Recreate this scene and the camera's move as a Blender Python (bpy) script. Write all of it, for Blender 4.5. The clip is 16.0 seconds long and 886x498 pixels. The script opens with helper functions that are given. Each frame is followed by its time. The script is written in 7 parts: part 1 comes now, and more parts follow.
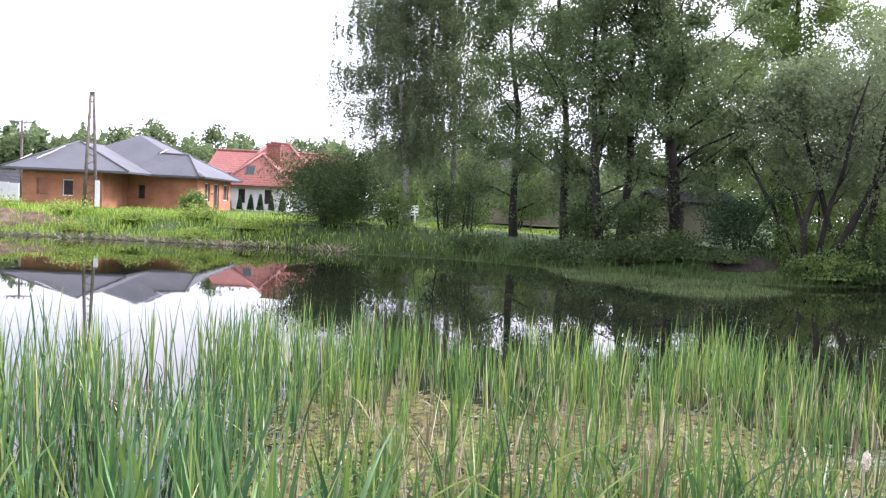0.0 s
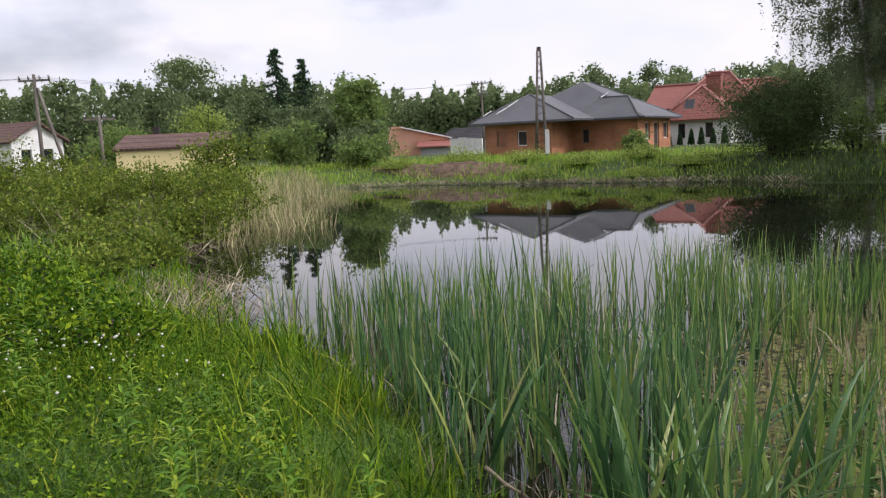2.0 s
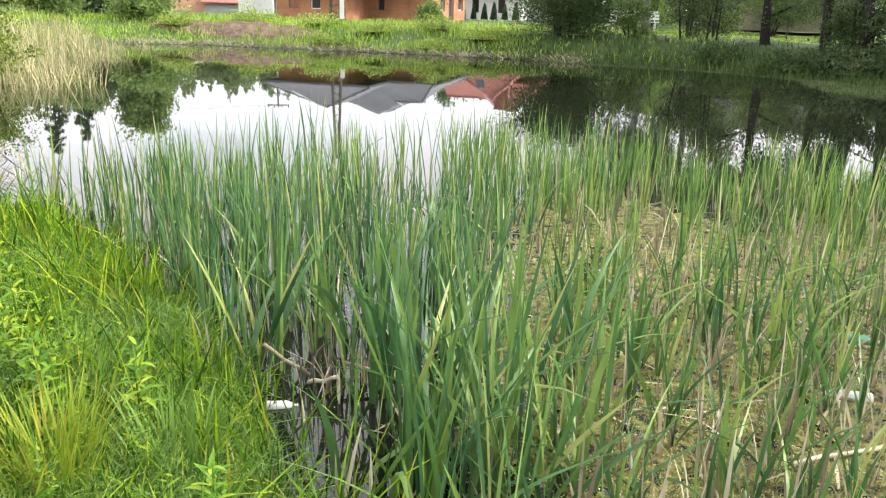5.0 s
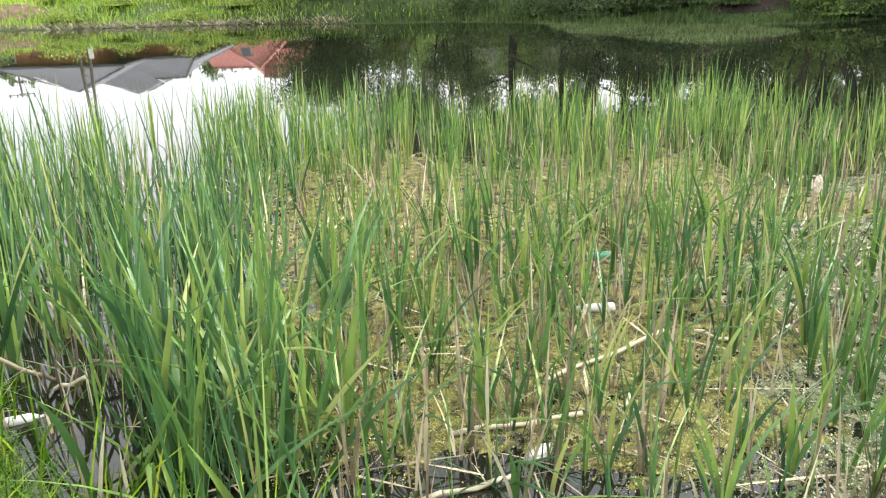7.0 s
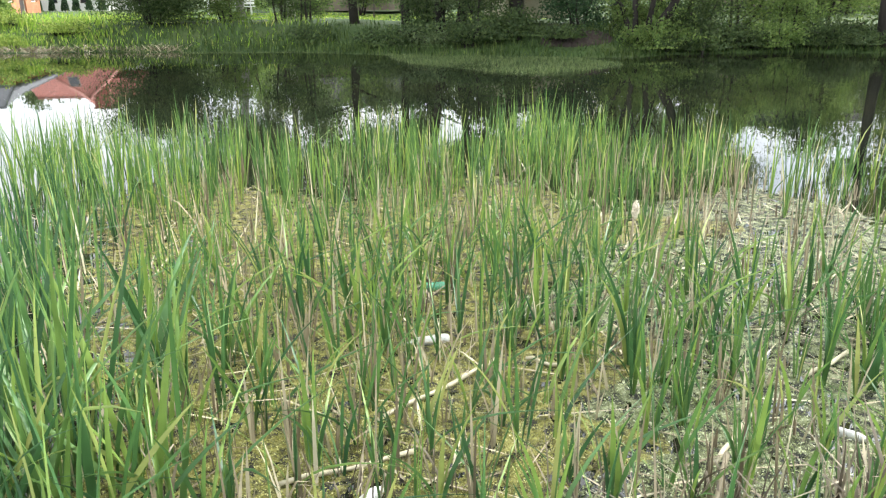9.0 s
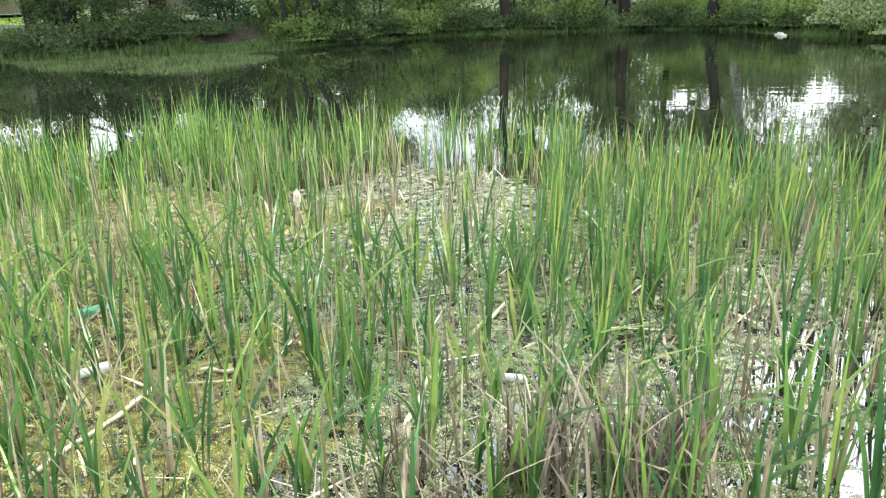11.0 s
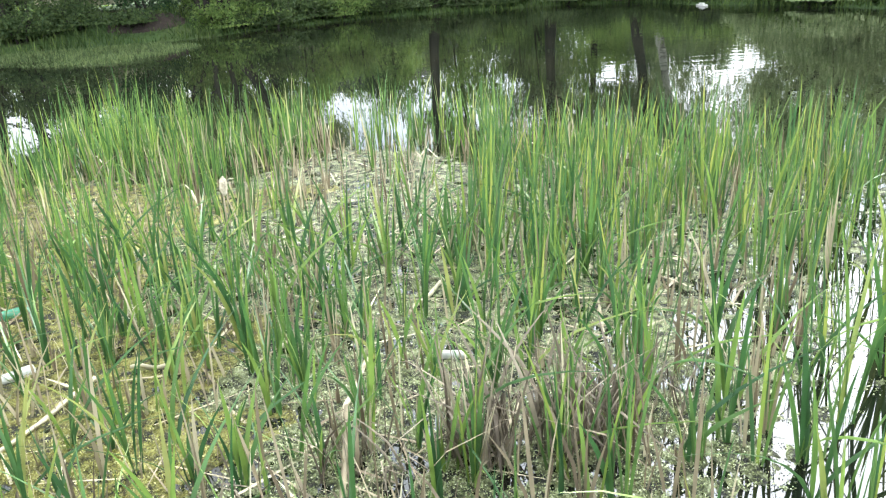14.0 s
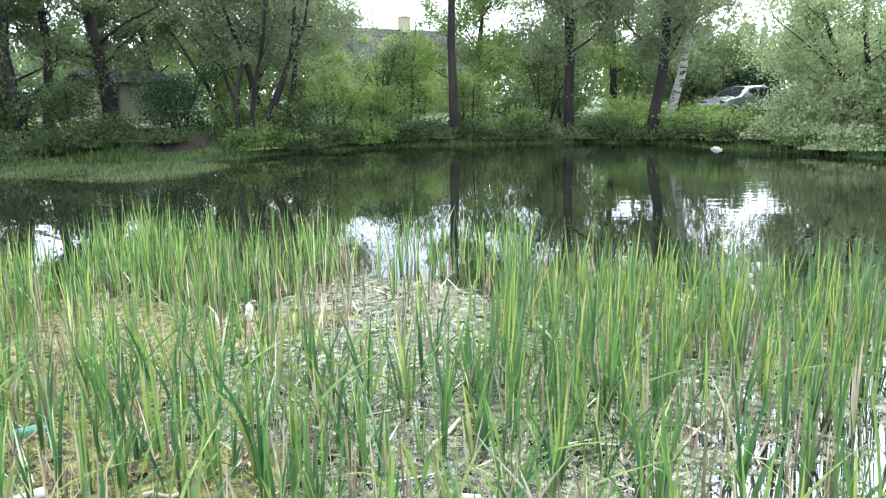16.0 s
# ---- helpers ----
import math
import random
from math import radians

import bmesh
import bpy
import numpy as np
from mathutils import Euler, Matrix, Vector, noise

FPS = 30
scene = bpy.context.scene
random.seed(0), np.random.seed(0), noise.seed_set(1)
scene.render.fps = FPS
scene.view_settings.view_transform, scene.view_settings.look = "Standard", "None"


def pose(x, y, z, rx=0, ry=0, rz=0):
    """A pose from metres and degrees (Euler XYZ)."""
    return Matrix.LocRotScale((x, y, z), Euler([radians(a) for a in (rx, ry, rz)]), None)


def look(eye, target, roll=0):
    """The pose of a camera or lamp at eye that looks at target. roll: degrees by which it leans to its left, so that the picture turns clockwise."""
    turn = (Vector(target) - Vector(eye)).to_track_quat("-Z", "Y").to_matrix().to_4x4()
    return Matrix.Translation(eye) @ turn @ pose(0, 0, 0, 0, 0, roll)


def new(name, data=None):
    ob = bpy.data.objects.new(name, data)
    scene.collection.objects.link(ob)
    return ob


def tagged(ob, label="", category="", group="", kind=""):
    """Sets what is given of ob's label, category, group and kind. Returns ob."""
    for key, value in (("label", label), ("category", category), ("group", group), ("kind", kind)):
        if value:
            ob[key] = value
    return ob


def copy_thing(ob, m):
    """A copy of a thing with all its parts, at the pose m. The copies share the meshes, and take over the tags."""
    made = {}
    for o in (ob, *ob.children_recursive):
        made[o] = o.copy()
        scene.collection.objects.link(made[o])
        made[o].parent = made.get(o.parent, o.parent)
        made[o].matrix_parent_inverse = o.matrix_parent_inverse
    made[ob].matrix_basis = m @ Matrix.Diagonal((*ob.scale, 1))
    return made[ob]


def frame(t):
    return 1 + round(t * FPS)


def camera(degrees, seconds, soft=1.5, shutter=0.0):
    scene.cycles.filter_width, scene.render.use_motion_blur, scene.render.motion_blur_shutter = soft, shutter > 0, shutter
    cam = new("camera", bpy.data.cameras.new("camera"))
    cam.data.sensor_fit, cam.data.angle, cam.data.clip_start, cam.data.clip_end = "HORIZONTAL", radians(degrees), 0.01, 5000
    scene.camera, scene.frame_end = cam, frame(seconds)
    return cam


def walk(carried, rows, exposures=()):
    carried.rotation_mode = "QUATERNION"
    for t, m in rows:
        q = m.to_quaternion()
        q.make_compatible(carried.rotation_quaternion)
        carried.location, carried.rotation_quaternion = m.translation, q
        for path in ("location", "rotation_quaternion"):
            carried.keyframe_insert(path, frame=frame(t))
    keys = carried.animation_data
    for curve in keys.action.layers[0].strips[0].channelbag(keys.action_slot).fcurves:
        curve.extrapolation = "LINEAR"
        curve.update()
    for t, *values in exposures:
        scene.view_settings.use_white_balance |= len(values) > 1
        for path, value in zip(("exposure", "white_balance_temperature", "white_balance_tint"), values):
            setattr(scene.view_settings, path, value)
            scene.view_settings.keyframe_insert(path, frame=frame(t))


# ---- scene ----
cam = camera(58.27, 16.0, soft=1.25)
# seconds, x, y, z, 90 + pitch, roll, yaw
PATH = [
    (0, -0.000, 0.000, 1.801, 86.94, -2.68, -0.29),
    (0.5, -0.012, -0.103, 1.838, 84.52, -1.15, 10.83),
    (1, -0.050, -0.199, 1.861, 85.38, -0.06, 19.24),
    (1.5, -0.088, -0.330, 1.889, 85.70, 1.51, 27.34),
    (2, -0.017, -0.434, 1.828, 82.39, 2.58, 30.37),
    (2.5, -0.087, -0.381, 1.880, 81.08, 1.64, 30.88),
    (3, -0.081, -0.396, 1.882, 80.23, 2.03, 30.16),
    (3.5, -0.053, -0.380, 1.855, 77.63, 3.16, 30.22),
    (4, -0.063, -0.321, 1.838, 75.19, 0.98, 26.64),
    (4.5, -0.009, -0.328, 1.830, 72.88, -0.59, 22.01),
    (5, -0.004, -0.327, 1.835, 72.93, -1.47, 16.09),
    (5.2, 0.005, -0.321, 1.830, 71.85, -1.16, 14.52),
    (7.3, 0.243, -0.247, 1.780, 70.34, 1.39, -2.01),
    (7.5, 0.259, -0.241, 1.773, 70.48, 1.02, -3.06),
    (8, 0.269, -0.239, 1.792, 71.66, -0.42, -6.23),
    (8.2, 0.291, -0.232, 1.806, 72.33, -0.44, -7.05),
    (10.3, 0.399, -0.133, 1.748, 71.46, 1.77, -23.83),
    (10.5, 0.437, -0.134, 1.740, 71.86, 1.93, -26.95),
    (11, 0.496, -0.120, 1.735, 71.51, 1.76, -34.67),
    (11.5, 0.538, -0.131, 1.728, 70.75, 2.84, -38.74),
    (12, 0.552, -0.137, 1.706, 71.19, 2.69, -39.78),
    (12.5, 0.551, -0.129, 1.712, 70.30, 2.18, -40.06),
    (13, 0.562, -0.120, 1.705, 69.99, 2.60, -40.78),
    (13.5, 0.559, -0.117, 1.689, 69.50, 2.73, -40.64),
    (14, 0.545, -0.121, 1.702, 70.03, 3.31, -39.70),
    (14.5, 0.550, -0.127, 1.699, 70.22, 2.49, -40.66),
    (15, 0.546, -0.131, 1.716, 71.32, 1.12, -41.55),
    (15.5, 0.547, -0.125, 1.746, 74.42, 1.05, -42.41),
    (16, 0.483, -0.105, 1.783, 79.00, 0.97, -38.11),
]
walk(cam, [(r[0], pose(*r[1:])) for r in PATH],
     exposures=[(0.0, 0.12, 6000, 25), (0.6, -0.32, 6350, 20), (1.0, -0.68, 6300, 20), (1.5, -1.10, 6350, 20), (2.2, -1.17, 6400, 19), (3.2, -0.98, 6600, 18), (4.0, -0.32, 6500, 17), (5.0, 0.15, 6600, 13),
                (7.5, 0.30, 6650, 11), (8.2, 0.28, 6550, 10), (10.5, 0.46, 6350, 6), (13.0, 0.56, 6200, 7), (15.0, 0.56, 6200, 7), (15.5, 0.62, 6000, 9), (16.0, 0.62, 5750, 13)])

# ---- sky and sun ----
SUN_AZ, SUN_EL = -68.0, 42.0          # degrees left of +y, and above the horizon
world = bpy.data.worlds.new("sky")
scene.world = world
world.use_nodes = True
wn, wl = world.node_tree.nodes, world.node_tree.links
wn.clear()
w_out = wn.new("ShaderNodeOutputWorld")
w_sky = wn.new("ShaderNodeTexSky")
w_sky.sky_type, w_sky.sun_disc = "NISHITA", False
w_sky.sun_elevation, w_sky.sun_rotation = radians(SUN_EL), radians(-SUN_AZ)
w_bg = wn.new("ShaderNodeBackground")
w_bg.inputs["Strength"].default_value = 0.15
w_cloud = wn.new("ShaderNodeBackground")

w_tc = wn.new("ShaderNodeTexCoord")
w_map = wn.new("ShaderNodeMapping")
w_map.inputs["Scale"].default_value = (2.0, 2.0, 4.6)
w_noise = wn.new("ShaderNodeTexNoise")
w_noise.inputs["Scale"].default_value, w_noise.inputs["Detail"].default_value = 1.3, 6.0
w_ramp = wn.new("ShaderNodeValToRGB")
w_ramp.color_ramp.elements[0].position, w_ramp.color_ramp.elements[1].position = 0.20, 0.43
w_noise2 = wn.new("ShaderNodeTexNoise")
w_noise2.inputs["Scale"].default_value, w_noise2.inputs["Detail"].default_value = 2.1, 5.0
w_ramp2 = wn.new("ShaderNodeValToRGB")
w_ramp2.color_ramp.elements[0].position, w_ramp2.color_ramp.elements[1].position = 0.38, 0.62
w_ramp2.color_ramp.elements[0].color = (1.18, 1.25, 1.35, 1)
w_ramp2.color_ramp.elements[1].color = (1.34, 1.34, 1.36, 1)
# thin cloud is brighter round the veiled sun
sa, se = radians(SUN_AZ), radians(SUN_EL)
sun_way = Vector((-math.sin(sa) * math.cos(se), math.cos(sa) * math.cos(se), math.sin(se)))
w_dot = wn.new("ShaderNodeVectorMath")
w_dot.operation = "DOT_PRODUCT"
w_dot.inputs[1].default_value = sun_way
w_max = wn.new("ShaderNodeMath")
w_max.operation, w_max.inputs[1].default_value = "MAXIMUM", 0.0
w_pow = wn.new("ShaderNodeMath")
w_pow.operation, w_pow.inputs[1].default_value = "POWER", 12.0
w_mul = wn.new("ShaderNodeMath")
w_mul.operation, w_mul.inputs[1].default_value, w_mul.inputs[2].default_value = "MULTIPLY_ADD", 9.0, 1.66
wl.new(w_tc.outputs["Generated"], w_dot.inputs[0])
wl.new(w_dot.outputs["Value"], w_max.inputs[0])
wl.new(w_max.outputs[0], w_pow.inputs[0])
wl.new(w_pow.outputs[0], w_mul.inputs[0])
wl.new(w_mul.outputs[0], w_cloud.inputs["Strength"])
w_mix = wn.new("ShaderNodeMixShader")
wl.new(w_tc.outputs["Generated"], w_map.inputs["Vector"])
wl.new(w_map.outputs["Vector"], w_noise.inputs["Vector"])
wl.new(w_map.outputs["Vector"], w_noise2.inputs["Vector"])
wl.new(w_noise.outputs["Fac"], w_ramp.inputs["Fac"])
wl.new(w_noise2.outputs["Fac"], w_ramp2.inputs["Fac"])
wl.new(w_ramp2.outputs["Color"], w_cloud.inputs["Color"])
wl.new(w_sky.outputs["Color"], w_bg.inputs["Color"])
wl.new(w_ramp.outputs["Color"], w_mix.inputs["Fac"])
wl.new(w_bg.outputs[0], w_mix.inputs[1])
wl.new(w_cloud.outputs[0], w_mix.inputs[2])
wl.new(w_mix.outputs[0], w_out.inputs["Surface"])

sun_data = bpy.data.lights.new("sun", "SUN")
sun_data.energy, sun_data.angle, sun_data.color = 3.7, radians(2.5), (1.0, 0.95, 0.86)
sun = new("sun", sun_data)
sun.matrix_world = look(sun_way * 60, (0, 0, 0))

# ---- helpers of the scene ----
rng = np.random.default_rng(7)


def part(name, bm, material, parent=None, label=""):
    """Links a bmesh (or a mesh) as one object under a thing."""
    if isinstance(bm, bmesh.types.BMesh):
        me = bpy.data.meshes.new(name)
        bm.to_mesh(me)
        bm.free()
    else:
        me = bm
    if not me.materials:
        me.materials.append(material)
    ob = new(name, me)
    if parent is not None:
        ob.parent = parent
    if label:
        ob["label"] = label
    return ob


def thing(name, m, label, category, group="", kind=""):
    ob = new(name)
    ob.matrix_basis = m
    ob.empty_display_size = 0.1
    return tagged(ob, label, category, group, kind)


def mesh_np(name, verts, quads=None, tris=None, smooth=False, material=None):
    me = bpy.data.meshes.new(name)
    verts = np.asarray(verts, np.float32)
    quads = np.zeros((0, 4), np.int32) if quads is None else np.asarray(quads, np.int32)
    tris = np.zeros((0, 3), np.int32) if tris is None else np.asarray(tris, np.int32)
    me.vertices.add(len(verts))
    me.vertices.foreach_set("co", verts.ravel())
    loops = np.concatenate([quads.ravel(), tris.ravel()])
    me.loops.add(len(loops))
    me.loops.foreach_set("vertex_index", loops)
    nq, nt = len(quads), len(tris)
    me.polygons.add(nq + nt)
    me.polygons.foreach_set("loop_start", np.concatenate([np.arange(nq) * 4, nq * 4 + np.arange(nt) * 3]).astype(np.int32))
    if smooth:
        me.polygons.foreach_set("use_smooth", np.ones(nq + nt, bool))
    me.update()
    me.validate()
    if material:
        me.materials.append(material)
    return me


def box(bm, x0, x1, y0, y1, z0, z1, bevel=0.0):
    r = bmesh.ops.create_cube(bm, size=1.0, matrix=Matrix.Translation(((x0 + x1) / 2, (y0 + y1) / 2, (z0 + z1) / 2)) @
                              Matrix.Diagonal((abs(x1 - x0), abs(y1 - y0), abs(z1 - z0), 1)))
    if bevel:
        edges = list({e for v in r["verts"] for e in v.link_edges})
        bmesh.ops.bevel(bm, geom=edges, offset=bevel, segments=2, affect="EDGES")
    return bm


def tube(bm, points, radii, sides=7):
    """A tapered tube along points."""
    points = [Vector(p) for p in points]
    rings = []
    for i, p in enumerate(points):
        d = (points[min(i + 1, len(points) - 1)] - points[max(i - 1, 0)])
        d = d.normalized() if d.length > 1e-6 else Vector((0, 0, 1))
        a = d.orthogonal().normalized()
        b = d.cross(a)
        rings.append([bm.verts.new(p + radii[i] * (a * math.cos(2 * math.pi * k / sides) + b * math.sin(2 * math.pi * k / sides))) for k in range(sides)])
    # keep neighbouring rings from twisting
    for i in range(1, len(rings)):
        best = min(range(sides), key=lambda s: (rings[i][s].co - rings[i - 1][0].co).length)
        rings[i] = rings[i][best:] + rings[i][:best]
    for i in range(len(rings) - 1):
        for k in range(sides):
            f = bm.faces.new((rings[i][k], rings[i][(k + 1) % sides], rings[i + 1][(k + 1) % sides], rings[i + 1][k]))
            f.smooth = True
    bm.faces.new(rings[0][::-1])
    bm.faces.new(rings[-1])
    return bm


# ---- materials ----
def material(name, rough=0.7, metal=0.0, spec=0.5):
    m = bpy.data.materials.new(name)
    m.use_nodes = True
    b = m.node_tree.nodes["Principled BSDF"]
    b.inputs["Roughness"].default_value = rough
    b.inputs["Metallic"].default_value = metal
    b.inputs["Specular IOR Level"].default_value = spec
    return m, m.node_tree.nodes, m.node_tree.links, b


def ramp_node(nodes, stops):
    r = nodes.new("ShaderNodeValToRGB")
    el = r.color_ramp.elements
    while len(el) < len(stops):
        el.new(0.5)
    for e, (p, c) in zip(el, stops):
        e.position, e.color = p, (*c, 1)
    return r


def rough_surface(name, stops, scale, rough=0.8, bump=0.3, bump_scale=40.0, metal=0.0, fine=None, spec=0.4, stretch=(1, 1, 1)):
    """Colours by large noise, darkened and lightened by a finer one, with relief."""
    m, n, l, b = material(name, rough, metal, spec)
    tc = n.new("ShaderNodeTexCoord")
    mp = n.new("ShaderNodeMapping")
    mp.inputs["Scale"].default_value = stretch
    l.new(tc.outputs["Object"], mp.inputs["Vector"])
    big = n.new("ShaderNodeTexNoise")
    big.inputs["Scale"].default_value, big.inputs["Detail"].default_value = scale, 5
    small = n.new("ShaderNodeTexNoise")
    small.inputs["Scale"].default_value, small.inputs["Detail"].default_value = bump_scale, 4
    l.new(mp.outputs[0], big.inputs["Vector"])
    l.new(mp.outputs[0], small.inputs["Vector"])
    r = ramp_node(n, stops)
    l.new(big.outputs["Fac"], r.inputs["Fac"])
    mix = n.new("ShaderNodeMix")
    mix.data_type, mix.blend_type = "RGBA", "MULTIPLY"
    mix.inputs["Factor"].default_value = 0.6 if fine is None else fine
    g = ramp_node(n, [(0.3, (0.45, 0.45, 0.45)), (0.7, (1.15, 1.15, 1.15))])
    l.new(small.outputs["Fac"], g.inputs["Fac"])
    l.new(r.outputs["Color"], mix.inputs["A"])
    l.new(g.outputs["Color"], mix.inputs["B"])
    l.new(mix.outputs["Result"], b.inputs["Base Color"])
    bp = n.new("ShaderNodeBump")
    bp.inputs["Strength"].default_value, bp.inputs["Distance"].default_value = bump, 0.02
    l.new(small.outputs["Fac"], bp.inputs["Height"])
    l.new(bp.outputs["Normal"], b.inputs["Normal"])
    return m


def leaf_surface(name, stops, rough=0.45, glow=0.3, spec=0.4, by_object=False, streak=0.0, gain=1.0, warm=False):
    """Thin leaves: each island its own tint, light passes partly through."""
    m, n, l, b = material(name, rough, 0.0, spec)
    if by_object:
        src = n.new("ShaderNodeObjectInfo").outputs["Random"]
    else:
        src = n.new("ShaderNodeNewGeometry").outputs["Random Per Island"]
    r = ramp_node(n, [(p, tuple(min(0.9, v * gain) for v in c)) for p, c in stops])
    l.new(src, r.inputs["Fac"])
    colour = r.outputs["Color"]
    if streak:
        tc = n.new("ShaderNodeTexCoord")
        ns = n.new("ShaderNodeTexNoise")
        ns.inputs["Scale"].default_value, ns.inputs["Detail"].default_value = streak, 3
        l.new(tc.outputs["Object"], ns.inputs["Vector"])
        g = ramp_node(n, [(0.3, (0.6, 0.62, 0.55)), (0.7, (1.2, 1.2, 1.1))])
        l.new(ns.outputs["Fac"], g.inputs["Fac"])
        mx = n.new("ShaderNodeMix")
        mx.data_type, mx.blend_type = "RGBA", "MULTIPLY"
        mx.inputs["Factor"].default_value = 0.7
        l.new(colour, mx.inputs["A"])
        l.new(g.outputs["Color"], mx.inputs["B"])
        colour = mx.outputs["Result"]
    l.new(colour, b.inputs["Base Color"])
    tr = n.new("ShaderNodeBsdfTranslucent")
    if warm:                                  # light that has passed a leaf is yellower
        wm = n.new("ShaderNodeMix")
        wm.data_type, wm.blend_type = "RGBA", "MULTIPLY"
        wm.inputs["Factor"].default_value = 1.0
        wm.inputs["B"].default_value = (1.15, 1.12, 0.92, 1)
        l.new(colour, wm.inputs["A"])
        l.new(wm.outputs["Result"], tr.inputs["Color"])
    else:
        l.new(colour, tr.inputs["Color"])
    ms = n.new("ShaderNodeMixShader")
    ms.inputs["Fac"].default_value = glow
    out = n["Material Output"]
    l.new(b.outputs[0], ms.inputs[1])
    l.new(tr.outputs[0], ms.inputs[2])
    l.new(ms.outputs[0], out.inputs["Surface"])
    return m


def water_surface():
    m, n, l, b = material("pond_water", 0.02, 0.0, 0.5)
    b.inputs["IOR"].default_value = 1.45
    tc = n.new("ShaderNodeTexCoord")
    murk = n.new("ShaderNodeTexNoise")
    murk.inputs["Scale"].default_value, murk.inputs["Detail"].default_value = 0.35, 4
    l.new(tc.outputs["Object"], murk.inputs["Vector"])
    r = ramp_node(n, [(0.3, (0.004, 0.006, 0.004)), (0.7, (0.012, 0.013, 0.007))])
    l.new(murk.outputs["Fac"], r.inputs["Fac"])
    l.new(r.outputs["Color"], b.inputs["Base Color"])
    mp = n.new("ShaderNodeMapping")
    mp.inputs["Scale"].default_value = (0.4, 2.4, 1.0)
    turn = n.new("ShaderNodeVectorRotate")
    turn.rotation_type = "Z_AXIS"
    turn.inputs["Angle"].default_value = radians(42)
    l.new(tc.outputs["Object"], turn.inputs["Vector"])
    l.new(turn.outputs["Vector"], mp.inputs["Vector"])
    rip = n.new("ShaderNodeTexNoise")
    rip.inputs["Scale"].default_value, rip.inputs["Detail"].default_value = 1.1, 2
    l.new(mp.outputs[0], rip.inputs["Vector"])
    # a light breeze only on the eastern part of the pond
    sep = n.new("ShaderNodeSeparateXYZ")
    l.new(tc.outputs["Object"], sep.inputs[0])
    mr = n.new("ShaderNodeMapRange")
    mr.inputs["From Min"].default_value, mr.inputs["From Max"].default_value = 7.0, 24.0
    mr.inputs["To Min"].default_value, mr.inputs["To Max"].default_value = 0.02, 0.30
    l.new(sep.outputs["X"], mr.inputs["Value"])
    bp = n.new("ShaderNodeBump")
    bp.inputs["Distance"].default_value = 0.026
    l.new(mr.outputs["Result"], bp.inputs["Strength"])
    l.new(rip.outputs["Fac"], bp.inputs["Height"])
    l.new(bp.outputs["Normal"], b.inputs["Normal"])
    return m


M_WATER = water_surface()
M_GROUND = rough_surface("grassy_soil", [(0.25, (0.022, 0.042, 0.010)), (0.5, (0.040, 0.078, 0.014)), (0.75, (0.085, 0.100, 0.032))], 0.35, 0.9, 0.8, 9.0)
M_SOIL = rough_surface("bare_soil", [(0.3, (0.075, 0.046, 0.030)), (0.7, (0.21, 0.145, 0.10))], 2.5, 0.95, 1.0, 9.0, fine=0.9)
M_REED = leaf_surface("reed_leaf", [(0.0, (0.044, 0.102, 0.038)), (0.45, (0.106, 0.200, 0.058)), (0.8, (0.190, 0.300, 0.070)), (0.93, (0.320, 0.400, 0.090)), (1.0, (0.54, 0.48, 0.30))], 0.45, 0.33, 0.3, streak=5.0)
M_REED_O = leaf_surface("cattail_leaf", [(0.0, (0.036, 0.102, 0.040)), (0.5, (0.094, 0.200, 0.058)), (0.9, (0.225, 0.335, 0.075)), (1.0, (0.40, 0.41, 0.15))], 0.40, 0.33, 0.4, by_object=True, streak=4.0, gain=0.86)
M_REED_B = leaf_surface("deep_reed_leaf", [(0.0, (0.034, 0.092, 0.044)), (0.5, (0.082, 0.175, 0.064)), (0.88, (0.170, 0.280, 0.080)), (1.0, (0.36, 0.40, 0.13))], 0.40, 0.33, 0.4, streak=5.0)
M_REED_Y = leaf_surface("sunny_reed_leaf", [(0.0, (0.055, 0.130, 0.055)), (0.6, (0.125, 0.225, 0.066)), (0.9, (0.255, 0.345, 0.075)), (1.0, (0.42, 0.43, 0.12))], 0.42, 0.34, 0.35, streak=5.0, gain=0.86)
M_DEAD = leaf_surface("dead_reed", [(0.0, (0.15, 0.118, 0.082)), (0.5, (0.30, 0.250, 0.178)), (0.85, (0.46, 0.395, 0.295)), (1.0, (0.66, 0.60, 0.46))], 0.7, 0.15, 0.25, streak=8.0, gain=0.97)
M_DEAD_O = leaf_surface("dead_leaf", [(0.0, (0.110, 0.090, 0.072)), (0.5, (0.230, 0.195, 0.155)), (1.0, (0.42, 0.365, 0.29))], 0.75, 0.15, 0.2, by_object=True, streak=6.0, gain=0.84)
M_DRYBED = leaf_surface("dry_reed_bed", [(0.0, (0.13, 0.17, 0.05)), (0.45, (0.25, 0.23, 0.11)), (1.0, (0.42, 0.36, 0.21))], 0.7, 0.2, 0.25, gain=1.35)
M_GRASS = leaf_surface("grass_blade", [(0.0, (0.022, 0.080, 0.005)), (0.45, (0.100, 0.225, 0.012)), (0.85, (0.280, 0.425, 0.022)), (1.0, (0.46, 0.46, 0.05))], 0.6, 0.28, 0.1, gain=0.78)
M_FINEGRASS = leaf_surface("fine_grass_blade", [(0.0, (0.040, 0.110, 0.020)), (0.5, (0.120, 0.235, 0.040)), (0.9, (0.235, 0.360, 0.060)), (1.0, (0.36, 0.44, 0.09))], 0.5, 0.3, 0.25, gain=0.85)
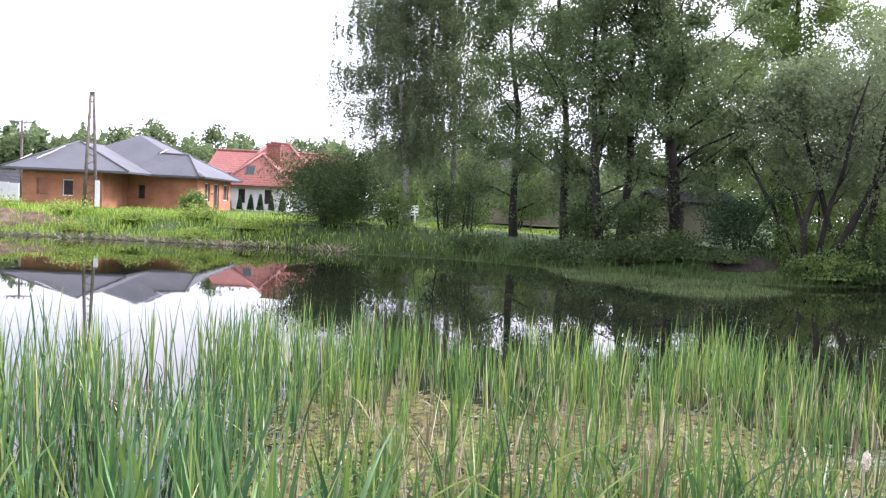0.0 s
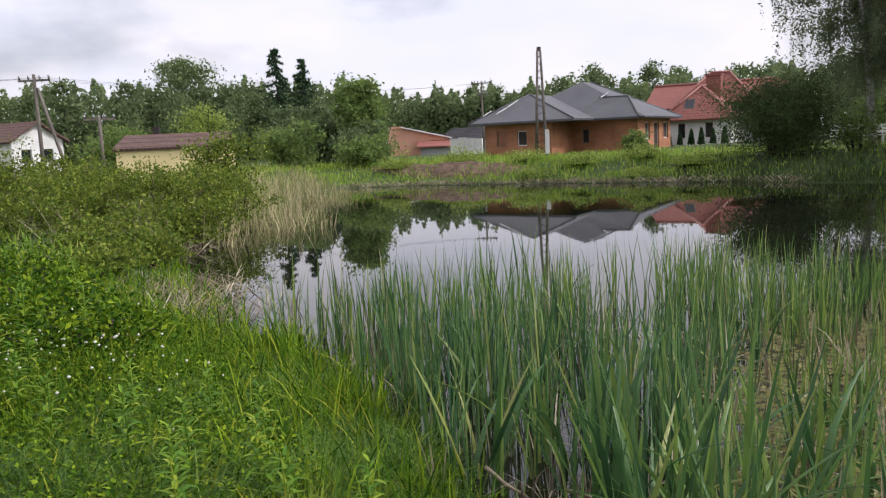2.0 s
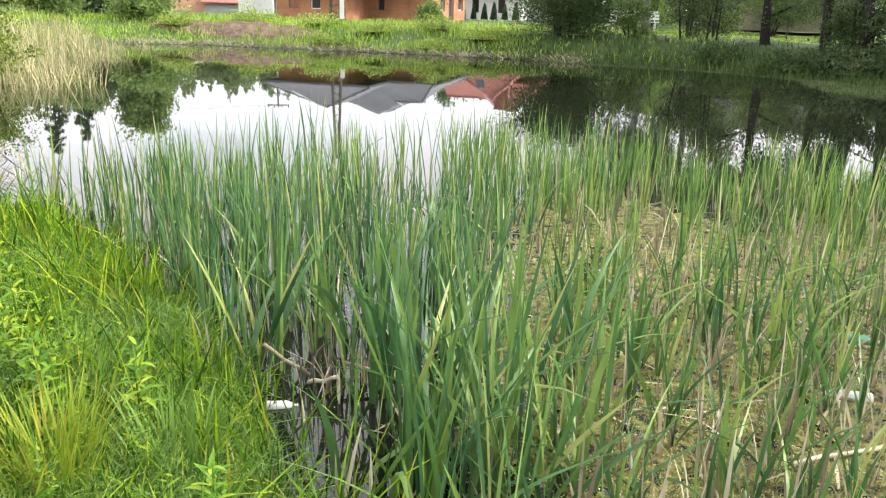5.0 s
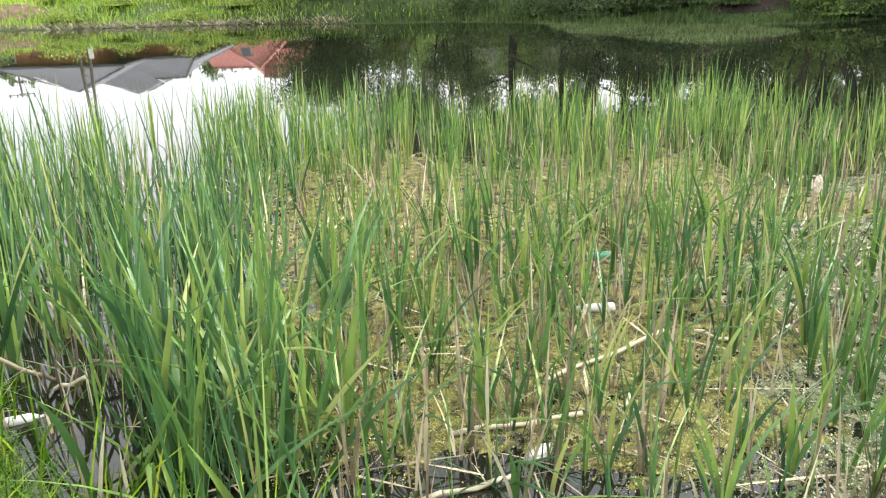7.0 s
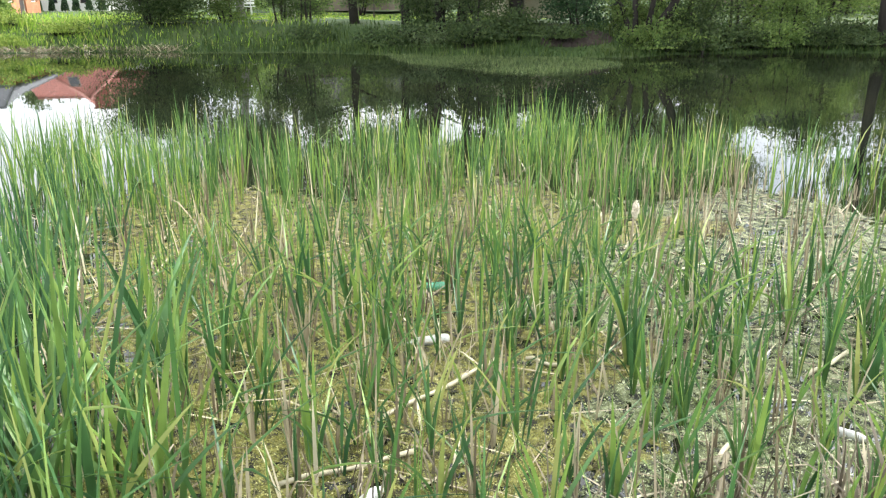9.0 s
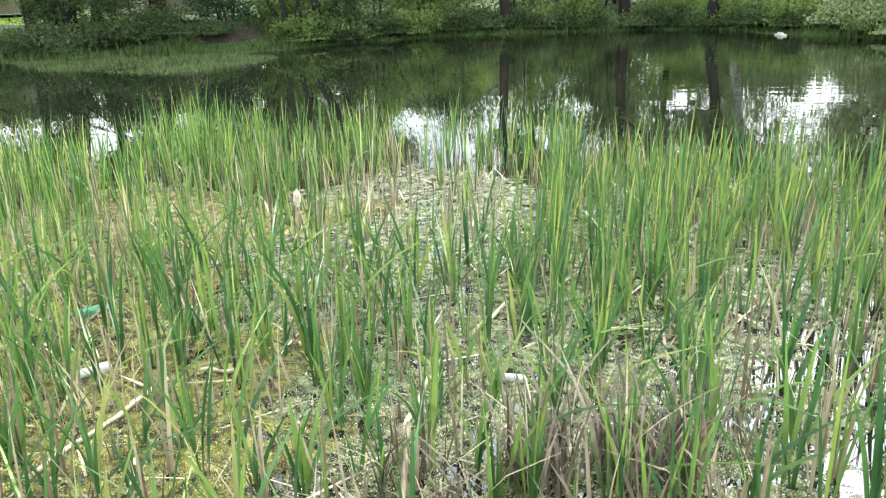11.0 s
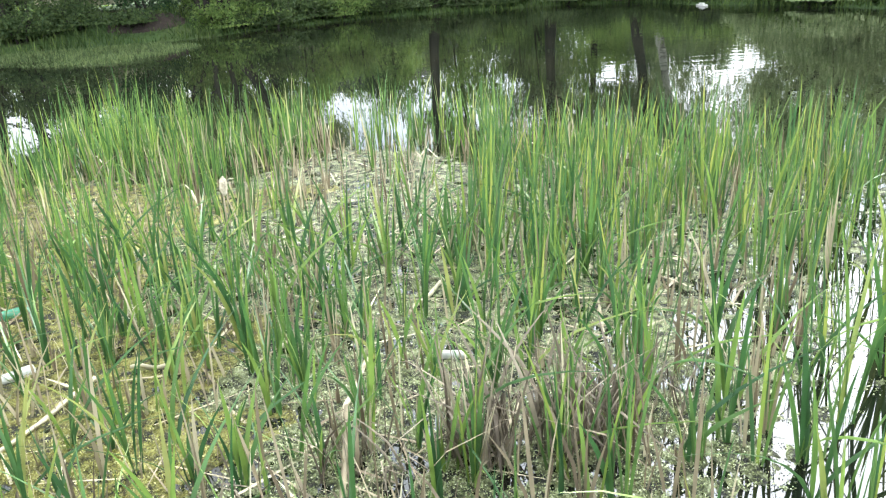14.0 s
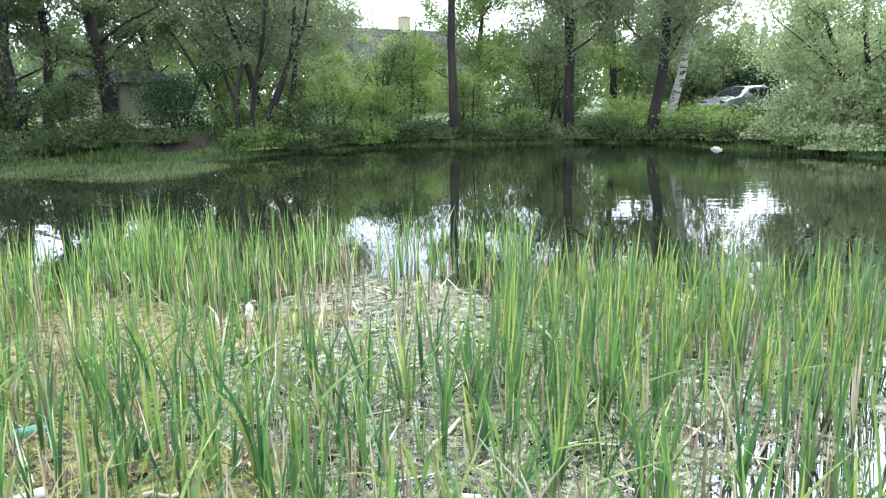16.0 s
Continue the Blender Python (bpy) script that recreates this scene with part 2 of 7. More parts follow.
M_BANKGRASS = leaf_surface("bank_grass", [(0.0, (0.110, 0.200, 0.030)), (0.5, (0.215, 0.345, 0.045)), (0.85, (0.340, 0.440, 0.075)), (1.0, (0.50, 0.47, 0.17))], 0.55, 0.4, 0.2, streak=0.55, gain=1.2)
# tree shade on the far shore is put into this grass's green
M_SHADETINT_GRASS = leaf_surface("shade_tinted_grass", [(0.0, (0.040, 0.075, 0.025)), (0.6, (0.080, 0.130, 0.040)), (1.0, (0.150, 0.205, 0.060))], 0.6, 0.3, 0.15, streak=0.5, gain=0.85)
M_SEDGE = leaf_surface("yellow_sedge", [(0.0, (0.14, 0.25, 0.02)), (0.7, (0.27, 0.35, 0.03)), (0.9, (0.40, 0.36, 0.04)), (1.0, (0.46, 0.24, 0.05))], 0.5, 0.35, 0.25, by_object=True, gain=0.9)
M_CLOVER = leaf_surface("clover_leaf", [(0.0, (0.018, 0.066, 0.003)), (0.6, (0.096, 0.200, 0.010)), (1.0, (0.33, 0.45, 0.024))], 0.65, 0.25, 0.1, streak=1.3, gain=0.76)
M_HERB = leaf_surface("herb_leaf", [(0.0, (0.08, 0.21, 0.014)), (0.6, (0.18, 0.35, 0.022)), (1.0, (0.38, 0.48, 0.04))], 0.55, 0.28, 0.25, by_object=True, gain=0.76)
M_PETAL = leaf_surface("white_petal", [(0.0, (0.62, 0.60, 0.50)), (1.0, (0.82, 0.80, 0.74))], 0.7, 0.25, 0.2)
M_BIRCH_L = leaf_surface("birch_leaf", [(0.0, (0.125, 0.162, 0.105)), (0.6, (0.175, 0.218, 0.140)), (1.0, (0.240, 0.285, 0.175))], 0.6, 0.52, 0.12, gain=1.1, warm=True, streak=0.8)
M_SPIT = leaf_surface("water_grass_blade", [(0.0, (0.085, 0.130, 0.048)), (0.6, (0.140, 0.200, 0.070)), (1.0, (0.22, 0.27, 0.11))], 0.55, 0.3, 0.2, gain=0.72)
M_ALDER_L = leaf_surface("alder_leaf", [(0.0, (0.096, 0.142, 0.078)), (0.6, (0.145, 0.198, 0.105)), (1.0, (0.205, 0.265, 0.130))], 0.6, 0.52, 0.12, warm=True, streak=0.8)
# shrub leaf with the shade of the far bank darkened into its colour
M_SHADETINT_SHRUB_L = leaf_surface("shade_tinted_shrub_leaf", [(0.0, (0.050, 0.084, 0.038)), (0.6, (0.084, 0.126, 0.054)), (1.0, (0.130, 0.180, 0.072))], 0.6, 0.42, 0.12, warm=True, streak=1.0)
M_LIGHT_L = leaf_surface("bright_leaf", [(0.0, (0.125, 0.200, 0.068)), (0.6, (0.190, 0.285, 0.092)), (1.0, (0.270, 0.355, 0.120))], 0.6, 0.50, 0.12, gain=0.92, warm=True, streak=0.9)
M_WEEDLEAF = leaf_surface("weed_leaf", [(0.0, (0.150, 0.225, 0.045)), (0.6, (0.280, 0.380, 0.070)), (1.0, (0.430, 0.490, 0.115))], 0.5, 0.4, 0.3)
M_WILLOW_L = leaf_surface("willow_leaf", [(0.0, (0.19, 0.250, 0.110)), (0.6, (0.320, 0.400, 0.190)), (1.0, (0.480, 0.540, 0.300))], 0.5, 0.45, 0.35)
M_BRAMBLE_L = leaf_surface("bramble_leaf", [(0.0, (0.068, 0.118, 0.016)), (0.6, (0.145, 0.210, 0.028)), (1.0, (0.31, 0.36, 0.060))], 0.55, 0.38, 0.15, streak=0.9)
M_CONIFER = leaf_surface("conifer_needles", [(0.0, (0.012, 0.032, 0.014)), (0.6, (0.024, 0.055, 0.020)), (1.0, (0.045, 0.085, 0.030))], 0.6, 0.15, 0.25, gain=1.4)
M_FOREST = leaf_surface("far_leaf", [(0.0, (0.100, 0.145, 0.070)), (0.6, (0.140, 0.190, 0.086)), (1.0, (0.190, 0.240, 0.108))], 0.6, 0.40, 0.15, streak=0.35, gain=1.1)
M_BARK = rough_surface("dark_bark", [(0.3, (0.014, 0.012, 0.010)), (0.7, (0.048, 0.042, 0.034))], 3.0, 0.9, 0.9, 22.0, stretch=(1, 1, 0.25))
M_DEADSTEM = rough_surface("dry_stem", [(0.3, (0.10, 0.075, 0.045)), (0.7, (0.24, 0.19, 0.12))], 3.0, 0.9, 0.5, 22.0)
M_BIRCHBARK = rough_surface("birch_bark", [(0.36, (0.05, 0.045, 0.04)), (0.46, (0.42, 0.40, 0.37)), (0.8, (0.62, 0.60, 0.56))], 3.5, 0.75, 0.5, 26.0, stretch=(1, 1, 2.5))


def block_wall(name, c1, c2, mortar, bw=0.38, bh=0.24):
    m, n, l, b = material(name, 0.85, 0, 0.25)
    tc = n.new("ShaderNodeTexCoord")
    sep = n.new("ShaderNodeSeparateXYZ")
    com = n.new("ShaderNodeCombineXYZ")
    add = n.new("ShaderNodeMath")
    l.new(tc.outputs["Object"], sep.inputs[0])
    l.new(sep.outputs["X"], add.inputs[0])
    l.new(sep.outputs["Y"], add.inputs[1])
    l.new(add.outputs[0], com.inputs["X"])
    l.new(sep.outputs["Z"], com.inputs["Y"])
    br = n.new("ShaderNodeTexBrick")
    br.inputs["Scale"].default_value = 1.0
    br.inputs["Brick Width"].default_value, br.inputs["Row Height"].default_value = bw, bh
    br.inputs["Mortar Size"].default_value = 0.012
    br.inputs["Color1"].default_value, br.inputs["Color2"].default_value = (*c1, 1), (*c2, 1)
    br.inputs["Mortar"].default_value = (*mortar, 1)
    l.new(com.outputs[0], br.inputs["Vector"])
    ns = n.new("ShaderNodeTexNoise")
    ns.inputs["Scale"].default_value, ns.inputs["Detail"].default_value = 0.9, 6
    l.new(tc.outputs["Object"], ns.inputs["Vector"])
    g = ramp_node(n, [(0.32, (0.62, 0.58, 0.56)), (0.6, (1.0, 1.0, 1.0)), (0.75, (1.15, 1.12, 1.1))])
    l.new(ns.outputs["Fac"], g.inputs["Fac"])
    mx = n.new("ShaderNodeMix")
    mx.data_type, mx.blend_type = "RGBA", "MULTIPLY"
    mx.inputs["Factor"].default_value = 0.8
    l.new(br.outputs["Color"], mx.inputs["A"])
    l.new(g.outputs["Color"], mx.inputs["B"])
    l.new(mx.outputs["Result"], b.inputs["Base Color"])
    bp = n.new("ShaderNodeBump")
    bp.inputs["Strength"].default_value, bp.inputs["Distance"].default_value = 0.5, 0.01
    l.new(br.outputs["Fac"], bp.inputs["Height"])
    bp.invert = True
    l.new(bp.outputs["Normal"], b.inputs["Normal"])
    return m


def tile_roof(name, c1, c2, course=0.34, width=0.22, rough=0.55, spec=0.4):
    """Roof tiles: courses by height, rolls along the eaves."""
    m, n, l, b = material(name, rough, 0, spec)
    tc = n.new("ShaderNodeTexCoord")
    sep = n.new("ShaderNodeSeparateXYZ")
    com = n.new("ShaderNodeCombineXYZ")
    add = n.new("ShaderNodeMath")
    l.new(tc.outputs["Object"], sep.inputs[0])
    l.new(sep.outputs["X"], add.inputs[0])
    l.new(sep.outputs["Y"], add.inputs[1])
    l.new(add.outputs[0], com.inputs["X"])
    l.new(sep.outputs["Z"], com.inputs["Y"])
    br = n.new("ShaderNodeTexBrick")
    br.offset = 0.0
    br.inputs["Scale"].default_value = 1.0
    br.inputs["Brick Width"].default_value, br.inputs["Row Height"].default_value = width, course * 0.6
    br.inputs["Mortar Size"].default_value = 0.018
    br.inputs["Color1"].default_value, br.inputs["Color2"].default_value = (*c1, 1), (*c2, 1)
    br.inputs["Mortar"].default_value = (c1[0] * 0.5, c1[1] * 0.5, c1[2] * 0.5, 1)
    l.new(com.outputs[0], br.inputs["Vector"])
    l.new(br.outputs["Color"], b.inputs["Base Color"])
    bp = n.new("ShaderNodeBump")
    bp.inputs["Strength"].default_value, bp.inputs["Distance"].default_value = 0.7, 0.03
    bp.invert = True
    l.new(br.outputs["Fac"], bp.inputs["Height"])
    l.new(bp.outputs["Normal"], b.inputs["Normal"])
    return m


M_BRICK = block_wall("orange_block", (0.42, 0.185, 0.095), (0.48, 0.22, 0.12), (0.42, 0.235, 0.15))
M_GREYROOF = rough_surface("grey_roof_cover", [(0.3, (0.080, 0.082, 0.090)), (0.7, (0.115, 0.117, 0.125))], 0.5, 0.6, 0.15, 8.0, fine=0.25)
M_REDROOF = tile_roof("red_tile", (0.275, 0.092, 0.070), (0.33, 0.122, 0.094))
M_REDCAP = rough_surface("red_ridge_tile", [(0.3, (0.30, 0.12, 0.095)), (0.7, (0.38, 0.17, 0.14))], 2.0, 0.6, 0.3, 20)
M_DARKROOF = tile_roof("dark_roof", (0.048, 0.046, 0.050), (0.066, 0.063, 0.068), 0.5, 0.8, 0.95, 0.08)
M_SLATE = rough_surface("dark_slate", [(0.3, (0.022, 0.020, 0.021)), (0.7, (0.040, 0.036, 0.036))], 1.2, 0.9, 0.3, 14.0, spec=0.1)
M_TAUPE = rough_surface("taupe_render", [(0.3, (0.15, 0.12, 0.095)), (0.7, (0.22, 0.18, 0.145))], 0.6, 0.85, 0.2, 30, fine=0.25)
M_BROWNROOF = tile_roof("brown_tile", (0.120, 0.074, 0.062), (0.150, 0.094, 0.080), 0.34, 0.24, 0.8, 0.15)
M_WHITEWALL = rough_surface("white_render", [(0.3, (0.62, 0.61, 0.58)), (0.7, (0.78, 0.77, 0.74))], 0.7, 0.85, 0.2, 30, fine=0.25)
M_YELLOWWALL = rough_surface("yellow_render", [(0.3, (0.74, 0.60, 0.30)), (0.7, (0.84, 0.70, 0.38))], 0.6, 0.85, 0.2, 30, fine=0.25)
M_PINKWALL = rough_surface("peach_render", [(0.3, (0.58, 0.30, 0.20)), (0.7, (0.68, 0.37, 0.25))], 0.6, 0.85, 0.2, 30, fine=0.25)
M_CREAM = rough_surface("cream_render", [(0.3, (0.40, 0.36, 0.26)), (0.7, (0.52, 0.47, 0.35))], 0.6, 0.85, 0.2, 30, fine=0.25)
M_GREYWALL = rough_surface("grey_render", [(0.3, (0.30, 0.30, 0.30)), (0.7, (0.42, 0.42, 0.42))], 0.6, 0.85, 0.2, 30, fine=0.3)
M_WHITEPAINT = rough_surface("white_paint", [(0.3, (0.70, 0.70, 0.68)), (0.7, (0.82, 0.82, 0.80))], 3, 0.5, 0.1, 40, fine=0.15)
M_CONCRETE = rough_surface("pole_concrete", [(0.3, (0.10, 0.085, 0.070)), (0.7, (0.20, 0.175, 0.15))], 1.5, 0.9, 0.5, 18)
M_WOOD = rough_surface("weathered_wood", [(0.3, (0.10, 0.085, 0.07)), (0.7, (0.22, 0.195, 0.165))], 2.0, 0.85, 0.5, 20, stretch=(1, 1, 0.15))
M_METAL = rough_surface("grey_metal", [(0.3, (0.22, 0.22, 0.23)), (0.7, (0.36, 0.36, 0.37))], 3, 0.45, 0.1, 30, metal=0.8, fine=0.2)
M_DARK = rough_surface("dark_opening", [(0.3, (0.03, 0.025, 0.022)), (0.7, (0.06, 0.05, 0.045))], 2, 0.8, 0.2, 20)
M_BOARD = rough_surface("window_board", [(0.3, (0.30, 0.13, 0.075)), (0.7, (0.40, 0.19, 0.12))], 2, 0.8, 0.2, 20)
M_PLASTIC_W = rough_surface("milky_plastic", [(0.3, (0.38, 0.39, 0.36)), (0.7, (0.58, 0.58, 0.55))], 9, 0.3, 0.15, 30, fine=0.3)
M_PLASTIC_G = rough_surface("green_plastic", [(0.3, (0.05, 0.22, 0.12)), (0.7, (0.12, 0.36, 0.22))], 9, 0.25, 0.1, 30, fine=0.3)
M_FLUFF = rough_surface("seed_fluff", [(0.3, (0.55, 0.46, 0.33)), (0.7, (0.80, 0.72, 0.58))], 30, 1.0, 0.9, 90)
M_MAT = rough_surface("duckweed_mat", [(0.36, (0.016, 0.016, 0.011)), (0.45, (0.085, 0.080, 0.022)), (0.54, (0.200, 0.190, 0.040)), (0.66, (0.300, 0.285, 0.080)), (0.80, (0.39, 0.38, 0.18))], 16.0, 0.75, 1.0, 130.0, fine=1.0)
M_MAT_PALE = rough_surface("pale_weed_mat", [(0.38, (0.012, 0.014, 0.010)), (0.48, (0.070, 0.078, 0.036)), (0.56, (0.190, 0.215, 0.100)), (0.66, (0.310, 0.335, 0.190)), (0.80, (0.44, 0.45, 0.31))], 17.0, 0.75, 1.0, 130.0, fine=1.0)
M_WETSOIL = rough_surface("wet_soil", [(0.3, (0.020, 0.014, 0.011)), (0.7, (0.055, 0.040, 0.031))], 1.5, 0.9, 0.9, 14.0)
M_WEED_PALE = leaf_surface("pale_weed_flake", [(0.0, (0.080, 0.100, 0.035)), (0.4, (0.220, 0.260, 0.100)), (0.8, (0.370, 0.410, 0.210)), (1.0, (0.56, 0.57, 0.42))], 0.4, 0.1, 0.5)
M_WEED = leaf_surface("duckweed_flake", [(0.0, (0.070, 0.075, 0.018)), (0.4, (0.190, 0.190, 0.036)), (0.8, (0.310, 0.310, 0.075)), (1.0, (0.46, 0.45, 0.20))], 0.4, 0.1, 0.5)


def glass_pane():
    m, n, l, b = material("window_glass", 0.05, 0.0, 0.6)
    b.inputs["Base Color"].default_value = (0.02, 0.025, 0.03, 1)
    return m


def car_paint():
    m, n, l, b = material("silver_paint", 0.25, 0.55, 0.5)
    b.inputs["Base Color"].default_value = (0.27, 0.285, 0.295, 1)
    b.inputs["Coat Weight"].default_value = 0.6
    return m


M_GLASS, M_CAR = glass_pane(), car_paint()
M_RUBBER = rough_surface("tyre_rubber", [(0.3, (0.015, 0.015, 0.015)), (0.7, (0.03, 0.03, 0.03))], 4, 0.8, 0.2, 30)

# ---- ground and water ----
POND = np.array([(-2.0, 2.72), (-1.34, 1.82), (-0.4, 1.5), (0.7, 1.2), (1.7, 0.7), (2.5, 0.0), (3.4, -1.4), (5.0, -3.0), (9.0, -5.0), (16.0, -4.0),
                 (20.6, 2.0), (21.6, 8.8), (22.2, 11.7), (22.4, 13.6), (23.3, 17.0), (22.4, 19.3), (18.8, 21.8), (16.5, 23.2), (12.3, 23.4), (10.4, 22.6),
                 (8.6, 22.9), (6.8, 23.6), (5.0, 24.2), (4.0, 25.2), (0.5, 27.6), (-5.7, 29.2), (-12.9, 29.5), (-19.1, 29.4), (-21.5, 28.0), (-19.5, 22.0),
                 (-16.0, 16.0), (-13.2, 11.6), (-11.2, 8.9), (-8.9, 7.0), (-7.2, 5.95), (-6.1, 5.3), (-4.85, 4.85), (-3.22, 3.72)])


def pond_distance(x, y):
    """Metres to the shoreline; negative on the water."""
    x, y = np.asarray(x, float), np.asarray(y, float)
    best = np.full(x.shape, 1e9)
    inside = np.zeros(x.shape, bool)
    for i in range(len(POND)):
        ax, ay = POND[i]
        bx, by = POND[(i + 1) % len(POND)]
        dx, dy = bx - ax, by - ay
        u = np.clip(((x - ax) * dx + (y - ay) * dy) / (dx * dx + dy * dy), 0, 1)
        best = np.minimum(best, np.hypot(x - ax - u * dx, y - ay - u * dy))
        if ay != by:
            inside ^= ((ay > y) != (by > y)) & (x < (bx - ax) * (y - ay) / (by - ay) + ax)
    return np.where(inside, -best, best)


def smooth01(v):
    v = np.clip(v, 0, 1)
    return v * v * (3 - 2 * v)


def bumps(x, y):
    return (np.sin(x * 0.9 + 1.3 * np.sin(y * 0.5)) + np.sin(y * 1.1 + 1.7 * np.sin(x * 0.4)) + 0.5 * np.sin(x * 2.7 - y * 1.9)) / 2.5


def ground_height(x, y):
    d = pond_distance(x, y)
    far_west = smooth01((y - 20) / 8)
    east = smooth01((x - 2) / 6) * smooth01((y - 16) / 5)
    rim = 0.30 + 0.45 * far_west * (1 - 0.6 * east) + 0.12 * east
    reach = 1.6 + 3.2 * far_west * (1 - 0.5 * east)
    z = np.where(d > 0, 0.04 + rim * smooth01(d / reach) + 0.0035 * np.clip(d - 10, 0, 150), -0.5 * smooth01(-d / 1.5) + 0.03)
    berm = 0.22 * np.exp(-((x + 17.5) / 4.5) ** 2 - ((y - 32.5) / 1.3) ** 2)
    mound = 0.08 * np.exp(-((x - 9.6) / 2.0) ** 2 - ((y - 24.3) / 1.0) ** 2)
    return z + np.where(d > 0.2, berm + mound + 0.05 * bumps(x, y) * smooth01(d / 2), 0)


def build_ground():
    n = 251
    u = np.linspace(-1, 1, n)
    axis = 700 * np.sinh(5.2 * u) / np.sinh(5.2)
    X, Y = np.meshgrid(axis, axis + 9.0)
    Z = ground_height(X.ravel(), Y.ravel())
    idx = np.arange(n * n).reshape(n, n)
    quads = np.stack([idx[:-1, :-1], idx[:-1, 1:], idx[1:, 1:], idx[1:, :-1]], -1).reshape(-1, 4)
    me = mesh_np("ground", np.stack([X.ravel(), Y.ravel(), Z], 1), quads, smooth=True, material=M_GROUND)
    return tagged(new("ground", me), "uneven grassy ground sloping down to the pond", "ground", kind="structure")


build_ground()


def build_water():
    pts = POND
    c = np.array([1.0, 12.0])
    grown = pts + (pts - c) / np.linalg.norm(pts - c, axis=1)[:, None] * 0.7
    bm = bmesh.new()
    bm.faces.new([bm.verts.new((p[0], p[1], 0.0)) for p in grown])
    bmesh.ops.triangulate(bm, faces=bm.faces[:])
    bm.normal_update()
    for f in bm.faces:
        if f.normal.z < 0:
            f.normal_flip()
    return tagged(part("pond_water", bm, M_WATER), "still dark pond water mirroring sky and trees", "water", kind="structure")


build_water()


# ---- plants made of many blades ----
def ribbons(base, height, width, lean_az, lean, bend, seg=3, turn=None):
    """Blades: base (N,3); each leans and bends towards lean_az; returns verts, quads, tris."""
    N = len(base)
    turn = rng.uniform(0, math.pi, N) if turn is None else turn
    wx, wy = np.cos(turn), np.sin(turn)
    dx, dy = np.cos(lean_az), np.sin(lean_az)
    rows = []
    for s in range(seg + 1):
        u = s / seg
        out = height * (lean * u + bend * u * u)
        up = height * (u - 0.28 * bend * u ** 3 - 0.35 * np.clip(bend - 0.4, 0, 2) * u * u)
        c = np.stack([base[:, 0] + dx * out, base[:, 1] + dy * out, base[:, 2] + up], 1)
        if s == seg:
            rows.append(c[:, None, :])
        else:
            h = width * (1 - 0.75 * u ** 2.2) * 0.5 * (0.75 + 0.5 * min(1.0, u * 3))
            o = np.stack([wx * h, wy * h, np.zeros(N)], 1)
            rows.append(np.stack([c - o, c + o], 1))
    verts = np.concatenate(rows, 1)
    k = verts.shape[1]
    b = np.arange(N)[:, None] * k
    quads = np.concatenate([b + np.array([[2 * s, 2 * s + 1, 2 * s + 3, 2 * s + 2]]) for s in range(seg - 1)], 0) if seg > 1 else np.zeros((0, 4), int)
    tris = b + np.array([[2 * seg - 2, 2 * seg - 1, 2 * seg]])
    return verts.reshape(-1, 3), quads, tris


def merged(sets):
    V, Q, T, o = [], [], [], 0
    for v, q, t in sets:
        V.append(v)
        Q.append(q + o)
        T.append(t + o)
        o += len(v)
    return np.concatenate(V), np.concatenate(Q), np.concatenate(T)


def scatter(n, x0, x1, y0, y1, keep):
    """n tries in a rectangle; keep(x, y) gives the chance to stay."""
    x, y = rng.uniform(x0, x1, n), rng.uniform(y0, y1, n)
    ok = rng.uniform(0, 1, n) < keep(x, y)
    return x[ok], y[ok]


def clumpy(x, y, s, seed=0.0):
    v = np.sin(x * s + seed + 2.1 * np.sin(y * s * 0.7 + seed)) * np.sin(y * s * 1.1 - seed + 1.7 * np.sin(x * s * 0.6))
    return 0.5 + 0.5 * v


def bearing(x, y):
    return np.degrees(np.arctan2(-x, y))          # left of +y


def stuff(name, data, mat, label, category):
    me = mesh_np(name, *data, material=mat)
    return tagged(new(name, me), label, category, kind="stuff")


# the cattail bed in the shallow water
def spaced(n, x0, x1, y0, y1, keep, gap):
    """Scattered points that keep a gap from one another."""
    x, y = scatter(n, x0, x1, y0, y1, keep)
    cells, out = {}, []
    for i in range(len(x)):
        cx, cy = int(x[i] // gap), int(y[i] // gap)
        near = (j for u in (-1, 0, 1) for v in (-1, 0, 1) for j in cells.get((cx + u, cy + v), ()))
        if all((x[i] - x[j]) ** 2 + (y[i] - y[j]) ** 2 > gap * gap for j in near):
            cells.setdefault((cx, cy), []).append(i)
            out.append(i)
    return x[out], y[out]


def shoots(x, y, h, least=3, most=6, w0=0.0055, w1=0.0125, fan=0.075, drift=0.0, seg=5):
    """Cattail shoots: leaves that rise from one sheath in a flat fan, the inner ones tallest."""
    n = len(x)
    k = rng.integers(least, most + 1, n)
    i = np.repeat(np.arange(n), k)
    j = np.arange(len(i)) - np.repeat(np.cumsum(k) - k, k)
    rank = 1 - j / np.maximum(k[i] - 1, 1)
    az = rng.uniform(0, 6.283, n)[i] + np.where(j % 2 == 0, 0, math.pi) + rng.normal(0, 0.4, len(i))
    hh = h[i] * (1.0 - 0.42 * rank * rng.uniform(0.3, 1.3, len(i)))
    base = np.stack([x[i] + 0.011 * np.cos(az), y[i] + 0.011 * np.sin(az), np.full(len(i), -0.05)], 1)
    lean = np.abs(rng.normal(0.02, 0.045, len(i))) + fan * rank * rng.uniform(0.4, 1.3, len(i))
    bend = np.abs(rng.normal(0.04, 0.075, len(i))) + 0.03 * rank + np.where(rng.uniform(0, 1, len(i)) < 0.04, rng.uniform(0.4, 0.9, len(i)), 0)
    v, q, t = ribbons(base, hh, rng.uniform(w0, w1, len(i)), az, lean, bend, seg, turn=az + 1.571 + rng.normal(0, 0.6, len(i)))
    v[:, 0] += drift * np.clip(v[:, 2], 0, 2) ** 2
    return v, q, t


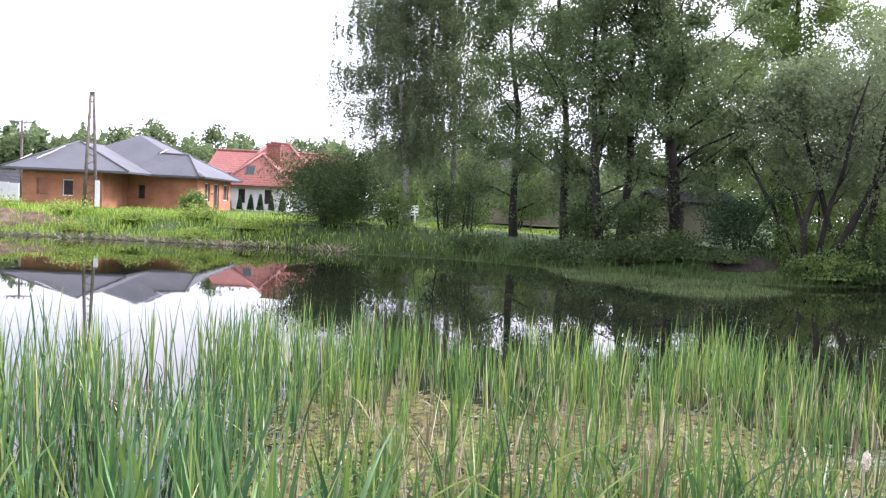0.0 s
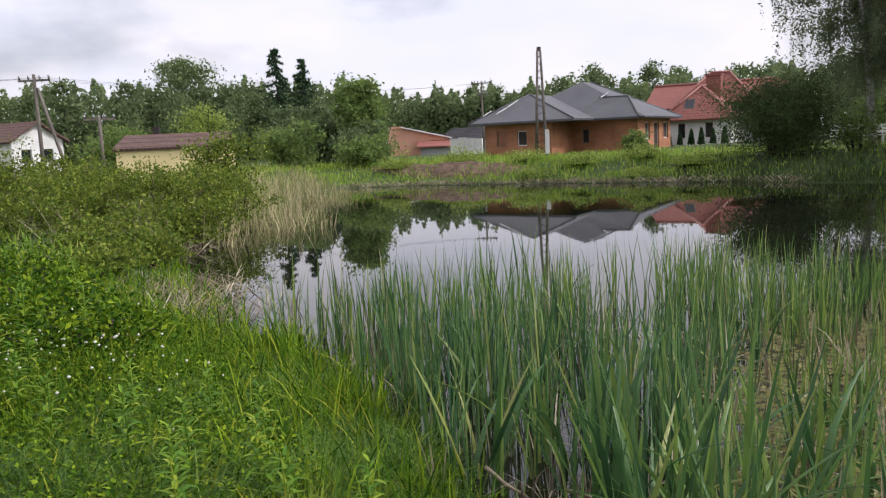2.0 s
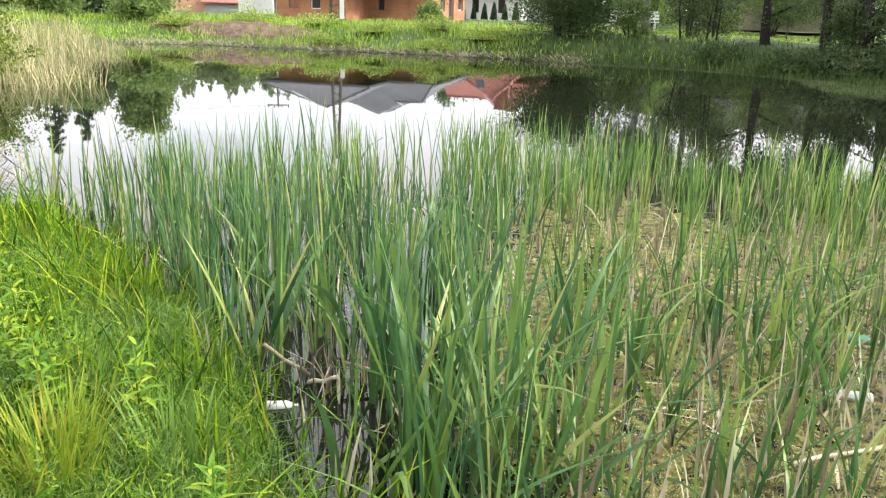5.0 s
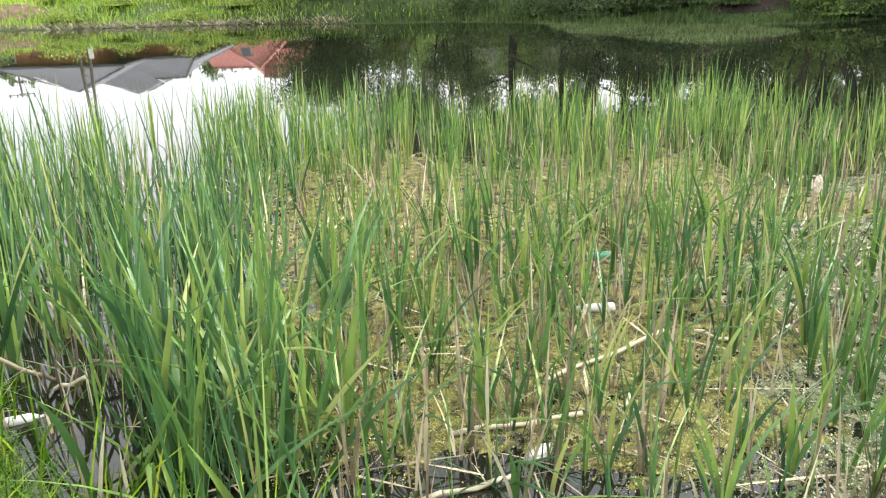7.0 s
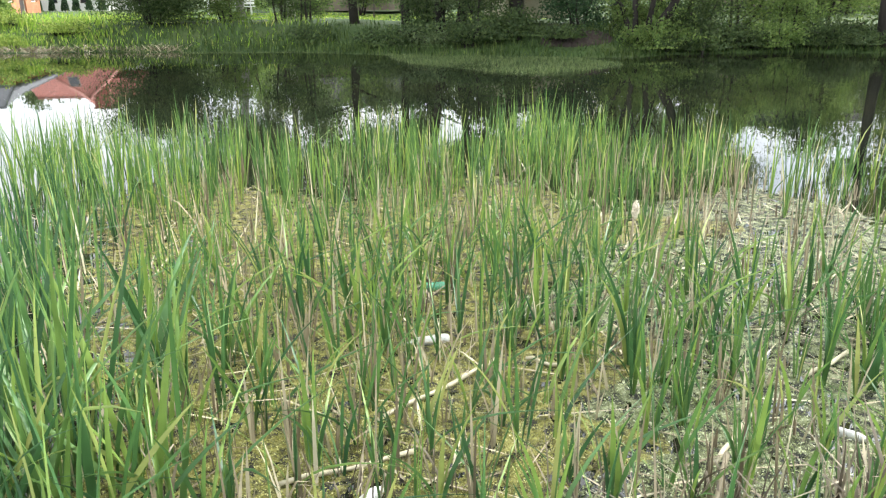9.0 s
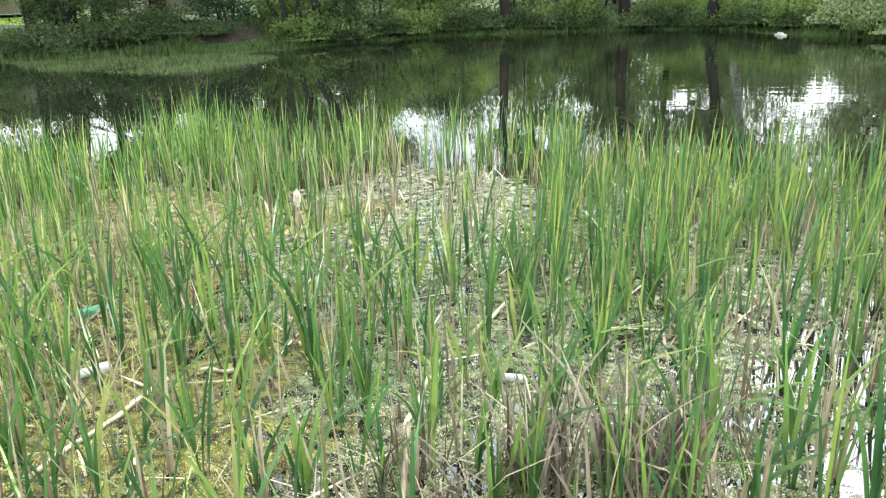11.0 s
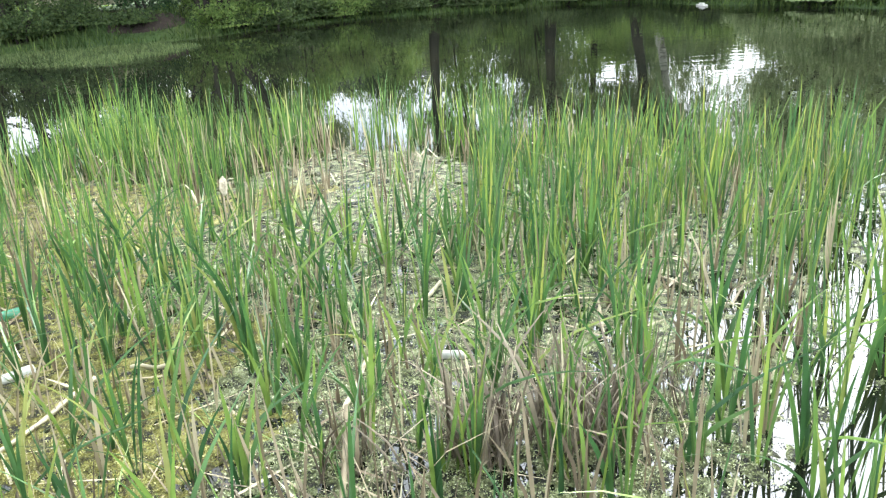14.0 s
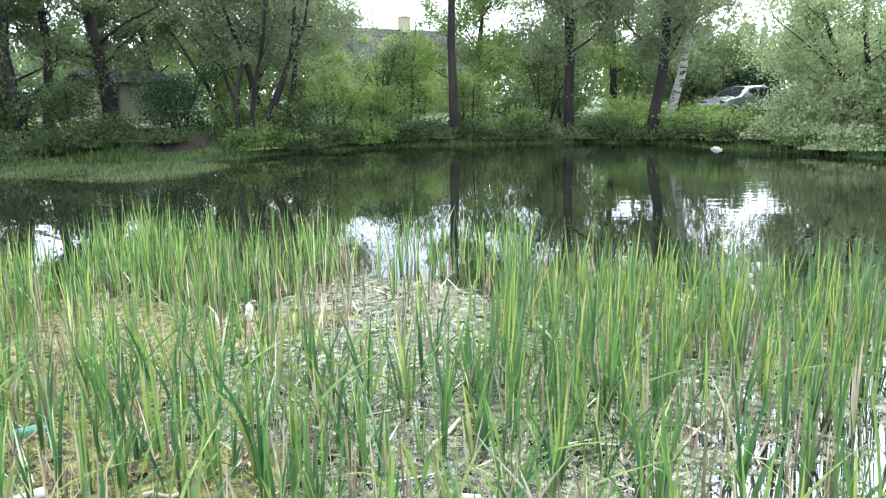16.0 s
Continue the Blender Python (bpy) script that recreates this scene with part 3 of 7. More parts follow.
def bed_chance(x, y):
    d, a, w = np.hypot(x, y), bearing(x, y), -pond_distance(x, y)
    edge = 9.3 + 0.5 * np.sin(a * 0.21) + 0.4 * np.sin(a * 0.57)
    dense = np.where(a > 12, 0.40, np.where(a > 5, 0.38, np.where(d > 4.9, 0.30, 0.03)))
    back = smooth01((d - 4.9) / 2.6) * np.where(a > -35, 0.52, 0.36)        # thick row along the open water
    gap = (a < -32) & (a > -47) & (d > 4.9) & (d < 8.0)
    keep = np.maximum(dense, back) * np.where(gap, 0.16, 1)
    keep = keep * (0.22 + 0.78 * clumpy(x, y, 3.4)) * (0.45 + 0.55 * clumpy(x, y, 1.5, 2.0))
    keep = keep * np.where((a > 14) & (d > 6.6), np.where(a > 32, 1.1, 0.6), 1.0)
    keep = np.where((d > edge) | (w < np.where(a > 14, 0.18, 0.12)) | (a > 54) | (a < -47), 0, keep)
    keep = np.where((a > 38) & (d < 4.9), keep * 0.7, keep)
    keep = np.where((np.abs(x + 1.45) < 0.48) & (y < 2.95), 0, keep)      # a pocket of open water at the bank
    return np.where((a > 30) & (d > 8.0), 0, keep)


def cattail_bed():
    x, y = spaced(42000, -8, 9.4, -3, 10.4, bed_chance, 0.065)
    n = len(x)
    d, a = np.hypot(x, y), bearing(x, y)
    hmax = np.where(a > 9, 1.00, 0.98 * (0.66 + 0.24 * smooth01((d - 4.6) / 3.0)))
    h = hmax * (0.80 + 0.28 * clumpy(x, y, 1.1, 5.0)) * rng.uniform(0.60, 1.06, n)
    far = d > 6.5
    deep = (a > 9) & ~far                     # broad-leaved plants in the deeper water by the bank
    near = ~far & ~deep
    bank = shoots(x[deep], y[deep], h[deep], 3, 7, 0.007, 0.0165, 0.11)
    return bank, merged([shoots(x[near], y[near], h[near]), shoots(x[far], y[far], h[far], 3, 6, 0.007, 0.015, 0.075, 0.0, 4)])


bank_bed, mat_bed = cattail_bed()
stuff("cattail_bed", mat_bed, M_REED, "bed of green cattail shoots standing in shallow water", "reeds")
stuff("deep_cattail_bed", bank_bed, M_REED_B, "bed of broad blue-green cattail shoots beside the bank", "reeds")


def east_reeds():
    def chance(x, y):
        d, a = np.hypot(x, y), bearing(x, y)
        block = (a < -46) & (a > -71) & (d > 4.3 - 0.02 * (a + 46)) & (d < 7.3)
        thin = (a < -50) & (d > 2.3) & (d < 7.0)
        return np.where(block, 0.75, np.where(thin, 0.20, 0)) * (0.35 + 0.65 * clumpy(x, y, 3.2, 2)) * (pond_distance(x, y) < -0.1)
    x, y = spaced(6800, 2.0, 9, -3, 6, chance, 0.065)
    d = np.hypot(x, y)
    h = rng.uniform(0.62, 1.0, len(x)) * (0.78 + 0.17 * smooth01((d - 3.5) / 1.2))
    return shoots(x, y, h * 0.93, 3, 6, 0.008, 0.0155, 0.085, 0.05)


stuff("sunlit_reeds", east_reeds(), M_REED_Y, "yellow-green sunlit reeds leaning over the pond edge", "reeds")


def dead_reeds():
    """Broken dry stubs beside the living shoots, and pieces that have fallen on the mat."""
    def stub(x, y):
        d, a = np.hypot(x, y), bearing(x, y)
        zone = (pond_distance(x, y) < -0.05) & (a < 45) & (a > -70) & (d < 8.2) & (d > 1.9)
        return np.where(zone, np.where(a > 8, 0.24, 0.62) * (0.15 + 0.85 * clumpy(x, y, 2.7, 1.0)), 0)
    x, y = spaced(8600, -6, 7, 0, 8.4, stub, 0.055)
    up = shoots(x, y, rng.uniform(0.12, 0.62, len(x)), 2, 4, 0.006, 0.0155, 0.13, 0.0, 3)

    def lie(x, y):
        d, a = np.hypot(x, y), bearing(x, y)
        return np.where((pond_distance(x, y) < -0.05) & (a < 22) & (a > -66) & (d < 7.6) & (d > 1.9), 0.25 + 0.75 * clumpy(x, y, 4.3, 1.0), 0)
    x, y = scatter(2900, -3, 7, 0, 7.6, lie)
    n = len(x)
    az, length, rise = rng.uniform(0, 6.3, n), rng.uniform(0.06, 0.5, n), rng.uniform(0.015, 0.07, n)
    down = ribbons(np.stack([x, y, np.full(n, 0.006)], 1), rise, rng.uniform(0.005, 0.014, n), az, length / rise, np.full(n, 0.3), 3, turn=az + 1.571)
    return merged([up, down])


stuff("dead_reeds", dead_reeds(), M_DEAD, "dry tan reed stalks, some upright and some fallen on the mat", "dead reeds")


def floating_mat():
    """A raft of duckweed and rotting leaves that breaks the surface in uneven patches."""
    step = 0.03
    X, Y = np.meshgrid(np.arange(-3.2, 6.4, step), np.arange(0.9, 8.8, step))
    x, y = X.ravel(), Y.ravel()
    d, a = np.hypot(x, y), bearing(x, y)
    cover = smooth01((a + 84) / 22) * smooth01((22 - a) / 16) * smooth01((8.0 + 0.5 * np.sin(a * 0.3) - d) / 0.8) * smooth01((d - 2.0) / 0.7)
    pale = (a + 7 * np.sin(d * 2.3) + 5 * np.sin(d * 5.1 + a * 0.2)) < -27
    cover *= np.where(pale, 0.90, 1.0)
    cover *= 1 - 0.28 * np.exp(-((x - 3.9) / 0.75) ** 2 - ((y - 1.5) / 0.8) ** 2)
    nz = np.array([noise.fractal(Vector((px * 5.5, py * 5.5, 0.3)), 0.7, 2.1, 4) for px, py in zip(x, y)])
    nz = nz + 0.45 * np.array([noise.noise(Vector((px * 15, py * 15, 4.1))) for px, py in zip(x, y)])
    fine = rng.normal(0, 1, len(x))
    z = 0.012 * (nz * 0.85 + 1.75 * cover - 1.15) + 0.0036 * fine
    z = np.clip(z, -0.012, 0.016)
    keep = (z.reshape(X.shape) > -0.010)
    idx = np.arange(len(x)).reshape(X.shape)
    q = np.stack([idx[:-1, :-1], idx[:-1, 1:], idx[1:, 1:], idx[1:, :-1]], -1)
    k = keep[:-1, :-1] & keep[1:, 1:] & keep[:-1, 1:] & keep[1:, :-1]
    far_side = pale.reshape(X.shape)[:-1, :-1]
    v = np.stack([x, y, z], 1)
    return (v, q[k & ~far_side], None), (v, q[k & far_side], None), (x, y, z, pale)


mat_data, pale_data, mat_field = floating_mat()
stuff("floating_weed_mat", mat_data, M_MAT, "yellow-green duckweed mat floating between the reeds", "water weed")
stuff("pale_weed_mat", pale_data, M_MAT_PALE, "pale grey-green weed mat broken by dark water", "water weed")


def flakes(light, count):
    x, y, z, pale = mat_field
    weight = np.clip(z + 0.006, 0.0001, 0.02) / np.hypot(x, y) ** 2 * (pale == light)
    pick = rng.choice(len(x), count, p=weight / weight.sum())
    n = len(pick)
    c = np.stack([x[pick] + rng.uniform(-.02, .02, n), y[pick] + rng.uniform(-.02, .02, n), np.maximum(z[pick], 0) + rng.uniform(0.002, 0.010, n)], 1)
    return leaf_quads(c, rng.uniform(0.0035, 0.0085, n), flat=0.5)


def leaf_quads(c, size, flat=1.0, long=1.5):
    """Small four-cornered leaves round the points c. flat: 0 lies level, 1 any way."""
    n = len(c)
    a = rng.normal(0, 1, (n, 3))
    a[:, 2] *= flat
    a /= np.linalg.norm(a, axis=1)[:, None]
    b = rng.normal(0, 1, (n, 3))
    b[:, 2] *= flat
    b -= a * (a * b).sum(1)[:, None]
    b /= np.linalg.norm(b, axis=1)[:, None] + 1e-9
    la, lb = (size * long * 0.5)[:, None], (size * 0.42)[:, None]
    v = np.stack([c - a * la, c + b * lb + a * la * 0.1, c + a * la, c - b * lb + a * la * 0.1], 1).reshape(-1, 3)
    return v, np.arange(n * 4).reshape(n, 4), None


stuff("duckweed", flakes(False, 110000), M_WEED, "tiny bright duckweed leaves scattered over the mat", "water weed")
stuff("pale_duckweed", flakes(True, 110000), M_WEED_PALE, "tiny pale green weed leaves scattered over dark water", "water weed")


# ---- near bank: grass, clover, herbs ----
def near_grass():
    def chance(x, y):
        d = pond_distance(x, y)
        r = np.hypot(x, y)
        return np.where((d > -0.32) & (r > 0.8), np.clip(1.15 - r / 16, 0.25, 1) * (0.55 + 0.45 * clumpy(x, y, 2.3)), 0)
    x, y = scatter(46000, -11, 1.5, -0.5, 9, chance)
    n = len(x)
    near = np.hypot(x, y)
    base = np.stack([x, y, ground_height(x, y) - 0.02], 1)
    edge = np.exp(-(pond_distance(x, y) / 0.7) ** 2)
    h = rng.uniform(0.08, 0.32, n) * (1 + 0.5 * edge) * (0.55 + 0.8 * clumpy(x, y, 2.6, 3))
    return ribbons(base, h, rng.uniform(0.004, 0.008, n) * (1 + near / 9), rng.uniform(0, 6.3, n), rng.normal(0.15, 0.2, n), np.abs(rng.normal(0.35, 0.3, n)), 3)


def thick_grass():
    x, y = scatter(70000, -7.5, -0.6, 0.3, 5.2, lambda x, y: np.where((pond_distance(x, y) > -0.15) & (np.hypot(x, y) > 0.9), 0.25 + 0.75 * clumpy(x, y, 3.1, 1.2), 0))
    n = len(x)
    base = np.stack([x, y, ground_height(x, y) - 0.02], 1)
    return ribbons(base, rng.uniform(0.08, 0.30, n) * (0.6 + 0.7 * clumpy(x, y, 2.1, 6)), rng.uniform(0.0035, 0.0075, n), rng.uniform(0, 6.3, n), rng.normal(0.2, 0.25, n), np.abs(rng.normal(0.45, 0.35, n)), 3)


def curly_grass():
    def chance(x, y):
        d = pond_distance(x, y)
        return np.where((d > -0.22) & (d < 2.2) & (np.hypot(x, y) > 1.0), 0.5 + 0.5 * clumpy(x, y, 2.9, 4.0), 0)
    x, y = scatter(56000, -4.2, -0.5, 0.7, 4.4, chance)
    n = len(x)
    base = np.stack([x, y, np.maximum(ground_height(x, y) - 0.02, 0)], 1)
    return ribbons(base, rng.uniform(0.07, 0.24, n) * (0.6 + 0.7 * clumpy(x, y, 2.4, 1.0)), rng.uniform(0.003, 0.0062, n), rng.uniform(0, 6.3, n), rng.normal(0.2, 0.2, n), rng.uniform(0.3, 1.3, n), 4)


stuff("fine_grass", curly_grass(), M_FINEGRASS, "fine curling blue-green grass crowding the pond edge", "grass")
stuff("meadow_grass", thick_grass(), M_GRASS, "thick fresh grass growing through the clover", "grass")
def back_grass():
    x, y = scatter(15000, -9, 3.2, -4.5, -0.4, lambda x, y: np.where(pond_distance(x, y) > 0.1, 0.4 + 0.6 * clumpy(x, y, 2.3), 0))
    n = len(x)
    base = np.stack([x, y, ground_height(x, y) - 0.02], 1)
    return ribbons(base, rng.uniform(0.06, 0.22, n), rng.uniform(0.006, 0.011, n), rng.uniform(0, 6.3, n), rng.normal(0.15, 0.2, n), np.abs(rng.normal(0.35, 0.3, n)), 2)


stuff("lawn_grass", back_grass(), M_GRASS, "shorter grass of the bank away from the water", "grass")
stuff("bank_grass", near_grass(), M_GRASS, "lush green grass on the near pond bank", "grass")


def clover():
    def chance(x, y):
        return np.where(pond_distance(x, y) > 0.5, np.exp(-((x + 4.2) / 2.2) ** 2 - ((y - 2.2) / 1.6) ** 2) + 0.15, 0)
    x, y = scatter(60000, -8.5, -0.6, 0.2, 5, chance)
    n = len(x)
    c = np.stack([x, y, ground_height(x, y) + rng.uniform(0.02, 0.22, n) * (0.5 + 0.8 * clumpy(x, y, 3.3, 2.0))], 1)
    return leaf_quads(c, rng.uniform(0.012, 0.030, n), flat=0.6, long=1.25)


stuff("clover", clover(), M_CLOVER, "low clover leaves carpeting the bank", "clover")


def clover_heads():
    x, y = scatter(620, -7.2, -2.2, 1.5, 4.6, lambda x, y: np.where(pond_distance(x, y) > 0.8, np.exp(-((x + 5.0) / 1.6) ** 2 - ((y - 2.9) / 0.9) ** 2), 0))
    V, Q = [], []
    ico = np.array([(0, 0, 1), (0.9, 0, 0.3), (0.28, 0.85, 0.3), (-0.73, 0.53, 0.3), (-0.73, -0.53, 0.3), (0.28, -0.85, 0.3), (0, 0, -0.8)])
    tri = []
    for i in range(5):
        j = 1 + (i + 1) % 5
        tri += [(0, i + 1, j), (6, j, i + 1)]
    tri = np.array(tri)
    T = []
    for i in range(len(x)):
        r = rng.uniform(0.007, 0.014)
        Q.append(ico * r + (x[i], y[i], ground_height(x[i:i + 1], y[i:i + 1])[0] + rng.uniform(0.20, 0.30)))
        T.append(tri + 7 * i)
    return np.concatenate(Q), None, np.concatenate(T)


stuff("clover_flowers", clover_heads(), M_PETAL, "small round white clover flowers above the grass", "flowers")


def lance_leaf(length, width, droop):
    """One folded, pointed leaf along +x."""
    bm = bmesh.new()
    rows = []
    for i in range(5):
        u = i / 4
        w = width * math.sin(math.pi * min(1, 0.12 + u * 0.88)) * 0.5
        z = length * (0.35 * u - droop * u * u)
        rows.append([bm.verts.new((u * length, s * w, z + abs(s) * w * 0.35)) for s in (-1, 0, 1)])
    for a, b in zip(rows, rows[1:]):
        for k in (0, 1):
            bm.faces.new((a[k], a[k + 1], b[k + 1], b[k])).smooth = True
    me = bpy.data.meshes.new("leaf")
    bm.to_mesh(me)
    bm.free()
    return me


def low_herbs():
    """Leafy stems: whorls of pointed leaves up a short stalk."""
    x, y = scatter(3000, -9.5, -0.7, 0.4, 6.2, lambda x, y: np.where((pond_distance(x, y) > 0.25) & (np.hypot(x, y) > 1.0), clumpy(x, y, 1.7, 2.0) ** 1.5, 0))
    n, k = len(x), 15
    tall = rng.uniform(0.18, 0.46, n) * (0.6 + 0.6 * clumpy(x, y, 1.7, 2.0))
    zz = np.repeat(ground_height(x, y), k) + np.repeat(tall, k) * np.tile(np.linspace(0.25, 1.0, k), n)
    base = np.stack([np.repeat(x, k) + rng.normal(0, 0.008, n * k), np.repeat(y, k) + rng.normal(0, 0.008, n * k), zz], 1)
    size = np.tile(np.linspace(1.15, 0.5, k), n) * rng.uniform(0.7, 1.2, n * k)
    az = np.tile(np.arange(k) * 2.4, n) + np.repeat(rng.uniform(0, 6.3, n), k)
    return ribbons(base, 0.015 * size, 0.013 * size, az, rng.uniform(1.8, 3.2, n * k), rng.uniform(0.1, 0.6, n * k), 2, turn=az + 1.57)


stuff("low_herbs", low_herbs(), M_CLOVER, "low leafy herbs standing among the grass", "herbs")
HERB_LEAVES = [lance_leaf(0.105, 0.024, 0.25), lance_leaf(0.085, 0.021, 0.45), lance_leaf(0.12, 0.028, 0.55)]
for me in HERB_LEAVES:
    me.materials.append(M_HERB)


def leafy_herb(m, height, label, pairs=6):
    ob = thing("leafy_herb", m, label, "herb", group="leafy herbs on the bank")
    bm = bmesh.new()
    tube(bm, [(0, 0, -0.05), (0.01, 0.005, height * 0.5), (0.0, 0.015, height)], [0.006, 0.005, 0.003], 5)
    part("stem", bm, M_HERB, ob)
    for i in range(pairs):
        z = height * (0.30 + 0.70 * (i + 0.5) / pairs)
        for k in range(3):
            leaf = part("leaf", HERB_LEAVES[(i + k) % 3], M_HERB, ob)
            s = 1.05 - 0.45 * i / pairs
            leaf.matrix_basis = Matrix.Translation((0, 0, z)) @ Euler((0, -0.5 * i / pairs, 2.1 * k + 0.9 * i)).to_matrix().to_4x4() @ Matrix.Scale(s, 4)
    return ob


def on_ground(x, y, turn=0, tilt=0):
    return pose(x, y, float(ground_height(np.array([x]), np.array([y]))[0]), tilt, 0, turn)


herb = leafy_herb(on_ground(-1.24, 1.52), 0.42, "bright green leafy herb at the water's edge", 10)
herb_b = leafy_herb(on_ground(-5.75, 3.0), 0.62, "tall yellow-green leafy herb beside white clover", 12)
for hx, hy, s in ((-6.9, 3.7, 1), (-7.4, 4.1, 0), (-6.4, 3.9, 1), (-7.9, 3.6, 1), (-6.3, 3.3, 0), (-8.3, 4.4, 1), (-7.1, 3.1, 1), (-6.6, 2.7, 0),
                  (-3.2, 1.9, 0), (-3.6, 2.25, 0), (-4.1, 1.7, 0), (-2.7, 1.75, 0), (-2.6, 2.15, 0), (-4.9, 2.5, 0), (-9.0, 4.9, 1),
                  (-9.6, 5.5, 1), (-8.8, 5.4, 1), (-2.25, 1.95, 0), (-5.2, 3.3, 0), (-3.0, 2.6, 0), (-7.6, 4.9, 0), (-8.6, 3.9, 1),
                  (-2.45, 1.55, 0), (-2.9, 2.0, 0), (-3.4, 2.6, 0), (-2.0, 2.2, 0), (-3.8, 1.9, 0), (-4.4, 2.1, 0), (-5.4, 2.6, 1), (-5.0, 3.0, 1), (-6.0, 2.4, 1)):
    copy_thing(herb_b if s else herb, on_ground(hx, hy, hx * 97 % 360))


def tuft_blade(bend, material):
    """One narrow arching blade, a metre long."""
    v, q, t = ribbons(np.zeros((1, 3)), np.array([1.0]), np.array([1.0]), np.array([0.0]), np.array([0.10]), np.array([bend]), 5, turn=np.array([1.571]))
    return mesh_np("blade", v, q, t, material=material)


def grass_tuft(x, y, n, h, name, mat, label, spread=0.09, width=0.006, seed=1):
    r = random.Random(seed)
    blades = [tuft_blade(b, mat) for b in (0.05, 0.14, 0.25, 0.4, 0.6)]
    ob = thing(name, on_ground(x, y), label, "grass tuft")
    for _ in range(n):
        a, q = r.uniform(0, 6.283), spread * math.sqrt(r.random())
        b = part("blade", blades[r.randrange(5)], mat, ob)
        ln = h * r.uniform(0.6, 1.0)
        b.matrix_basis = (Matrix.Translation((q * math.cos(a), q * math.sin(a), -0.03)) @ Euler((0, 0.9 * q, a + r.gauss(0, 0.5))).to_matrix().to_4x4()
                          @ Matrix.Diagonal((ln, width * r.uniform(0.7, 1.3), ln, 1)))
    return ob


grass_tuft(-2.02, 1.72, 230, 0.46, "sedge_tuft", M_SEDGE, "yellow-green sedge tuft with reddish base", 0.16, 0.0055, 3)
grass_tuft(-1.75, 2.05, 90, 0.38, "grass_tuft", M_FINEGRASS, "thick grass tuft hanging over the water", 0.16, 0.008, 4)
grass_tuft(-2.5, 2.45, 90, 0.36, "grass_tuft", M_FINEGRASS, "thick grass tuft at the pond edge", 0.18, 0.008, 5)

# ---- cattail clumps near the bank, leaf by leaf ----
def cattail_leaf(h, w, bend, twist):
    bm = bmesh.new()
    rows = []
    seg = 7
    for i in range(seg + 1):
        u = i / seg
        half = w * (0.7 + 0.5 * min(1, u * 3)) * (1 - u ** 2.6) * 0.5 + 0.0006
        a = twist * u
        c = Vector((h * bend * u * u, 0, h * (u - 0.25 * bend * u ** 3)))
        side = Vector((-math.sin(a), math.cos(a), 0))
        rows.append([bm.verts.new(c + side * half * s + Vector((math.cos(a), math.sin(a), 0)) * (abs(s) * half * 0.3)) for s in (-1, 0, 1)])
    for a, b in zip(rows, rows[1:]):
        for k in (0, 1):
            bm.faces.new((a[k], a[k + 1], b[k + 1], b[k])).smooth = True
    me = bpy.data.meshes.new("leaf")
    bm.to_mesh(me)
    bm.free()
    me.materials.append(M_REED_O)
    return me


CAT_LEAVES = [cattail_leaf(1.0, 0.022, b, t) for b, t in ((0.05, 0.6), (0.12, 1.4), (0.25, 0.9), (0.02, 2.0), (0.60, 1.2), (0.09, -1.0))]


def cattail_clump(x, y, height, leaves, label, spread=0.05, r=random, broad=1.0, fan=0.42):
    ob = thing("cattail_clump", pose(x, y, -0.05), label, "cattail", group="cattail clumps")
    plane = r.uniform(0, 6.3)
    for i in range(leaves):
        leaf = part("leaf", CAT_LEAVES[r.randrange(6)], M_REED_O, ob)
        az = plane + math.pi * (i % 2) + r.gauss(0, 0.45) if spread < 0.08 else r.uniform(0, 6.3)
        leaf.matrix_basis = (Matrix.Translation((spread * r.uniform(-1, 1), spread * r.uniform(-1, 1), 0)) @ Euler((0, fan * r.random() ** 2.0, az)).to_matrix().to_4x4()
                             @ Matrix.Diagonal((1, broad * r.uniform(0.7, 1.3), height * r.uniform(0.6, 1.05), 1)))
    return ob


reed_r = random.Random(5)
# the thick clumps at the bank's edge
for x, y, h, k in ((-0.95, 2.55, 1.15, 19), (-0.70, 2.60, 1.2, 19), (-0.78, 2.25, 1.05, 17), (-0.45, 2.75, 1.1, 17), (-1.15, 2.95, 1.1, 16), (-0.55, 2.35, 0.95, 15), (-1.9, 3.1, 1.0, 9), (-1.7, 3.5, 1.05, 9),
                   (-1.0, 2.15, 0.8, 7), (-0.25, 3.05, 1.0, 8), (-2.7, 3.7, 1.0, 9), (-2.4, 4.1, 1.05, 9), (-0.35, 2.2, 0.9, 9), (-0.15, 2.55, 0.95, 9), (-0.9, 3.3, 1.1, 10), (-0.4, 3.4, 1.05, 9), (-1.35, 3.6, 1.1, 10), (-0.6, 2.0, 0.75, 8)):
    cattail_clump(x, y, h, k, "broad-leaved green cattail clump in dark water", 0.12, reed_r, 1.2, 0.55)
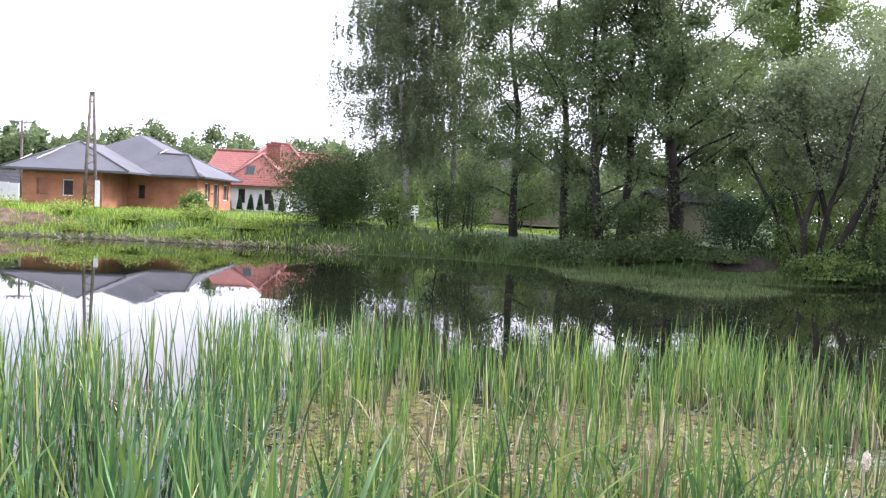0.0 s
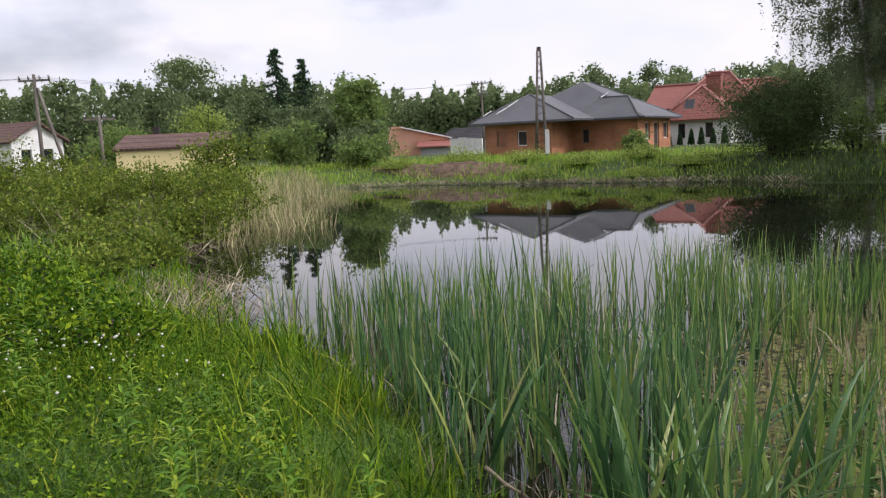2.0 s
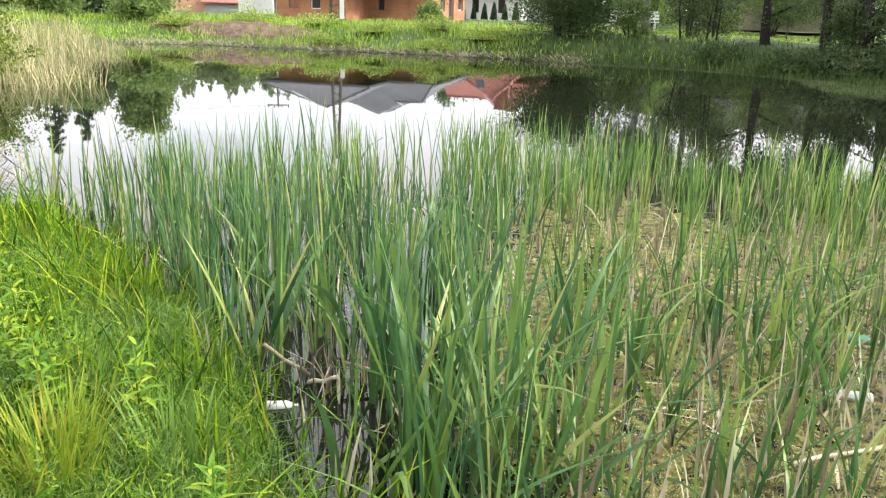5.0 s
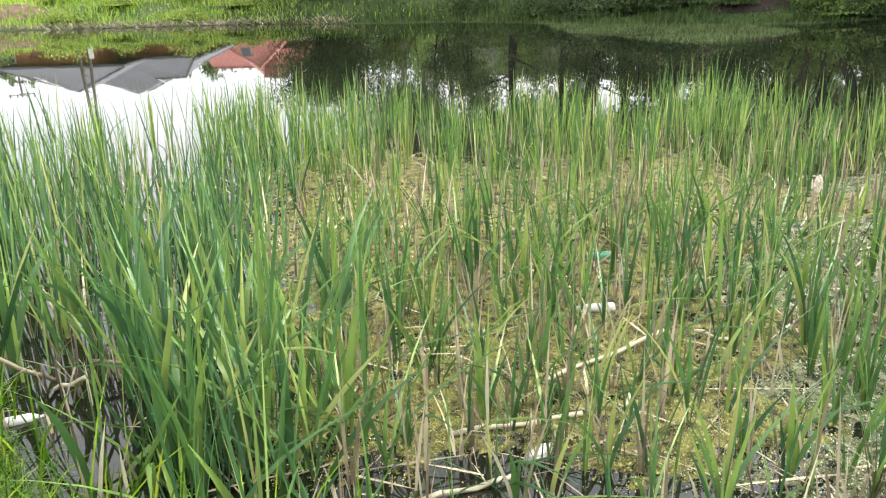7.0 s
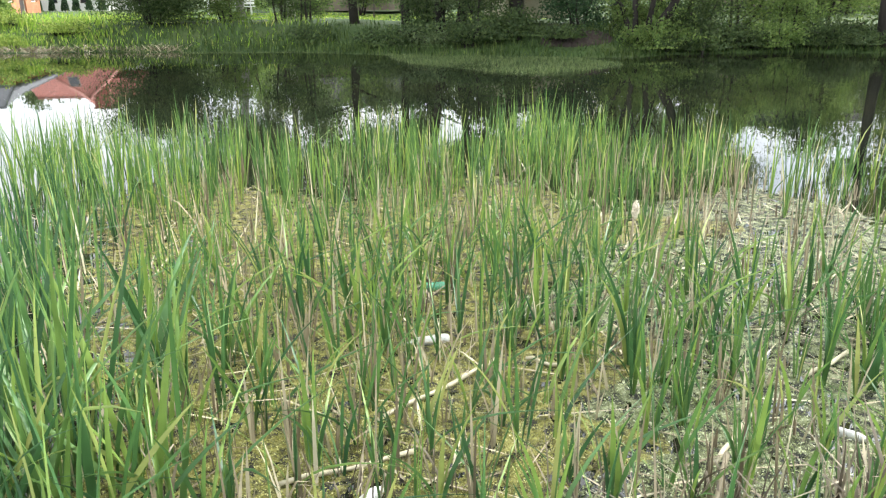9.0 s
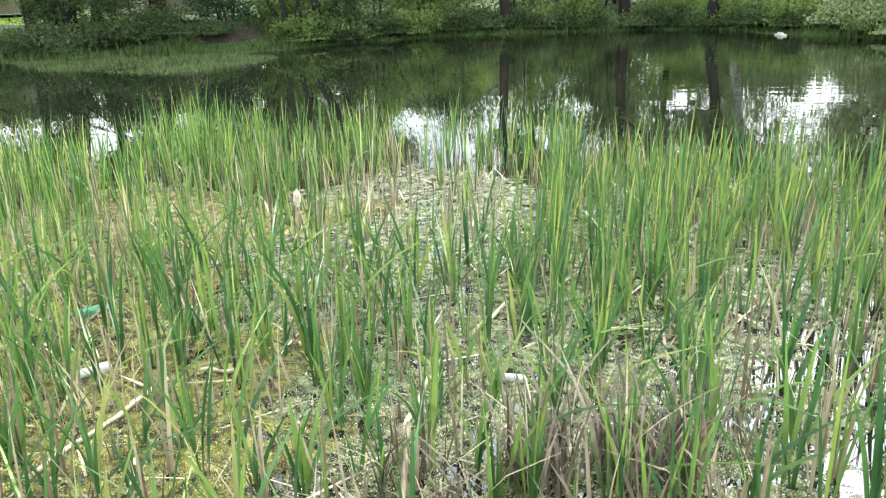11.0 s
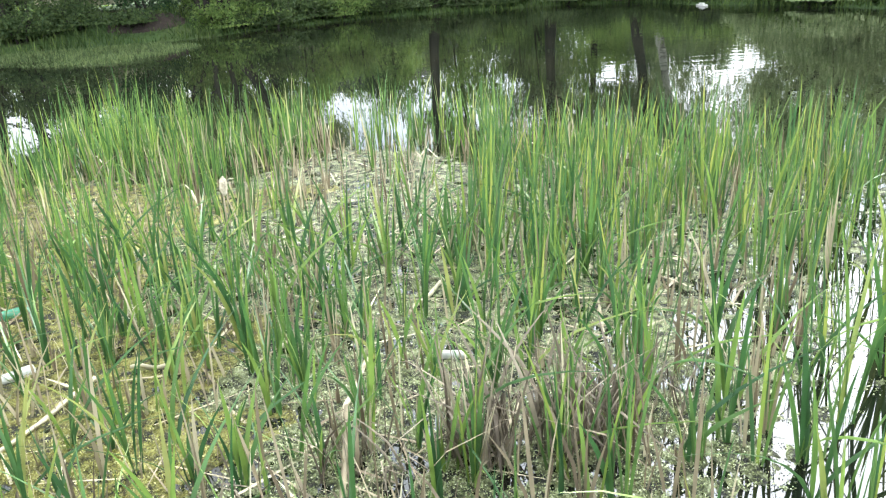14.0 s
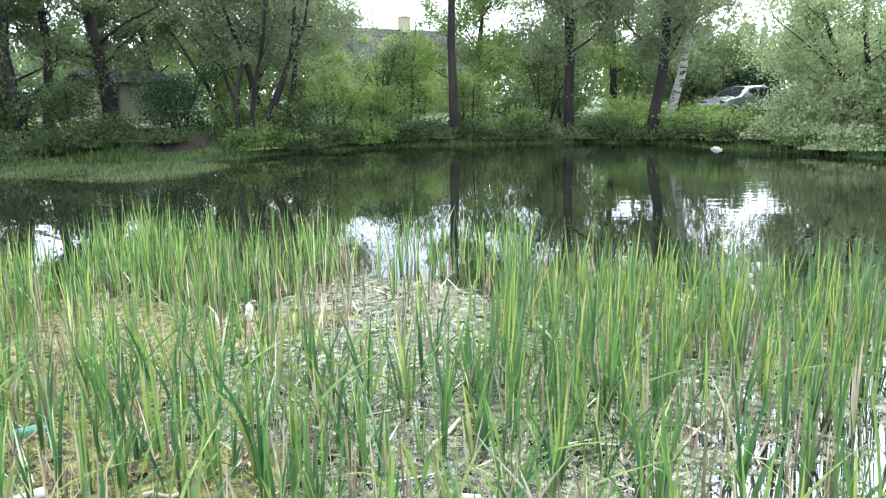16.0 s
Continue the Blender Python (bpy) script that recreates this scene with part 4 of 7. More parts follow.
# single clumps that stand in the weed mat
for x, y, h, k in ((1.95, 3.25, 0.75, 8), (1.75, 3.35, 0.70, 8), (1.55, 3.75, 0.62, 6), (2.35, 2.95, 0.60, 6), (2.45, 3.35, 0.6, 5), (2.95, 2.75, 0.55, 6), (1.25, 2.95, 0.55, 6), (0.35, 2.60, 0.60, 6),
                   (0.10, 2.95, 0.65, 6), (0.62, 3.0, 0.6, 5), (3.3, 3.3, 0.6, 6), (2.7, 4.1, 0.7, 7), (3.7, 2.6, 0.7, 6), (3.2, 1.85, 0.75, 6), (2.85, 1.2, 0.75, 6), (3.25, 0.95, 0.85, 7), (3.7, 1.0, 0.8, 6),
                   (1.45, 2.1, 0.45, 4), (0.95, 2.25, 0.5, 5), (0.55, 2.0, 0.45, 5), (2.0, 1.75, 0.5, 4), (1.1, 4.6, 0.75, 7), (0.3, 4.2, 0.75, 7), (2.1, 4.8, 0.75, 7), (3.6, 4.0, 0.75, 7), (4.3, 3.2, 0.8, 7),
                   (4.4, 2.2, 0.85, 7), (4.2, 1.2, 0.9, 7), (-0.05, 3.6, 0.8, 7), (0.75, 3.75, 0.7, 6), (2.6, 1.45, 0.55, 4), (1.75, 2.55, 0.5, 5)):
    cattail_clump(x, y, h, k, "slender green cattail clump rising from the duckweed mat", 0.022, reed_r, 0.66, 0.17)

# broad sunlit clumps over the bright water by the near east bank
for x, y, h, k in ((2.92, 0.95, 0.72, 6), (3.2, 0.72, 0.75, 6), (2.62, 1.22, 0.6, 5), (3.05, 1.3, 0.68, 5), (3.42, 1.2, 0.75, 5), (2.75, 0.8, 0.6, 5), (3.5, 0.62, 0.8, 6), (3.0, 1.6, 0.62, 5), (3.45, 1.6, 0.7, 5)):
    cattail_clump(x, y, h, k, "broad yellow-green cattail clump leaning over open water", 0.03, reed_r, 0.85, 0.26)

# many more clumps spread over the mat
placed = []
while len(placed) < 255:
    cx, cy = reed_r.uniform(-0.6, 5.2), reed_r.uniform(0.9, 5.2)
    dd, aa = math.hypot(cx, cy), math.degrees(math.atan2(-cx, cy))
    if not 2.0 < dd < 5.2 or aa < -62 or aa > 8 or pond_distance(np.array([cx]), np.array([cy]))[0] > -0.2 or (cx - 3.9) ** 2 + (cy - 1.5) ** 2 < 0.3:
        continue
    if any((cx - p[0]) ** 2 + (cy - p[1]) ** 2 < 0.018 for p in placed):
        continue
    placed.append((cx, cy))
    cattail_clump(cx, cy, reed_r.uniform(0.42, 0.70) + 0.05 * max(0.0, dd - 3), reed_r.randrange(3, 7), "slender green cattail clump rising from the duckweed mat", 0.014, reed_r, 0.58, 0.13)


def dead_leaf(h, w, bend, fold):
    """A dry leaf that rises and then folds over."""
    bm = bmesh.new()
    rows, c, ang = [], Vector((0, 0, 0)), 0.1
    for i in range(8):
        u = i / 7
        half = w * (1 - u ** 2.2) * 0.5 + 0.0006
        rows.append([bm.verts.new(c + Vector((0, s * half, 0)) + Vector((abs(s) * half * 0.4, 0, 0))) for s in (-1, 0, 1)])
        ang += bend / 7 + (fold if i == 3 else 0)
        c = c + Vector((math.sin(ang), 0.15 * math.sin(3 * u), math.cos(ang))) * (h / 7)
    for a, b in zip(rows, rows[1:]):
        for k in (0, 1):
            bm.faces.new((a[k], a[k + 1], b[k + 1], b[k])).smooth = True
    me = bpy.data.meshes.new("leaf")
    bm.to_mesh(me)
    bm.free()
    me.materials.append(M_DEAD_O)
    return me


DEAD_LEAVES = [dead_leaf(1.0, w, b, f) for w, b, f in ((0.026, 0.15, 0.0), (0.030, 0.3, 2.3), (0.024, 0.2, 1.8), (0.032, 0.5, 0.3), (0.026, 0.2, 2.7), (0.022, 0.1, 0.0))]


def dead_clump(x, y, n, h, spread, label):
    r = random.Random(int(x * 100) + n)
    ob = thing("dead_reed_clump", pose(x, y, 0.0), label, "dead reeds", group="dead reed clumps")
    for _ in range(n):
        leaf = part("leaf", DEAD_LEAVES[r.randrange(6)], M_DEAD_O, ob)
        a, q = r.uniform(0, 6.3), spread * math.sqrt(r.random())
        leaf.matrix_basis = (Matrix.Translation((q * math.cos(a), q * math.sin(a), -0.01)) @ Euler((r.uniform(-0.22, 0.22), r.uniform(-0.12, 0.28), r.uniform(0, 6.3))).to_matrix().to_4x4()
                             @ Matrix.Scale(h * r.uniform(0.5, 1.15), 4))
    return ob


for x, y, n, h, s in ((2.17, 1.76, 90, 0.56, 0.13), (2.50, 1.58, 130, 0.52, 0.20), (1.75, 1.95, 40, 0.36, 0.18), (1.30, 2.15, 26, 0.3, 0.18), (0.45, 2.35, 26, 0.3, 0.2), (-0.15, 2.75, 22, 0.32, 0.2),
                      (-1.5, 3.0, 30, 0.4, 0.2), (2.9, 1.5, 36, 0.36, 0.2), (0.9, 2.5, 22, 0.3, 0.2), (2.3, 3.5, 14, 0.4, 0.1), (1.0, 4.2, 16, 0.4, 0.12), (3.1, 3.6, 16, 0.4, 0.12)):
    dead_clump(x, y, n, h, s, "tangled clump of grey-brown dead reed leaves")


# ---- trees and bushes ----
def bend_path(r, start, way, length, steps, wander, lift=0.0):
    p, d, out = Vector(start), Vector(way).normalized(), [Vector(start)]
    for _ in range(steps):
        d = (d + Vector((r.gauss(0, wander), r.gauss(0, wander), r.gauss(0, wander) * 0.6 + lift))).normalized()
        p = p + d * (length / steps)
        out.append(p.copy())
    return out


def along(path, u):
    k = min(int(u * (len(path) - 1)), len(path) - 2)
    return path[k].lerp(path[k + 1], u * (len(path) - 1) - k)


def tree(name, m, seed, height, trunk_r, crown_r, leaf_mat, label, leaves=9000, leaf=0.11, limbs=11, low=0.3, bark=None, stems=1, clump=0.38,
         rise=0.55, hang=0.0, wander=0.10, lean=(0, 0), top=0.55, category="tree", group="", long=1.5, splay=0.35, limb_parts=True):
    """low: where the crown starts, as a share of the height; hang: metres of drooping twigs; top: crown's width near the top."""
    r = random.Random(seed)
    bark = bark or M_BARK
    ob = thing(name, m, label, category, group)
    anchors = []
    for s in range(stems):
        az = 6.283 * s / stems + r.uniform(-0.5, 0.5)
        off = 0.0 if stems == 1 else 0.12 + trunk_r
        way = (lean[0] + (splay * math.cos(az) if stems > 1 else 0), lean[1] + (splay * math.sin(az) if stems > 1 else 0), 1.0)
        hgt = height * (1.0 if s == 0 else r.uniform(0.72, 0.95))
        path = bend_path(r, (off * math.cos(az), off * math.sin(az), -0.15), way, hgt, 10, wander * 0.6, 0.05)
        bm = bmesh.new()
        tr = trunk_r * (1.0 if stems == 1 else 0.75)
        tube(bm, path, [tr * (1.25 if i == 0 else 1.0) * (1 - 0.88 * i / 10) + 0.012 for i in range(11)], 9)
        stem = bm
        nl = max(4, limbs // stems)
        for i in range(nl):
            f = low + (0.97 - low) * (i + r.random() * 0.8) / nl
            a = 2.4 * i + r.uniform(-0.5, 0.5)
            shape = math.sin(math.pi * min(1.0, 0.25 + 0.75 * (f - low) / (1 - low))) ** 0.7
            ln = crown_r * (max(shape, top * (1.15 - f))) * r.uniform(0.75, 1.15)
            lp = bend_path(r, along(path, f), (math.cos(a), math.sin(a), rise * r.uniform(0.6, 1.3)), ln, 6, wander * 1.6, -0.10 if hang else 0.03)
            bm = bmesh.new() if limb_parts else stem
            lr = tr * 0.26 * (1.1 - f)
            if limb_parts:
                tube(bm, lp, [lr * (1 - 0.85 * k / 6) + 0.008 for k in range(7)], 5)
                part("limb", bm, bark, ob)
            else:
                tube(bm, lp[::2], [lr * (1 - 0.3 * k) + 0.006 for k in range(4)], 3)
            for k in range(9):
                u = 0.12 + 0.88 * r.random() ** 0.85
                q = along(lp, u)
                anchors.append(q + Vector((r.gauss(0, 1), r.gauss(0, 1), r.gauss(0, 0.8))) * (0.22 * ln * 0.6))
        p = part("trunk" if limb_parts else "brushwood", stem, bark, ob)
        if not limb_parts:
            tagged(p, kind="stuff")
    anchors = np.array([tuple(a) for a in anchors])
    g = np.random.default_rng(seed)
    pick = g.integers(0, len(anchors), leaves)
    weight = g.uniform(0.5, 1.4, len(anchors))
    c = anchors[pick] + np.clip(g.normal(0, 1, (leaves, 3)), -1.6, 1.6) * np.array([1, 1, 0.7]) * (clump * weight[pick])[:, None]
    if hang:
        drop = g.uniform(0, 1, leaves) ** 1.2 * hang * g.uniform(0.2, 1.2, len(anchors))[pick]
        strand = g.integers(0, 9, leaves)
        sx, sy = g.normal(0, 0.45, (len(anchors), 9)), g.normal(0, 0.45, (len(anchors), 9))
        c = anchors[pick] + np.stack([sx[pick, strand], sy[pick, strand], -drop], 1) + g.normal(0, 0.05, (leaves, 3))
    c[:, 2] = np.maximum(c[:, 2], 0.12)
    v, q, _ = leaf_quads(c, g.uniform(0.65, 1.3, leaves) * leaf, long=long)
    part("crown", mesh_np("crown", v, q, material=leaf_mat), leaf_mat, ob)
    return ob


def at(x, y, turn=0.0):
    return on_ground(x, y, turn)


def bush(x, y, seed, height, radius, mat, label, leaves=5000, leaf=0.10, name="bush", category="bush", group="", stems=5, clump=0.30, low=0.12):
    return tree(name, at(x, y), seed, height, 0.035 + 0.01 * radius, radius, mat, label, leaves, leaf, limbs=stems * 6, low=low, stems=stems, clump=clump, rise=0.35, wander=0.16, category=category, group=group, splay=0.5 * radius / max(height, 0.5), limb_parts=False)


# the far bank's trees
tree("birch_tree", at(-1.35, 35.2), 11, 14.0, 0.15, 2.5, M_BIRCH_L, "weeping silver birch with white bark on the grassy bank", 120000, 0.064, 22, 0.24, M_BIRCHBARK, hang=2.8, rise=0.45, group="birches", wander=0.06)
tree("birch_tree", at(0.7, 36.8), 12, 14.5, 0.15, 2.7, M_BIRCH_L, "slender weeping birch behind its neighbour", 90000, 0.066, 20, 0.24, M_BIRCHBARK, hang=2.3, rise=0.45, group="birches")
bush(-4.6, 33.3, 21, 3.0, 2.1, M_SHADETINT_SHRUB_L, "dense dark green rounded willow bush by the water", 42000, 0.058, stems=9, clump=0.46, low=0.06)
tree("alder_tree", at(5.0, 29.2), 31, 15.5, 0.20, 3.6, M_ALDER_L, "tall dark-trunked alder at the pond", 42000, 0.072, 30, 0.10, clump=0.30, stems=2, group="alders", rise=0.85, splay=0.10)
tree("alder_tree", at(5.9, 27.3), 32, 15.0, 0.19, 3.4, M_ALDER_L, "tall alder with twin dark trunks", 42000, 0.072, 30, 0.09, clump=0.30, stems=2, group="alders", rise=0.85, splay=0.12)
tree("alder_tree", at(3.0, 31.5), 33, 12.5, 0.15, 2.9, M_ALDER_L, "younger alder with a thin crown", 58000, 0.07, 22, 0.08, group="alders")
tree("alder_tree", at(8.2, 27.2), 34, 13.0, 0.22, 4.2, M_ALDER_L, "broad alder with low hanging branches", 84000, 0.078, 30, 0.17, clump=0.32, group="alders")
tree("lime_tree", at(14.2, 32.8), 35, 13.0, 0.22, 4.2, M_LIGHT_L, "broad bright green lime tree behind the bank", 76000, 0.085, 24, 0.12)
tree("willow_tree", at(11.6, 24.4), 36, 8.5, 0.12, 3.6, M_BIRCH_L, "many-stemmed willow with dark forked trunks", 34000, 0.06, 24, 0.38, stems=6, wander=0.22, rise=0.6, group="willows", splay=0.36)
tree("willow_tree", at(13.2, 25.6), 37, 9.0, 0.15, 3.0, M_BIRCH_L, "grey-green willow beyond the soil mound", 36000, 0.075, 18, 0.30, stems=2, group="willows")
tree("alder_tree", at(18.9, 22.6), 38, 12.0, 0.18, 3.0, M_LIGHT_L, "alder standing close to the waterline", 24505, 0.073, 20, 0.42, group="alders")
tree("alder_tree", at(22.5, 20.4), 39, 13.5, 0.19, 3.2, M_BIRCH_L, "tall slim alder on the pond edge", 52000, 0.073, 24, 0.14, group="alders")
tree("alder_tree", at(23.7, 17.6), 40, 12.5, 0.20, 3.4, M_BIRCH_L, "dark straight alder trunk rising from the water's edge", 44200, 0.073, 24, 0.20, group="alders", lean=(0.06, -0.03))
tree("birch_tree", at(29.4, 21.2), 41, 11.0, 0.20, 3.0, M_BIRCH_L, "leaning birch with pale bark near the car", 18850, 0.079, 14, 0.35, M_BIRCHBARK, hang=1.5, lean=(0.25, -0.2), group="birches")
tree("willow_tree", at(26.0, 11.0), 42, 6.0, 0.16, 4.0, M_WILLOW_L, "spreading silver-leaved willow overhanging the pond", 62000, 0.062, 34, 0.06, stems=5, group="willows", splay=0.55, clump=0.42)
tree("willow_tree", at(25.5, 6.0), 43, 6.5, 0.16, 4.0, M_WILLOW_L, "second silver willow farther along the shore", 28000, 0.085, 26, 0.08, stems=4, group="willows", splay=0.5, clump=0.42)
tree("lime_tree", at(12.8, 36.5), 49, 9.0, 0.2, 4.2, M_ALDER_L, "dense dark tree behind the cream shed", 13000, 0.12, 24, 0.06)
tree("lime_tree", at(17.0, 30.5), 44, 5.6, 0.15, 3.2, M_LIGHT_L, "sunlit young lime tree behind the shore", 26390, 0.079, 18, 0.12)
tree("lime_tree", at(23.0, 26.0), 45, 7.0, 0.16, 3.3, M_LIGHT_L, "sunlit leafy tree behind the shore", 24505, 0.079, 18, 0.15)
tree("lime_tree", at(33.5, 27.5), 46, 12.0, 0.2, 4.0, M_LIGHT_L, "large leafy tree behind the parked car", 24000, 0.12, 18, 0.18)
tree("lime_tree", at(39.5, 27.0), 50, 11.5, 0.2, 4.2, M_ALDER_L, "tall leafy tree beyond the parked car", 24000, 0.12, 18, 0.16)
tree("lime_tree", at(40.0, 19.0), 47, 12.0, 0.2, 4.4, M_BIRCH_L, "large leafy tree beside the parked car", 24000, 0.12, 18, 0.15)
tree("lime_tree", at(35.0, 10.0), 48, 11.0, 0.2, 4.4, M_BIRCH_L, "tall leafy tree behind the willows", 13000, 0.12, 18, 0.12)

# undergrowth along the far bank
# many of these take the leaf colour darkened for shade
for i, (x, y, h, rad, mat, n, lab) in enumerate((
        (1.2, 33.4, 2.6, 1.0, M_SHADETINT_SHRUB_L, 3500, "young shade-toned shrub under the birches"),
        (0.2, 34.4, 2.4, 1.0, M_SHADETINT_SHRUB_L, 3000, "shrub beneath the birch crowns"),
        (6.7, 26.2, 2.2, 1.2, M_SHADETINT_SHRUB_L, 5000, "leafy shrub at the foot of the alders"),
        (7.6, 25.2, 0.8, 0.8, M_SHADETINT_SHRUB_L, 3500, "large-leaved shrub beside the soil mound"),
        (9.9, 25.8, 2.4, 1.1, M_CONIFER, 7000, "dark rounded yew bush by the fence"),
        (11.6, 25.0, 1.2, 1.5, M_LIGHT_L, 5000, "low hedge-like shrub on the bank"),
        (13.4, 24.6, 1.5, 1.3, M_SHADETINT_SHRUB_L, 5000, "low shade-toned shrub above the water"),
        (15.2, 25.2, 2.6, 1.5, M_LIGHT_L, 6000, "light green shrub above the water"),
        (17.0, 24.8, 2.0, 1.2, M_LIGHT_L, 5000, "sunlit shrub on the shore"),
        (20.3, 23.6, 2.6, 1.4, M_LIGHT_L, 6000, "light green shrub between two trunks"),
        (21.5, 22.2, 1.4, 1.1, M_SHADETINT_SHRUB_L, 4000, "shade-toned shrub by the alder"),
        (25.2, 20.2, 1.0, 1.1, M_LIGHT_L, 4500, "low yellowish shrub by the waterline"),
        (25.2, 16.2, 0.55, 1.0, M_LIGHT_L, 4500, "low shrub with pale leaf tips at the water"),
        (24.9, 14.4, 0.7, 1.0, M_SHADETINT_SHRUB_L, 4500, "low shade-toned shrub overhanging the water"),
        (18.8, 27.2, 3.6, 1.9, M_SHADETINT_SHRUB_L, 6000, "tall dense shrub behind the shore"),
        (25.5, 24.5, 4.0, 2.0, M_SHADETINT_SHRUB_L, 6000, "tall shade-toned shrub behind the trunks"),
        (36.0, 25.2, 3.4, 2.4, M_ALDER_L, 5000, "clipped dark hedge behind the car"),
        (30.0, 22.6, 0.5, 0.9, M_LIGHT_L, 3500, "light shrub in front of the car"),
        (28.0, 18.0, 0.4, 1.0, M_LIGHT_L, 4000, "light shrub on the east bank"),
        (5.4, 27.9, 1.7, 1.0, M_SHADETINT_SHRUB_L, 6000, "dense shrub at the twin trunks' foot"),
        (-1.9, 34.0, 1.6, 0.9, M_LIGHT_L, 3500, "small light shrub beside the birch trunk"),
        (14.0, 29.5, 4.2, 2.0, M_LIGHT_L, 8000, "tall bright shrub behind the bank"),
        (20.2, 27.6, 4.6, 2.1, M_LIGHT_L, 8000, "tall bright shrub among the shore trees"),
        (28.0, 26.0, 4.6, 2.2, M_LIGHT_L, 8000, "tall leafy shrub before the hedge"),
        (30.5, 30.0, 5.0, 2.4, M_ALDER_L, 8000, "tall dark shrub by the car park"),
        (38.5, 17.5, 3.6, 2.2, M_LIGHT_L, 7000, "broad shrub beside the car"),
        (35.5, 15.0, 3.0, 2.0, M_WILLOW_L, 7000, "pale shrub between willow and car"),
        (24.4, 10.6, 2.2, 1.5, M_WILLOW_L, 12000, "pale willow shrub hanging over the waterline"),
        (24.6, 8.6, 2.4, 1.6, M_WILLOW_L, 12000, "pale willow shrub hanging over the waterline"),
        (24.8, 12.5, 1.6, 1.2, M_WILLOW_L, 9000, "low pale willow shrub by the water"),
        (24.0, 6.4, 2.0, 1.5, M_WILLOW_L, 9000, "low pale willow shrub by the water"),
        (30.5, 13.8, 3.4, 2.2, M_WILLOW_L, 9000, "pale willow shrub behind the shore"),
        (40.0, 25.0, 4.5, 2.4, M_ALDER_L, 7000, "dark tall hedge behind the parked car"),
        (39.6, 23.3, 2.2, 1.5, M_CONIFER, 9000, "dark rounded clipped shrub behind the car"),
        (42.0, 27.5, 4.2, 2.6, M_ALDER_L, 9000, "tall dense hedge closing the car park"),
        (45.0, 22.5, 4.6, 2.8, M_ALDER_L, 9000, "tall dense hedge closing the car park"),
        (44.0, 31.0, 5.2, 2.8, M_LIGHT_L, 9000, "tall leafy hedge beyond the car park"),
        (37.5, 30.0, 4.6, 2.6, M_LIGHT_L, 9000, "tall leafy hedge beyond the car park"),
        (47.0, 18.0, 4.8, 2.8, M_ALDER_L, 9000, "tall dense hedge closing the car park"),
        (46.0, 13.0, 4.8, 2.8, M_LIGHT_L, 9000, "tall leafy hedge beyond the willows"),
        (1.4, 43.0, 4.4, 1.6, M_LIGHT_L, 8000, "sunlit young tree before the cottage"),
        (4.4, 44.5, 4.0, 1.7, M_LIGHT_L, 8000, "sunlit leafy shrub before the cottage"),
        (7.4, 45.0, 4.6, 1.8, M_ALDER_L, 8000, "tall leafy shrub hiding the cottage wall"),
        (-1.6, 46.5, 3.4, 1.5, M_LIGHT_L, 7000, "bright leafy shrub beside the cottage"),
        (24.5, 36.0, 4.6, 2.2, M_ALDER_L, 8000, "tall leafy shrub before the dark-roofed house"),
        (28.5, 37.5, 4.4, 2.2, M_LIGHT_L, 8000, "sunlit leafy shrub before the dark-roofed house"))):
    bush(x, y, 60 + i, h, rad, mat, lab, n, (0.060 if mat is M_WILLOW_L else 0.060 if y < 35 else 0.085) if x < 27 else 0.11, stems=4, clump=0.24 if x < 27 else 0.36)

# scrub on the west bank
for i, (x, y, h, rad, n, lab) in enumerate((
        (-13.8, 11.4, 1.45, 1.3, 8000, "tangled bramble thicket beside the dry reeds"),
        (-15.4, 10.2, 1.05, 1.2, 7000, "overgrown bramble thicket with pale shoots"),
        (-12.4, 10.6, 0.95, 0.9, 5000, "low bramble tangle leaning over the water"),
        (-17.9, 11.6, 1.10, 1.5, 8000, "broad bramble thicket on the west bank"),
        (-18.4, 9.0, 1.30, 1.4, 8000, "leafy bramble thicket near the path"),
        (-21.5, 11.0, 1.45, 1.7, 8000, "tall bramble thicket at the field edge"),
        (-14.8, 13.8, 1.45, 1.2, 6000, "bramble thicket behind the reed bed"),
        (-17.4, 14.6, 0.90, 1.4, 6000, "bramble thicket in front of the yellow building"),
        (-21.0, 14.8, 0.95, 1.6, 6000, "bramble thicket near the old fence"),
        (-15.6, 8.2, 0.85, 1.0, 5000, "ragged bramble shoots beside the bank"),
        (-24.0, 13.0, 1.4, 1.7, 6000, "bramble thicket at the meadow's corner"),
        (-20.4, 12.4, 1.55, 1.4, 8000, "high bramble thicket before the white house"),
        (-22.8, 15.2, 1.45, 1.6, 8000, "high bramble thicket at the meadow's edge"),
        (-18.6, 13.2, 1.15, 1.2, 7000, "arching bramble thicket on the bank"),
        (-13.0, 5.6, 0.65, 1.0, 5000, "low nettle patch beside the bank"),
        (-10.8, 4.7, 0.58, 0.9, 4500, "low dark herb thicket on the bank"),
        (-10.8, 8.0, 0.50, 0.8, 4500, "low leafy growth at the bank's corner"),
        (-12.0, 8.3, 0.55, 0.9, 4500, "low leafy growth below the brambles"),
        (-9.9, 6.6, 0.34, 0.6, 3500, "low leafy growth beside dry stalks"))):
    tree("bramble_bush", at(x, y), 90 + i, h * 1.15, 0.022, rad, M_BRAMBLE_L if i < 14 or i > 15 else M_CLOVER, lab, int(n * 1.35), 0.048, limbs=48, low=0.10, stems=8, clump=0.13,
         rise=0.5, wander=0.26, category="bush", group="brambles", splay=0.75 * rad / h, top=0.8, bark=M_DEADSTEM, limb_parts=False)


